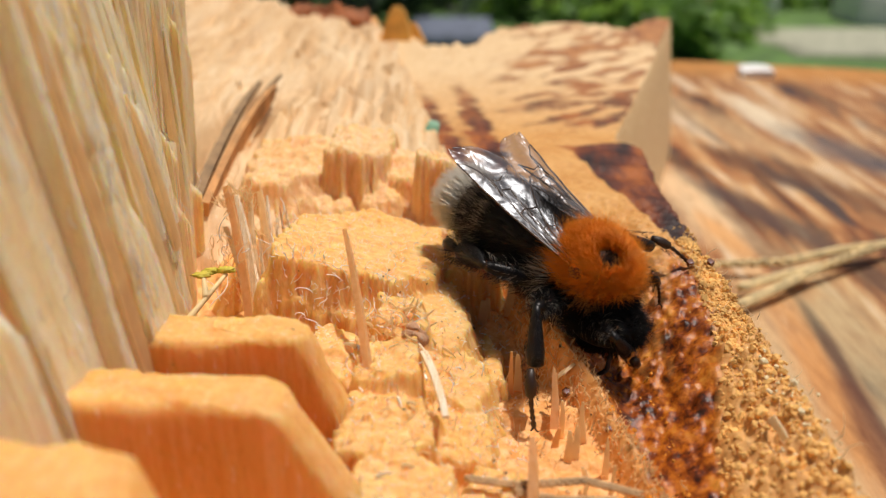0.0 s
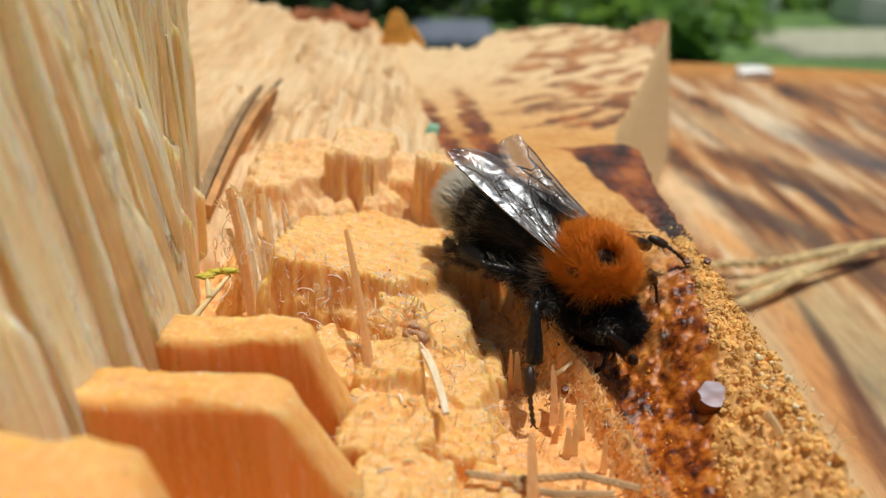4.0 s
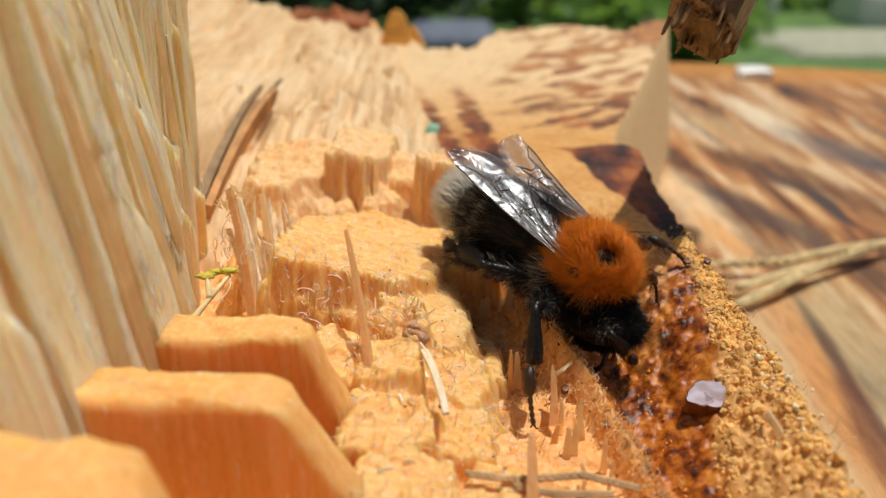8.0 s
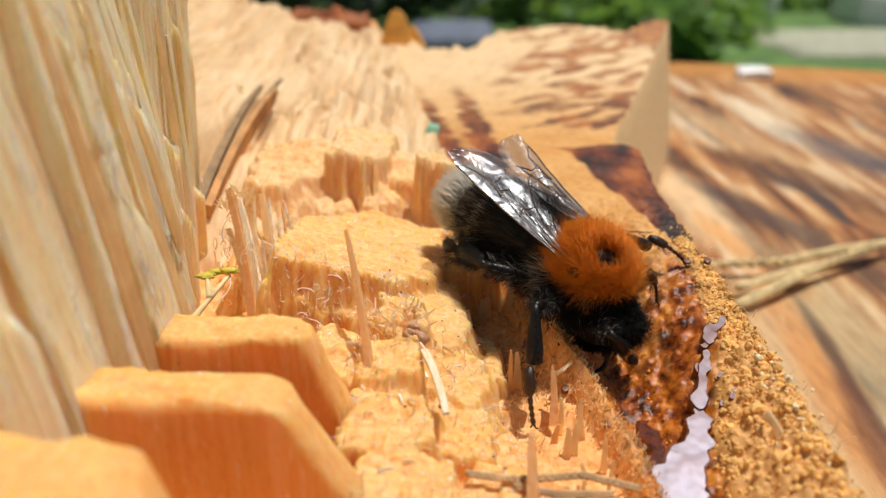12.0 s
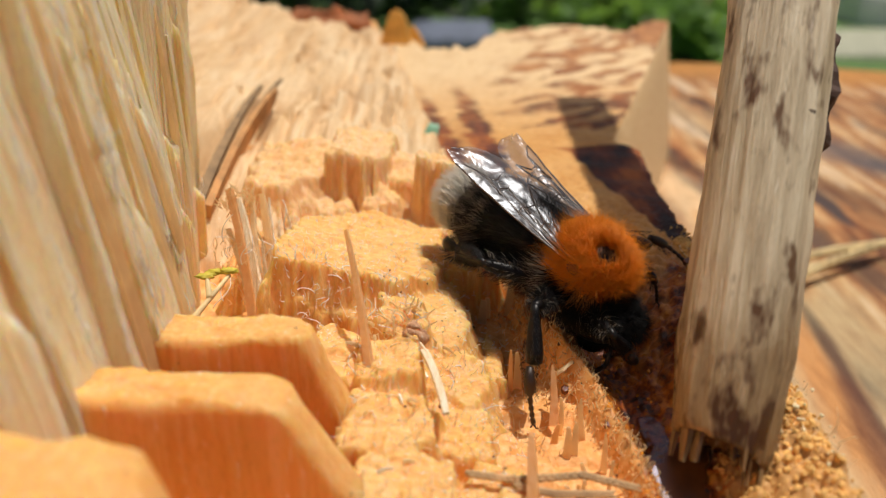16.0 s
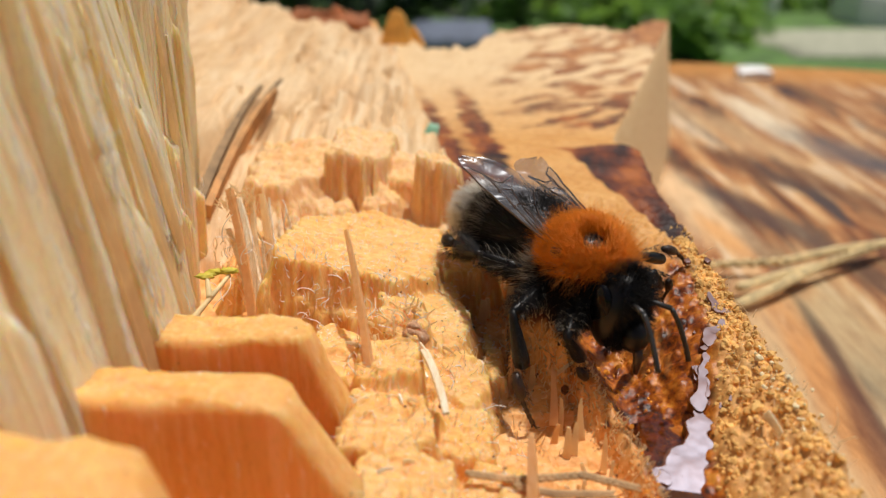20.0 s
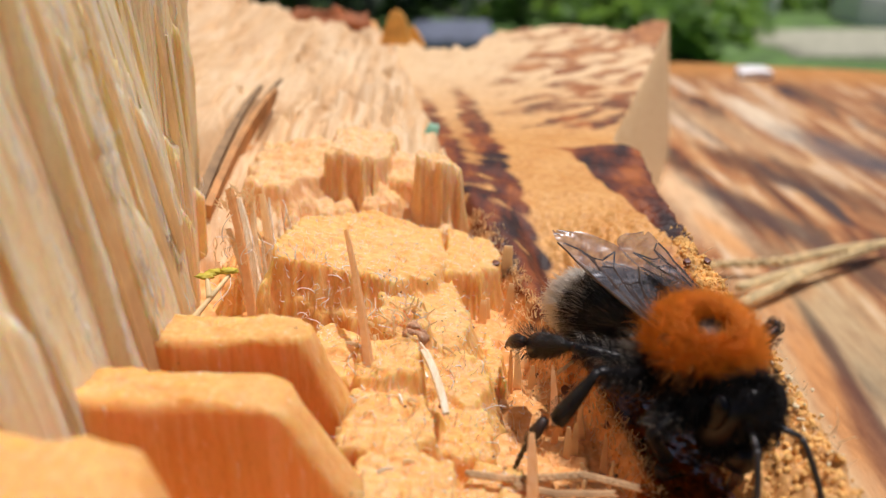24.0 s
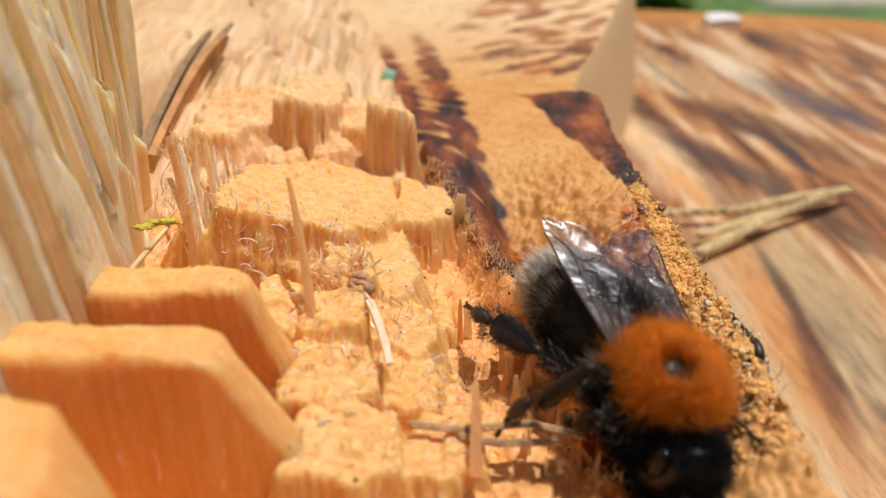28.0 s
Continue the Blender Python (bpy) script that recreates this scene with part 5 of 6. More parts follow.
def puddle(x, y, rx, ry, z, seed, rise, tilt=GLINT_TILT, turn=0.0, thick=0.3, material=None, wild=0.42):
    """A flat rounded pool of syrup; rise holds the times and depths in millimetres below its full level."""
    bm = bmesh.new()
    n, hoops = 56, []
    for s, h in ((0.97, -thick), (1.0, -0.04), (0.985, -0.01), (0.95, 0.0), (0.5, 0.0)):
        ring = []
        for i in range(n):
            a = 2 * math.pi * i / n
            w = 1 + wild * nz(math.cos(a) * 1.5 + seed * 3.7, math.sin(a) * 1.5, seed) + 0.5 * wild * nz(math.cos(a) * 4 + seed, math.sin(a) * 4, 2) + 0.2 * wild * nz(math.cos(a) * 9 + seed, math.sin(a) * 9, 5)
            ring.append(bm.verts.new(mm_local(rx * s * w * math.cos(a), ry * s * w * math.sin(a), h)))
        hoops.append(ring)
    for a, b in zip(hoops, hoops[1:]):
        for i in range(n):
            bm.faces.new((a[i], a[(i + 1) % n], b[(i + 1) % n], b[i]))
    bm.faces.new(hoops[-1])
    bm.faces.new(hoops[0][::-1])
    p = part("puddle", bm, material or GLINT_FILM, syrup)
    base = at(x, y, z) - syrup.location
    syrup_parts.append((p, base, rise, tilt, turn))


puddle(12.6, 29.4, 3.3, 4.4, -25.5, 1, [(0, 3.0), (2.9, 3.0), (3.4, 2.3), (6, 2.1), (7.6, 2.1), (8.0, 1.8), (10.3, 1.65), (10.9, 1.4), (15.8, 1.2), (16.2, 1.0), (19.6, 0.95), (21, 0.3), (24, 0.0), (28, 0.0)], (2.0, 0.0), 0, 1.6, SYRUP, 0.5)


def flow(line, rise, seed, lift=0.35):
    """A run of syrup along a line of places and half widths, in millimetres; all runs share the glint tilt."""
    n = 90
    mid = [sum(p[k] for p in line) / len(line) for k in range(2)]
    tilt = GLINT_TILT
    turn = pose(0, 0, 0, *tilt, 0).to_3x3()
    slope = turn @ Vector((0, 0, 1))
    z = sum(ledge_height(p[0], p[1]) for p in line) / len(line) + lift
    left, right = [], []
    span = sum(math.dist(p[:2], q[:2]) for p, q in zip(line, line[1:]))
    for i in range(n + 1):
        t = i / n * (len(line) - 1)
        k = min(len(line) - 2, int(t))
        a, b = Vector(line[k]), Vector(line[k + 1])
        c = a.lerp(b, t - k)
        way = Vector((b.x - a.x, b.y - a.y)).normalized()
        end = min(1.0, 9 * i / n, 9 * (1 - i / n)) ** 0.5
        for side, out in ((left, 1), (right, -1)):
            w = end * (c.z + min(c.z, 0.45) * (1.2 * nz(i / n * span * 0.8, seed, out) + 0.7 * nz(i / n * span * 1.9, seed, out * 2))) + 0.02
            dx, dy = c.x - way.y * w * out - mid[0], c.y + way.x * w * out - mid[1]
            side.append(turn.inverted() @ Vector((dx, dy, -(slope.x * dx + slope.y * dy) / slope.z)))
    bm = bmesh.new()
    rows = []
    for l, r in zip(left, right):
        rows.append([bm.verts.new(mm_local(p.x, p.y, p.z + h)) for p, h in ((l, -1.0), (l, -0.035), (l.lerp(r, 0.06), 0.0), (l.lerp(r, 0.5), 0.0), (l.lerp(r, 0.94), 0.0), (r, -0.035), (r, -1.0))])
    for a, b in zip(rows, rows[1:]):
        for i in range(6):
            bm.faces.new((a[i], a[i + 1], b[i + 1], b[i]))
    bm.faces.new(rows[0])
    bm.faces.new(rows[-1][::-1])
    bmesh.ops.recalc_face_normals(bm, faces=bm.faces)
    p = part("puddle", bm, GLINT_FILM, syrup, smooth=False)
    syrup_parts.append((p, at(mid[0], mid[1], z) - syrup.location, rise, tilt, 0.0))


def passing(t0, t1):
    """Risen until the wider pool swallows it."""
    return [(0, 3.5), (t0, 3.5), (t1, 0.0), (11.4, 0.0), (12.2, 2.5), (28, 3.5)]


def rising(t0, t1):
    return [(0, 3.5), (t0, 3.5), (t1, 0.0), (19.6, 0.0), (21.4, 1.3), (28, 1.3)]


# shaped to fit the glints in the camera's view: the first drop, its spread, the streak, then the late patches
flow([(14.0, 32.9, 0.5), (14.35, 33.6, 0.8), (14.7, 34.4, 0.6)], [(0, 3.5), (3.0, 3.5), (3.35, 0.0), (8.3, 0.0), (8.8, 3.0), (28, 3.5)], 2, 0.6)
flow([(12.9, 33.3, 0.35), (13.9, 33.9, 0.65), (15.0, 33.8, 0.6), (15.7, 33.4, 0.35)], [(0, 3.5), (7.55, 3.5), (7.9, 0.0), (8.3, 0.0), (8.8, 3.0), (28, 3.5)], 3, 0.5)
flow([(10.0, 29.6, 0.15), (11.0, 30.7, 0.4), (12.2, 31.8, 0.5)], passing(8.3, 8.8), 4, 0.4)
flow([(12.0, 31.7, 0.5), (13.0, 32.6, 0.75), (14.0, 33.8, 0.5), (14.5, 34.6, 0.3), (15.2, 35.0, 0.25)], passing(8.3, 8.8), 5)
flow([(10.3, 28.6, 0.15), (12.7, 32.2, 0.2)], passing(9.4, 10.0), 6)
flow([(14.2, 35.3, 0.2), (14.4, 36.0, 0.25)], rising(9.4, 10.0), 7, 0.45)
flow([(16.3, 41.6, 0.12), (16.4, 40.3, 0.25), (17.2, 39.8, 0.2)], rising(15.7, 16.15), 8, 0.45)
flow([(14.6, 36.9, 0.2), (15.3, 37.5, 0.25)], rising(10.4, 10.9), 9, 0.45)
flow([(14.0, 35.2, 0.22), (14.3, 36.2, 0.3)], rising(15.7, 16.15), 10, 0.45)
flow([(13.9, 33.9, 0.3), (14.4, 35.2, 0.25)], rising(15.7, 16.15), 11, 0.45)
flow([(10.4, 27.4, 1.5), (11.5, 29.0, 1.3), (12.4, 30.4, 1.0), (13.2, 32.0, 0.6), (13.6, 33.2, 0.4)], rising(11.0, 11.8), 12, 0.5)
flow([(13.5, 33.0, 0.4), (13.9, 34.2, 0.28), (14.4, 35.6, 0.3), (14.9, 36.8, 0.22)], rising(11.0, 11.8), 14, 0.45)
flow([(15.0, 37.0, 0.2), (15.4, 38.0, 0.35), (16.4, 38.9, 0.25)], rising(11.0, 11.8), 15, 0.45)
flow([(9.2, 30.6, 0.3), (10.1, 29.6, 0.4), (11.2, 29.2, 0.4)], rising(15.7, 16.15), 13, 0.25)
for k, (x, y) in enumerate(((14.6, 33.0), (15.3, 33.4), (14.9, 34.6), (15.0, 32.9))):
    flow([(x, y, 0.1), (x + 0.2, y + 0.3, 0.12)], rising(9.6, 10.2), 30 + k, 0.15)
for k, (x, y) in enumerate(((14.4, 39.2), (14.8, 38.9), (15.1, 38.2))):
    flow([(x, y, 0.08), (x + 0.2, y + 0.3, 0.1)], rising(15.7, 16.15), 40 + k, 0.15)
for k, (x, y, z) in enumerate(((17.4, 45.5, -22.0), (16.0, 45.2, -21.9), (8.7, 32.6, -25.3), (6.9, 35.9, -25.4), (3.6, 47.2, -23.0))):
    puddle(x, y, 0.22, 0.24, z, 20 + k, [(0, 0.0), (28, 0.0)])


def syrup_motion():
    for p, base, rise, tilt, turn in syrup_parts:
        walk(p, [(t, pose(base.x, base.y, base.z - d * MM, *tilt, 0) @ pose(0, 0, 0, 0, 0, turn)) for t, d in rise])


# ---- bumblebee ----
bee = thing("bumblebee", at(7.4, 37.9, -19.7), "tree bumblebee with orange thorax, black abdomen and white tail", "bumblebee")


def hair(bm, root, way, length, thick, droop):
    """One tapering hair of three sides."""
    root, way = Vector(root), Vector(way).normalized()
    side = way.cross(Vector((0.3, 0.2, 0.93))).normalized()
    other = way.cross(side)
    mid = root + way * length * 0.55
    tip = root + (way + Vector(droop)).normalized() * length
    a = [bm.verts.new((root + (side * math.cos(q) + other * math.sin(q)) * thick) * MM) for q in (0, 2.1, 4.2)]
    b = [bm.verts.new((mid + (side * math.cos(q) + other * math.sin(q)) * thick * 0.7) * MM) for q in (0, 2.1, 4.2)]
    c = bm.verts.new(tip * MM)
    for i in range(3):
        j = (i + 1) % 3
        bm.faces.new((a[i], a[j], b[j], b[i]))
        bm.faces.new((b[i], b[j], c))


def fur(rnd, centre, radii, count, length, thick, keep, lean, turn=None):
    """A coat of hairs over an ellipsoid: keep(unit direction) says where, lean is the way that it is combed."""
    bm = bmesh.new()
    turn = turn or Matrix.Identity(3)
    made = 0
    while made < count:
        d = Vector((rnd.gauss(0, 1), rnd.gauss(0, 1), rnd.gauss(0, 1))).normalized()
        if not keep(d, rnd):
            continue
        n = Vector((d.x / radii[0], d.y / radii[1], d.z / radii[2])).normalized()
        root = turn @ Vector((d.x * radii[0], d.y * radii[1], d.z * radii[2])) * 0.985 + Vector(centre)
        tuft = Vector((nz(d.x * 6, d.y * 6, d.z * 6), nz(d.x * 6 + 9, d.y * 6, d.z * 6), nz(d.x * 6, d.y * 6 + 9, d.z * 6))) * 0.22
        way = turn @ (n + tuft + Vector((rnd.gauss(0, 0.18), rnd.gauss(0, 0.18), rnd.gauss(0, 0.18)))) + Vector(lean)
        hair(bm, root, way, length * rnd.uniform(0.55, 1.2), thick, (lean[0] * 0.7 + rnd.gauss(0, 0.15), rnd.gauss(0, 0.15), -0.12 + rnd.gauss(0, 0.12)))
        made += 1
    return bm


def spot_away(d):
    return (d - Vector((0.47, -0.30, 0.83))).length


TH_C, TH_R = (0.0, 0.0, -0.5), (2.15, 2.05, 2.0)
AB_C, AB_R = (-5.8, 0.0, -0.9), (4.6, 2.6, 2.3)
AB_T = Euler((0, radians(-7), 0)).to_matrix()


def wing_material():
    m, nt, b = base_material("wing_membrane", 0.35)
    n = noise_node(nt, 500.0, (1, 1, 1), 3.0)
    nt.links.new(ramp_node(nt, [(0.3, (0.035, 0.022, 0.016)), (0.7, (0.12, 0.09, 0.07))], n), b.inputs["Base Color"])
    b.inputs["Alpha"].default_value = 0.52
    b.inputs["IOR"].default_value = 2.0
    b.inputs["Specular IOR Level"].default_value = 1.0
    b.inputs["Specular Tint"].default_value = (0.86, 0.92, 1.0, 1)
    b.inputs["Coat Weight"].default_value = 0.25
    b.inputs["Coat Roughness"].default_value = 0.12
    bump_on(nt, b, noise_node(nt, 420.0, (1, 1, 1), 2.0, 0.5, (0, 0, 0), 1.2), 0.45, 0.0007)
    return m


WING = wing_material()
VEIN = plain_material("wing_vein", (0.06, 0.035, 0.02), 0.3, 0.3)
GLOSS = plain_material("black_eye", (0.004, 0.004, 0.005), 0.14, 0.3, 800.0)
GLOSS.node_tree.nodes["Principled BSDF"].inputs["Specular IOR Level"].default_value = 0.2
ANTENNA = plain_material("antenna_black", (0.03, 0.028, 0.027), 0.4, 0.3, 1500.0)


def thorax_material():
    m, nt, b = base_material("thorax_skin", 0.85)
    b.inputs["Specular IOR Level"].default_value = 0.12
    tc = nt.nodes.new("ShaderNodeTexCoord")
    far = nt.nodes.new("ShaderNodeVectorMath")
    far.operation = 'DISTANCE'
    far.inputs[1].default_value = (0.00101, -0.00062, 0.00116)
    nt.links.new(tc.outputs["Object"], far.inputs[0])
    spot = ramp_node(nt, [(0.0009, (1, 1, 1)), (0.0012, (0, 0, 0))], far.outputs["Value"])
    nt.links.new(ramp_node(nt, [(0.0, (0.85, 0.85, 0.85)), (1.0, (0.28, 0.28, 0.28))], spot), b.inputs["Roughness"])
    sep = nt.nodes.new("ShaderNodeSeparateXYZ")
    nt.links.new(tc.outputs["Object"], sep.inputs[0])
    high = nt.nodes.new("ShaderNodeMath")
    high.operation = 'GREATER_THAN'
    high.inputs[1].default_value = -0.0006
    nt.links.new(sep.outputs["Z"], high.inputs[0])
    c = mix_node(nt, (0.012, 0.010, 0.009), (0.42, 0.125, 0.004), high.outputs[0])
    c = mix_node(nt, c, (0.004, 0.0035, 0.0035), spot)
    nt.links.new(c, b.inputs["Base Color"])
    return m


THORAX = thorax_material()
GREY_HAIR = plain_material("grey_hair", (0.30, 0.27, 0.22), 0.5, 0.4, 1500.0)


abdomens = []


def build_bee():
    rnd = random.Random(7)
    # thorax
    bm = bmesh.new()
    ball(bm, TH_C, TH_R, u=32, v=20, wob=0.03)
    thorax = part("thorax", bm, THORAX, bee, "rounded thorax with a bald black spot on top")

    def top_coat(d, r):
        low = -0.10 if d.x > 0 else 0.0
        return d.z > low + 0.12 * max(0, d.x) ** 2 and spot_away(d) > r.uniform(0.25, 0.50)

    part("orange_coat", fur(rnd, TH_C, TH_R, 24000, 1.15, 0.013, top_coat, (-0.30, 0, 0.18)), ORANGE_FUR, thorax, "dense orange fur")
    part("long_hair", fur(rnd, TH_C, TH_R, 1500, 1.75, 0.012, lambda d, r: d.z > 0.05 and spot_away(d) > 0.7, (-0.15, 0, 0.25)), ORANGE_FUR, thorax, "longer loose orange hair")
    part("black_tuft", fur(rnd, TH_C, TH_R, 300, 0.28, 0.012, lambda d, r: spot_away(d) < 0.34, (-0.2, 0, 0.1)), BLACK_FUR, thorax, "sparse black hair on the bald spot")
    part("side_coat", fur(rnd, TH_C, (2.25, 2.1, 2.05), 6000, 1.1, 0.014, lambda d, r: d.z < 0.08 + 0.08 * max(0, d.x) ** 2, (-0.15, 0, -0.2)), BLACK_FUR, thorax, "black fur on the flanks")
    part("collar", fur(rnd, (0.75, 0, -1.95), (2.0, 2.2, 1.55), 5200, 0.95, 0.014, lambda d, r: d.x > -0.3 and d.z > -0.8, (0.1, 0, -0.15)), BLACK_FUR, thorax, "black fur collar before the orange coat")
    part("pale_side_hair", fur(rnd, (-1.4, 0, -1.2), (1.7, 2.35, 1.4), 420, 1.5, 0.016, lambda d, r: abs(d.y) > 0.6 and d.x < 0.3, (-0.5, 0, 0.1)), GREY_HAIR, thorax, "greyish hair tufts behind the wing root")
    part("ginger_side_hair", fur(rnd, (0.4, 0, -0.6), (1.9, 2.4, 1.2), 380, 1.0, 0.02, lambda d, r: abs(d.y) > 0.72, (-0.1, 0, -0.4)),
         plain_material("ginger_fur", (0.42, 0.20, 0.05), 0.6, 0.3, 1500.0), thorax, "ginger hair below the wing root")
    for sy in (-1, 1):
        bm = bmesh.new()
        ball(bm, (0.15, sy * 2.3, 0.4), (0.46, 0.34, 0.36), u=14, v=10)
        part("wing_root", bm, SHELL, thorax, "shiny black wing root")
    # abdomen of overlapping rings
    bm = bmesh.new()
    rows = []
    for k in range(45):
        t = k / 44
        a = math.pi * (0.03 + 0.955 * t)
        ring_step = 1 + 0.025 * ((t * 6) % 1)
        row = []
        for i in range(32):
            q = 2 * math.pi * i / 32
            v = Vector((math.cos(a) * AB_R[0], math.sin(a) ** 0.85 * math.cos(q) * AB_R[1] * ring_step, math.sin(a) ** 0.85 * math.sin(q) * AB_R[2] * ring_step))
            row.append(bm.verts.new((AB_T @ v + Vector(AB_C)) * MM))
        rows.append(row)
    for a, b in zip(rows, rows[1:]):
        for i in range(32):
            j = (i + 1) % 32
            bm.faces.new((a[i], a[j], b[j], b[i]))
    bm.faces.new(rows[0][::-1])
    bm.faces.new(rows[-1])
    abdomen = part("abdomen", bm, SHELL, bee, "glossy black ringed abdomen")
    part("black_coat", fur(rnd, AB_C, AB_R, 10000, 0.95, 0.015, lambda d, r: d.x > -0.72 + 0.05 * r.random(), (-0.5, 0, 0.05), AB_T), BLACK_FUR, abdomen, "black fur")
    tip = Vector(AB_C) + AB_T @ Vector((-0.80 * AB_R[0], 0, 0))
    # white cap added to brighten the tail, whose hair alone comes out grey
    bm = bmesh.new()
    ball(bm, tip, (1.35, 1.82, 1.6), AB_T, 20, 12, 0.05)
    part("tail_cap", bm, WHITE_FUR, abdomen, "white cap added beneath the tail hair")
    part("white_tail", fur(rnd, AB_C, AB_R, 5200, 1.8, 0.05, lambda d, r: d.x < -0.77 + 0.05 * r.random(), (-0.6, 0, 0.5), AB_T), WHITE_FUR, abdomen, "white-haired tail tip")
    part("grey_band_hair", fur(rnd, AB_C, AB_R, 1300, 1.15, 0.013, lambda d, r: abs(d.x + 0.5) < 0.14 * r.random() or abs(d.x + 0.2) < 0.10 * r.random(), (-0.4, 0, 0.2), AB_T), GREY_HAIR, abdomen, "scattered pale hair between the rings")
    abdomens.append(abdomen)
    # wings
    root = Vector((0.05, 2.25, 0.55))
    for sy in (-1, 1):
        for kind, length, wide, lift in (("forewing", 10.5, 3.2, 0.0), ("hindwing", 7.2, 2.1, -0.3)):
            way = Vector((-9.7, 0.8, 1.95) if sy < 0 else (-9.5, 1.7, 1.7)).normalized()
            if kind == "hindwing":
                way = Vector((-10.0, -0.9, 1.3) if sy < 0 else (-9.8, 0.6, 1.2)).normalized()
            across = Vector((0.0, -0.99, 0.10))
            across = (across - way * across.dot(way)).normalized()
            up = across.cross(way)

            def wing_point(t, s):
                """t along the wing, s from the leading to the trailing edge."""
                prof = 0.14 + 0.86 * math.sin(math.pi * 0.5 * min(1, t / 0.72)) ** 1.25
                if t > 0.72:
                    prof *= max(0.002, 1 - ((t - 0.72) / 0.283) ** 2.6) ** 0.5
                front = 0.25 * max(0, t - 0.75) * 4 * (1 - prof)
                p = root + way * (length * t) + across * (wide * (s * prof + front * 0.45)) + up * (0.11 * math.sin(s * 11 + t * 4) * t + 0.05 * math.sin(t * 30 + s * 7) * t + 0.9 * t * (1 - t) * 0.6 + lift)
                return Vector((p.x, p.y * -sy * -1, p.z)) if sy > 0 else Vector((p.x, -p.y, p.z))

            pts = [[wing_point(i / 26, j / 10) * MM for j in range(11)] for i in range(27)]
            wing = part(kind, grid_mesh(pts), WING, bee, "smoky translucent veined wing")
            bm = bmesh.new()
            lines = [[(t / 10, 0.0) for t in range(10)], [(t / 10, 0.10 + 0.02 * t) for t in range(9)],
                     [(0.05, 0.3), (0.25, 0.36), (0.45, 0.40), (0.60, 0.52), (0.72, 0.80)],
                     [(0.05, 0.6), (0.25, 0.66), (0.42, 0.74), (0.55, 0.96)],
                     [(0.42, 0.15), (0.44, 0.28), (0.45, 0.40), (0.43, 0.56), (0.42, 0.74)],
                     [(0.58, 0.18), (0.62, 0.32), (0.60, 0.52)], [(0.58, 0.18), (0.70, 0.30), (0.80, 0.26), (0.88, 0.1)],
                     [(0.70, 0.30), (0.68, 0.46), (0.72, 0.80)], [(0.25, 0.36), (0.27, 0.5), (0.25, 0.66)]]
            for ln in lines:
                tube(bm, [wing_point(*q) + up * 0.03 for q in ln], [0.075 * (1 - 0.4 * q[0]) for q in ln], 5)
            part("vein", bm, VEIN, wing, "dark brown wing veins")


build_bee()

# head, with its neck at the joint
HEAD_AT = Vector((1.55, 0.0, -1.5))


def build_head():
    rnd = random.Random(17)
    bm = bmesh.new()
    tilt = Euler((0, radians(28), 0)).to_matrix()
    ball(bm, (1.25, 0, -0.95), (1.30, 1.72, 2.30), tilt, u=28, v=18, wob=0.03)
    head = part("head", bm, SHELL, bee, "black head with shiny face")
    for sy in (-1, 1):
        bm = bmesh.new()
        ball(bm, (1.25, sy * 1.40, -0.60), (0.70, 0.42, 1.35), Euler((sy * -0.12, radians(20), 0)).to_matrix(), u=20, v=14)
        part("eye", bm, GLOSS, head, "large glossy black compound eye")
    for sy in (-0.3, 0, 0.3):
        bm = bmesh.new()
        ball(bm, (1.62 if sy else 1.75, sy * 1.3, 1.12), (0.16, 0.16, 0.16), u=10, v=8)
        part("ocellus", bm, GLOSS, head, "tiny shiny simple eye")
    bm = bmesh.new()
    ball(bm, (2.15, 0, -2.35), (0.75, 0.85, 0.95), tilt, u=16, v=10)
    part("muzzle", bm, SHELL, head, "shiny black muzzle")
    bm = bmesh.new()
    tube(bm, [(2.2, 0, -2.9), (2.15, 0, -3.6), (1.9, 0, -4.4)], [0.32, 0.26, 0.14], 8)
    part("proboscis", bm, plain_material("proboscis_brown", (0.06, 0.03, 0.015), 0.35), head, "brown lowered proboscis")
    part("face_hair", fur(rnd, (1.25, 0, -0.8), (1.35, 1.65, 2.25), 3200, 0.75, 0.014,
                          lambda d, r: abs(d.y) < 0.72 and (d.z > -0.1 or d.x > 0.3), (0.1, 0, 0.1), tilt), BLACK_FUR, head, "short black hair")
    antennae = []
    for sy in (-1, 1):
        bm = bmesh.new()
        tube(bm, [(0, 0, 0), (0.5, sy * 0.5, 0.1), (1.15, sy * 1.0, 0.05)], [0.15, 0.14, 0.15], 8)
        pts = [Vector((1.15, sy * 1.0, 0.05)) + Vector((0.42, sy * 0.18, -0.40)) * k * 0.43 + Vector((0, 0, -0.012)) * k * k for k in range(10)]
        rr = []
        fine_pts = []
        for k in range(len(pts) - 1):
            fine_pts += [pts[k], pts[k].lerp(pts[k + 1], 0.8)]
            rr += [0.135, 0.16]
        tube(bm, fine_pts, rr, 8)
        ant = part("antenna", bm, ANTENNA, head, "elbowed black antenna")
        ant.location = mm_local(2.45, sy * 0.45, -0.55)
        antennae.append((ant, sy))
    return head, antennae


bee_head, antennae = build_head()
bee_head.location = HEAD_AT * MM

# legs: hip, lengths of thigh and shin with foot, and thickness
LEGS = {
    "R1": ((1.3, -1.2, -2.2), 2.8, 4.8, 0.36), "L1": ((1.3, 1.2, -2.2), 2.8, 4.8, 0.32),
    "R2": ((-0.6, -1.8, -1.9), 3.6, 6.4, 0.42), "L2": ((-0.2, 1.7, -2.1), 3.6, 6.2, 0.40),
    "R3": ((-1.7, -1.6, -2.0), 3.8, 6.6, 0.44), "L3": ((-1.7, 1.6, -2.0), 3.8, 6.6, 0.44),
}


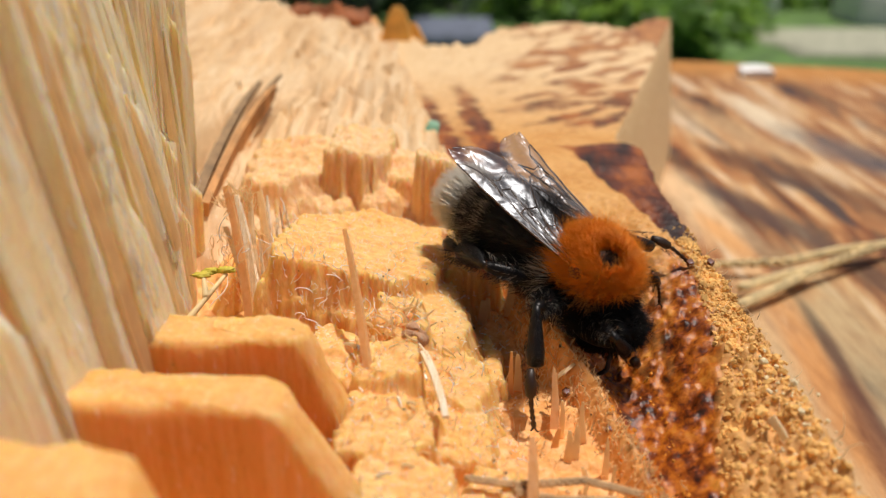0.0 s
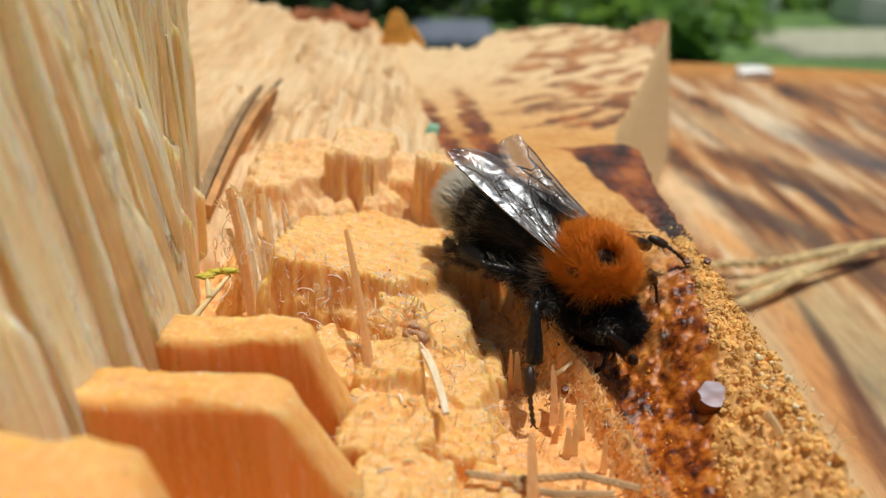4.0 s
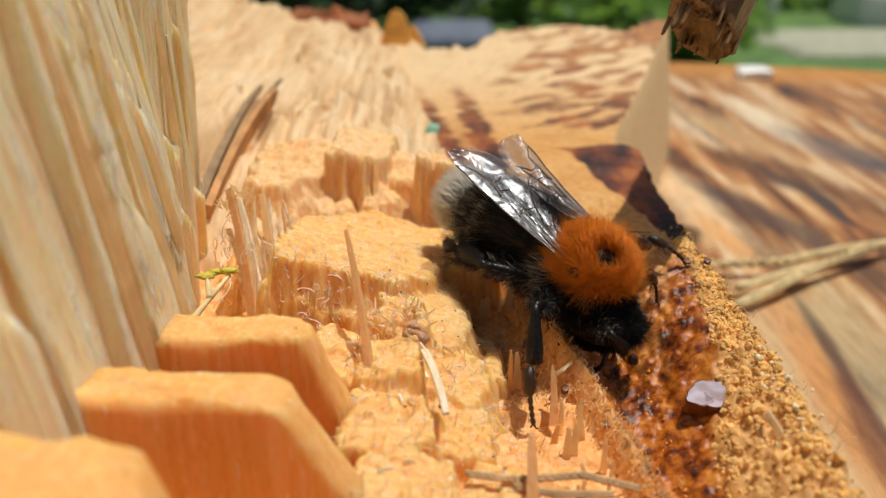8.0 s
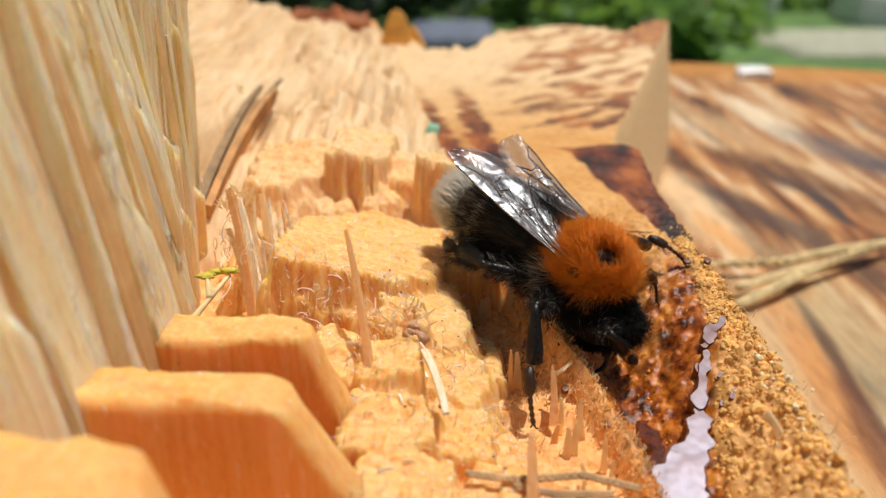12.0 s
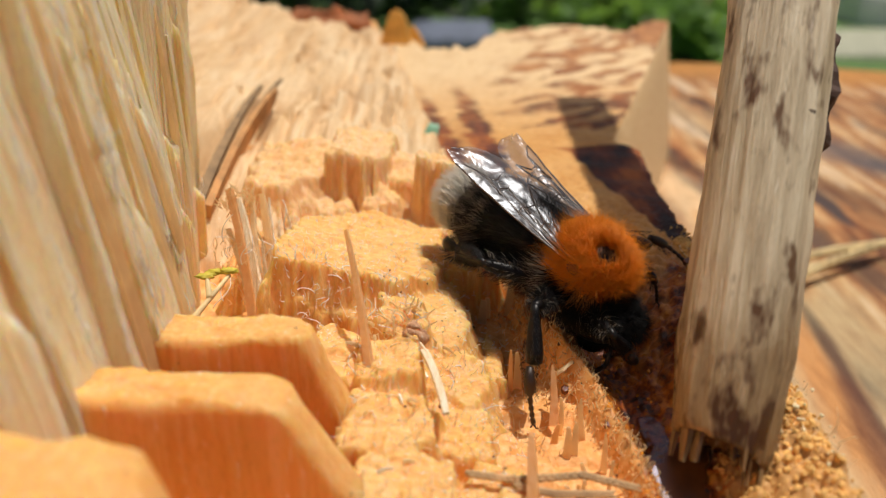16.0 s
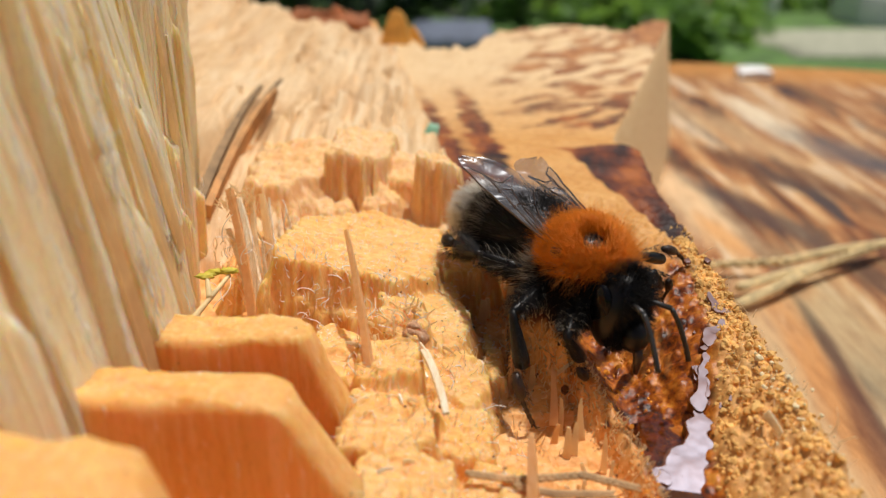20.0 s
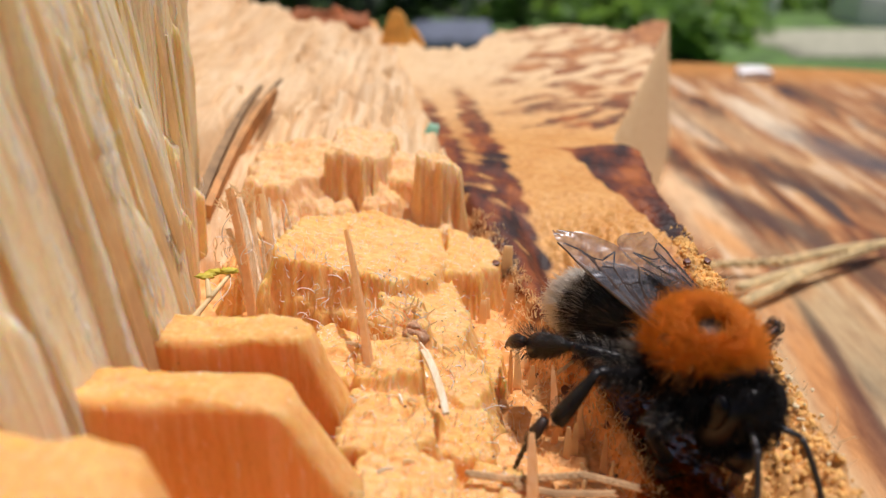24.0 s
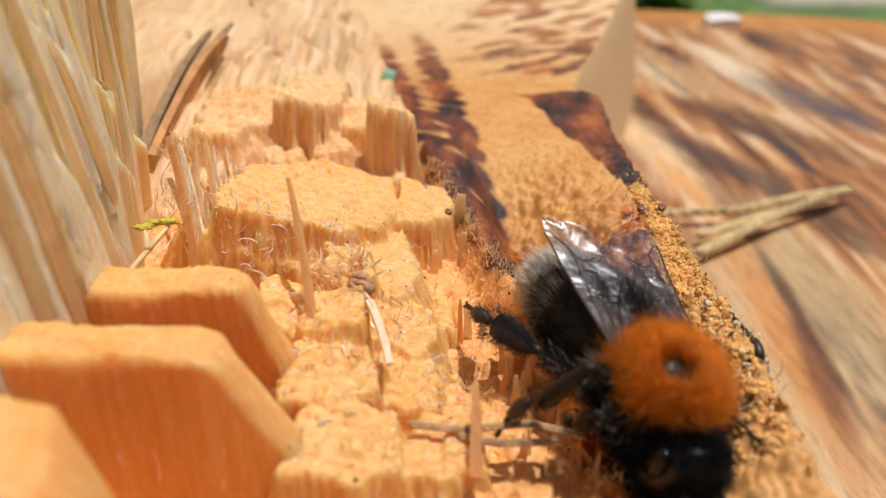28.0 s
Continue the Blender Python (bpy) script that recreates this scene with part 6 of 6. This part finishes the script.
LEGSHELL = plain_material("leg_black", (0.009, 0.008, 0.008), 0.36, 0.4, 1400.0)
LEGSHELL.node_tree.nodes["Principled BSDF"].inputs["Specular IOR Level"].default_value = 0.28
FOOTBROWN = plain_material("foot_brown", (0.035, 0.018, 0.01), 0.42)


def build_leg(key):
    hip, a, b, r = LEGS[key]
    rnd = random.Random(sum(ord(q) for q in key))
    hind = key[1] == "3"
    bm = bmesh.new()
    tube(bm, [(-0.2, 0, 0), (0.3, 0, 0), (a * 0.4, 0, 0), (a * 0.75, 0, 0), (a * 0.95, 0, 0), (a + 0.08, 0, 0)], [r * 0.8, r * 1.1, r * 1.25, r * 1.0, r * 0.72, r * 0.4], 12)
    thigh = part("leg", bm, LEGSHELL, bee, "hairy black leg")
    fluff = 1.0 if key[0] == "R" else 0.6
    bm, pale = bmesh.new(), bmesh.new()
    for k in range(1100):
        q, t = rnd.uniform(0, 6.3), rnd.uniform(0.0, 0.95) ** 1.3
        long = rnd.uniform(0.45, 1.2) * (1.25 - 0.75 * t) * fluff
        hair(pale if k % 7 == 0 else bm, (a * t, math.cos(q) * r, math.sin(q) * r), (0.55, math.cos(q), math.sin(q)), long, 0.014, (0.35, 0, -0.1))
    part("leg_hair", bm, BLACK_FUR, thigh, "long black hair on the thigh")
    part("pale_leg_hair", pale, GREY_HAIR, thigh, "greyish hair tips on the thigh")
    bm = bmesh.new()
    sh = b * (0.56 if hind else 0.50)
    wide = 1.7 if hind else 1.2
    kink = 0.65 * MM
    # the shin swells towards its end and is pressed flat, widest on the hind leg
    tube(bm, [(-0.12, 0, 0), (sh * 0.12, 0, 0), (sh * 0.4, 0, 0), (sh * 0.75, 0, 0), (sh * 0.95, 0, 0), (sh, 0, 0)], [r * 0.5, r * 0.62, r * wide * 0.78, r * wide, r * wide * 0.95, r * 0.45], 12)
    for v in bm.verts:
        v.co.z = v.co.z * 0.8 + kink * max(0.0, v.co.x) / sh
    for _ in range(700 if hind else 420):
        q, t = rnd.uniform(0, 6.3), rnd.uniform(0.08, 1.0)
        rr = r * (0.55 + (wide - 0.55) * t)
        hair(bm, (sh * t, math.cos(q) * rr * 0.92, math.sin(q) * rr * 0.66 + 0.65 * t), (0.7, math.cos(q), math.sin(q)), rnd.uniform(0.2, 0.42) * (2.4 if hind else 0.6), 0.012, (0.3, 0, 0))
    shin = part("shin", bm, LEGSHELL, thigh, "bristly black shin")
    bm = bmesh.new()
    x, pts, rr = sh - 0.05, [], []
    for k, ln in enumerate((0.50, 0.14, 0.12, 0.11, 0.13)):
        step = (b - sh + 0.05) * ln
        pts += [(q, 0, 0.65 * (b - q) / (b - sh) + 0.2 * math.sin(math.pi * (q - sh) / (b - sh))) for q in (x, x + step * 0.5, x + step * 0.86)]
        w = r * ((1.0 if hind else 0.8) if k == 0 else 0.36)
        rr += [w * 0.6, w, w * 0.9]
        x += step
    tube(bm, pts, rr, 8)
    for _ in range(160):
        q, t = rnd.uniform(0, 6.3), rnd.uniform(0.0, 0.55)
        w = r * (0.9 if hind else 0.55)
        hair(bm, (sh + (b - sh) * t, math.cos(q) * w, math.sin(q) * w + 0.65 * (1 - t)), (1.0, math.cos(q), math.sin(q)), rnd.uniform(0.2, 0.4), 0.011, (0.3, 0, 0))
    for sy in (-1, 1):
        tube(bm, [(b - 0.05, 0, 0), (b + 0.2, sy * 0.16, 0), (b + 0.26, sy * 0.24, -0.2)], [0.07, 0.05, 0.02], 6)
    foot = part("foot", bm, FOOTBROWN, thigh, "thin segmented foot with claws")
    return thigh, shin, foot


leg_parts = {k: build_leg(k) for k in LEGS}

# ---- the bee's course: seconds, thorax in millimetres, roll, pitch, heading ----
BEE_ROWS = [
    (0.0, 9.09, 41.72, -20.41, -0.9, 15.0, -45.1), (10.6, 9.09, 41.72, -20.41, -0.9, 15.0, -45.1),
    (11.0, 8.69, 42.05, -20.01, -3.5, 13.4, -44.4), (11.4, 9.09, 41.72, -20.41, -0.9, 15.0, -45.1), (15.9, 9.09, 41.72, -20.41, -0.9, 15.0, -45.1),
    (16.4, 8.84, 42.20, -19.24, -7.7, 10.2, -45.0),
    (17.0, 9.02, 42.01, -19.55, -8.8, 9.9, -46.6),
    (17.5, 9.06, 42.01, -19.58, -9.1, 9.7, -45.8),
    (18.5, 9.00, 42.14, -19.83, -7.9, 9.5, -48.0),
    (19.2, 8.67, 41.78, -19.92, -10.7, 8.4, -51.7),
    (19.6, 8.52, 41.75, -20.36, -8.3, 9.2, -54.3),
    (20.0, 8.22, 39.57, -18.81, -7.7, 0.7, -60.6),
    (20.3, 8.51, 36.48, -18.49, -4.0, 0.1, -66.6),
    (20.6, 9.63, 36.84, -19.56, -5.1, 0.0, -64.9),
    (21.0, 10.77, 33.15, -19.22, -8.6, -6.2, -66.6),
    (21.5, 10.52, 33.44, -19.15, -5.7, -4.6, -69.0),
    (23.5, 12.86, 31.62, -19.21, -9.3, -10.1, -65.5),
    (24.2, 12.18, 30.93, -19.45, -7.0, -5.4, -69.2),
    (24.6, 12.19, 30.92, -16.63, -0.3, -18.4, -55.8),
    (25.0, 12.18, 30.69, -16.92, 0.4, -17.1, -56.6),
    (25.4, 11.61, 31.34, -16.67, -1.6, -18.7, -64.4),
    (25.8, 9.62, 30.29, -18.26, -2.9, -11.9, -80.6),
    (26.3, 11.42, 28.57, -19.73, -10.0, -2.3, -72.6),
    (26.7, 11.80, 28.56, -19.37, -11.1, -2.9, -73.3),
    (27.2, 11.69, 28.53, -19.79, -12.2, -1.8, -75.4),
    (28.0, 12.45, 27.40, -21.85, -12.2, 1.0, -77.0),
]
# draws the early course towards the camera so the bee fills its view
BEE_NEARER = 0.955


def bee_pose(t):
    for a, b in zip(BEE_ROWS, BEE_ROWS[1:]):
        if t <= b[0]:
            break
    u = min(1.0, max(0.0, (t - a[0]) / (b[0] - a[0])))
    u = u * u * (3 - 2 * u)
    v = [p + (q - p) * u for p, q in zip(a, b)]
    near = BEE_NEARER + (1 - BEE_NEARER) * min(1.0, max(0.0, (t - 19.6) / 1.0))
    p = at(*(near * c for c in v[1:4]))
    return pose(p.x, p.y, p.z, v[4], v[5], v[6])


# footholds in millimetres; a second time at the same place means that the foot stays
FEET = {
    "R1": [(0, 11.3, 38.6, -25.4), (19.7, 11.3, 38.6, -25.4), (20.1, 7.9, 35.6, -25.6), (20.4, 7.9, 35.6, -25.6), (20.7, 9.6, 32.0, -26.2), (21.0, 10.4, 29.8, -26.0), (22.5, 10.4, 29.8, -26.0),
           (23.5, 11.6, 29.2, -26.0), (24.3, 11.6, 29.2, -26.0), (24.6, 14.2, 29.8, -23.6), (25.1, 14.2, 29.6, -23.6), (25.4, 11.8, 30.6, -26.0), (26.0, 8.6, 30.0, -26.0), (26.3, 8.9, 28.7, -26.0), (28, 8.9, 28.7, -26.0)],
    "R2": [(0, 4.9, 33.7, -26.2), (20.4, 4.9, 33.7, -26.2), (20.8, 3.5, 28.3, -25.0), (22.3, 3.5, 28.3, -25.0), (22.8, 3.4, 28.8, -25.2), (24.2, 3.4, 28.8, -25.2), (24.6, 4.4, 28.6, -25.2), (25.1, 4.9, 29.1, -25.4),
           (25.4, 7.0, 29.6, -25.6), (25.7, 6.6, 29.6, -25.6), (26.0, 4.8, 28.5, -25.4), (26.8, 5.1, 28.4, -25.4), (28, 5.1, 28.0, -25.4)],
    "R3": [(0, 0.3, 46.5, -21.0), (20.3, 0.3, 46.5, -21.0), (20.8, 3.6, 38.2, -24.0), (28, 3.9, 37.5, -24.0)],
    "L1": [(0, 13.2, 41.6, -23.0), (19.9, 13.2, 41.6, -23.0), (20.3, 14.0, 38.0, -24.0), (20.6, 14.6, 36.6, -24.4), (21.2, 15.4, 34.0, -24.5), (22.5, 15.4, 34.0, -24.5),
           (23.2, 15.6, 29.5, -23.6), (24.4, 15.7, 28.6, -23.5), (25.0, 15.7, 28.6, -23.5), (25.4, 14.6, 28.0, -23.4), (25.9, 15.0, 28.2, -23.5), (26.4, 16.0, 25.8, -23.6), (28, 16.0, 25.4, -23.6)],
    "L2": [(0, 16.0, 45.7, -22.2), (20.4, 16.0, 45.7, -22.2), (20.8, 17.9, 37.4, -22.8), (25.5, 17.9, 37.4, -22.8), (25.8, 18.1, 34.9, -22.8), (26.3, 18.1, 34.9, -22.8), (26.7, 17.9, 33.6, -22.8), (28, 17.9, 33.6, -22.8)],
    "L3": [(0, 7.0, 52.0, -23.0), (20.4, 7.0, 52.0, -23.0), (20.9, 14.6, 41.0, -23.2), (28, 14.6, 40.0, -23.2)],
}


def foot_at(key, t):
    rows = FEET[key]
    for a, b in zip(rows, rows[1:]):
        if t <= b[0]:
            break
    u = min(1.0, max(0.0, (t - a[0]) / (b[0] - a[0])))
    u = u * u * (3 - 2 * u)
    moved = (Vector(b[1:]) - Vector(a[1:])).length
    p = Vector(a[1:]).lerp(Vector(b[1:]), u)
    p.z += min(1.6, 0.3 * moved) * 4 * u * (1 - u)
    return at(*p)


def aim(origin, target, upward):
    """A pose at origin whose x axis points to target."""
    x = (target - origin).normalized()
    y = upward.cross(x).normalized()
    z = x.cross(y)
    m = Matrix((x, y, z)).transposed().to_4x4()
    m.translation = origin
    return m


# which way each knee points from the line between hip and foot
KNEES = {"R1": (0.3, -1.0, 0.9), "L1": (0.3, 1.0, 0.6), "R2": (0.1, -1.0, 0.55), "L2": (-0.3, 1.0, 0.45), "R3": (-0.3, -1.0, 0.35), "L3": (-0.5, 1.0, 0.2)}
HEAD_ROWS = [(0, 42, 0), (10.6, 42, 0), (11, 28, -4), (11.4, 40, 0), (15.9, 40, 0), (16.4, 20, 0), (17.5, 24, 2), (18.5, 26, 0), (19.2, 10, 0), (19.6, 6, -4),
             (20, -22, 8), (20.6, -16, 10), (21, -6, 2), (21.5, -2, 0), (23.5, 2, 6), (24.2, 4, 4), (24.6, 0, 4), (25, 2, 2), (25.4, 2, 4), (25.8, -4, -4), (26.3, 8, 0), (28, 8, 0)]


def bee_motion():
    times = [0.0, 5.0, 10.5, 10.7, 10.85, 11.0, 11.2, 11.4, 13.5, 15.8, 16.0, 16.2, 16.4, 16.7, 17.0, 17.25, 17.5, 18.0, 18.5, 18.85, 19.2]
    k = 19.4
    while k < 28.01:
        times.append(round(k, 2))
        k += 0.1
    walk(bee, [(t, bee_pose(t)) for t in times])
    for key, (thigh, shin, foot) in leg_parts.items():
        hip, a, b, _ = LEGS[key]
        hip = Vector(hip)
        rows1, rows2 = [], []
        for t in times:
            target = (bee_pose(t).inverted() @ foot_at(key, t)) / MM
            way = target - hip
            dist = max(min(way.length, (a + b) * 0.985), abs(b - a) * 1.1)
            d = way.normalized()
            out = Vector(KNEES[key])
            bend = (out - d * out.dot(d)).normalized()
            along = (a * a - b * b + dist * dist) / (2 * dist)
            high = math.sqrt(max(0.0, a * a - along * along))
            knee = hip + d * along + bend * high
            end = hip + d * dist
            m1 = aim(hip * MM, knee * MM, bend)
            m2 = aim(knee * MM, end * MM, bend)
            rows1.append((t, m1))
            rows2.append((t, m1.inverted() @ m2))
        walk(thigh, rows1)
        walk(shin, rows2)
        walk(foot, rows2)
    waist = mm_local(-1.8, 0, -1.0)
    bends = [(0, -2, 0), (19.2, -2, 0), (20.0, 0, 2), (20.6, 0, 3), (21.5, -2, 3), (23.5, -3, 2), (24.6, -6, 0), (25.4, -4, 3), (25.8, 0, 8), (26.3, 0, 5), (28, 0, 5)]
    walk(abdomens[0], [(t, Matrix.Translation(waist) @ pose(0, 0, 0, 0, p, y) @ Matrix.Translation(-waist)) for t, p, y in bends])
    walk(bee_head, [(t, pose(*(HEAD_AT * MM), 0, p, y)) for t, p, y in HEAD_ROWS])
    for ant, sy in antennae:
        base = mm_local(2.45, sy * 0.45, -0.55)
        rows = []
        for i, t in enumerate((0, 10.6, 11, 11.4, 15.9, 16.4, 17.0, 17.5, 18.5, 19.2, 19.6, 20.0, 20.3, 20.6, 21, 21.5, 22.5, 23.5, 24.2, 24.6, 25, 25.4, 25.8, 26.3, 26.7, 27.2, 28)):
            swing = 0 if i in (1, 4) else 14 * math.sin(i * 2.3 + sy)
            down = 34 if t < 19 else (22 if t < 20.8 else 6)
            rows.append((t, pose(*base, 0, down + 0.5 * swing, sy * (-8 + 0.4 * swing))))
        walk(ant, rows)


# tip in millimetres and the way that the stick points upwards from it
STICK_ROWS = [
    (1.90, 19.2, 48.1, -4.0, 0.30, 0.53, 0.79), (2.00, 17.1, 41.6, -14.4, 0.31, 0.54, 0.78), (2.10, 14.2, 37.6, -21.2, 0.34, 0.54, 0.77), (2.20, 14.4, 36.4, -23.7, 0.31, 0.55, 0.78),
    (2.30, 14.1, 35.6, -25.5, 0.32, 0.55, 0.78), (2.50, 15.0, 35.0, -26.6, 0.31, 0.55, 0.78), (2.80, 13.9, 35.2, -26.2, 0.32, 0.55, 0.78), (3.00, 13.9, 35.6, -25.5, 0.31, 0.55, 0.78),
    (3.20, 13.7, 36.0, -24.5, 0.31, 0.55, 0.78), (3.30, 11.9, 38.4, -19.6, 0.33, 0.54, 0.78), (3.40, 13.9, 39.6, -17.6, 0.35, 0.53, 0.77), (3.50, 16.5, 38.0, -20.3, 0.29, 0.55, 0.78),
    (3.70, 19.9, 48.1, -4.0, 0.28, 0.53, 0.80),
    (6.80, 16.8, 47.7, -4.6, 0.37, 0.52, 0.77), (6.90, 15.3, 44.2, -10.3, 0.37, 0.52, 0.77), (7.00, 14.0, 41.4, -14.8, 0.37, 0.53, 0.76), (7.10, 13.5, 38.8, -18.9, 0.38, 0.53, 0.76),
    (7.20, 13.7, 37.4, -21.5, 0.38, 0.53, 0.76), (7.30, 13.6, 36.2, -24.1, 0.39, 0.53, 0.76), (7.50, 14.4, 36.1, -24.3, 0.39, 0.53, 0.75), (7.70, 14.7, 35.6, -25.5, 0.37, 0.53, 0.76),
    (7.80, 13.7, 37.3, -21.8, 0.38, 0.53, 0.76), (7.90, 13.7, 40.1, -16.8, 0.38, 0.53, 0.76), (8.00, 15.7, 45.4, -8.4, 0.37, 0.52, 0.77), (8.10, 17.9, 49.2, -2.2, 0.37, 0.52, 0.77),
    (9.70, 18.5, 46.4, -6.7, 0.31, 0.53, 0.79), (9.80, 17.1, 43.4, -11.5, 0.31, 0.53, 0.78), (10.00, 15.4, 39.4, -18.0, 0.30, 0.54, 0.78), (10.10, 14.2, 37.8, -20.7, 0.30, 0.55, 0.78),
    (10.30, 15.3, 37.0, -22.4, 0.30, 0.55, 0.78), (10.50, 14.7, 37.0, -22.3, 0.29, 0.55, 0.78), (10.60, 13.8, 37.2, -21.9, 0.29, 0.55, 0.78), (10.80, 15.0, 39.1, -18.5, 0.31, 0.54, 0.78),
    (10.90, 16.9, 44.8, -9.3, 0.31, 0.53, 0.79),
    (15.50, 18.7, 46.4, -6.7, 0.25, 0.54, 0.80), (15.60, 17.0, 41.4, -14.8, 0.25, 0.55, 0.80), (15.70, 15.7, 36.8, -22.9, 0.26, 0.55, 0.79), (15.80, 14.8, 34.4, -27.9, 0.25, 0.56, 0.79),
    (15.90, 12.8, 36.5, -23.5, 0.29, 0.55, 0.78), (16.00, 15.3, 33.9, -29.2, 0.20, 0.57, 0.80), (16.10, 12.9, 37.7, -20.8, 0.31, 0.54, 0.78), (16.20, 18.3, 49.2, -2.2, 0.28, 0.53, 0.80),
    (18.10, 14.0, 43.9, -10.7, 0.25, 0.54, 0.80), (18.20, 14.2, 40.2, -16.6, 0.26, 0.55, 0.79), (18.30, 13.8, 36.9, -22.6, 0.27, 0.55, 0.79),
    (18.40, 15.6, 35.5, -25.7, 0.22, 0.56, 0.80), (18.50, 16.2, 35.1, -26.5, 0.22, 0.56, 0.80), (18.60, 16.1, 35.6, -25.3, 0.23, 0.56, 0.80), (18.70, 15.1, 37.2, -21.9, 0.31, 0.55, 0.78),
    (18.80, 15.1, 43.6, -11.2, 0.29, 0.54, 0.79), (18.90, 17.9, 49.2, -2.2, 0.29, 0.53, 0.80),
]
AWAY = (150.0, 20.0, 50.0)


def stick_pose(x, y, z, ax, ay, az):
    high = min(1.0, max(0.0, (z + 23.5) / 5))
    far = 1 + 0.10 * high
    x, y, z = x * far, y * far, z * far
    if z < -25.3:
        x, y, z = (c * 25.3 / -z for c in (x, y, z))
    up = Vector((ax, ay, az)).normalized()
    side = Vector((0.2, -1, 0))
    xx = (side - up * side.dot(up)).normalized()
    yy = up.cross(xx)
    m = Matrix((xx, yy, up)).transposed().to_4x4()
    m.translation = at(x + 0.1 - 1.0 * high, y, z + 0.8 + 0.5 * high)
    return m


def stick_motion():
    rows = [(0.0, stick_pose(*AWAY, 0.3, 0.53, 0.79)), (1.7, stick_pose(*AWAY, 0.3, 0.53, 0.79))]
    for a, b in zip(STICK_ROWS, STICK_ROWS[1:] + [None]):
        rows.append((a[0], stick_pose(*a[1:])))
        if b is None or b[0] - a[0] > 1.0:
            rows.append((a[0] + 0.16, stick_pose(*AWAY, *a[4:])))
            if b:
                rows.append((b[0] - 0.2, stick_pose(*AWAY, *b[4:])))
    rows.append((28.0, stick_pose(*AWAY, 0.3, 0.53, 0.79)))
    walk(stick, rows)


def motions():
    bee_motion()
    stick_motion()
    syrup_motion()


motions()
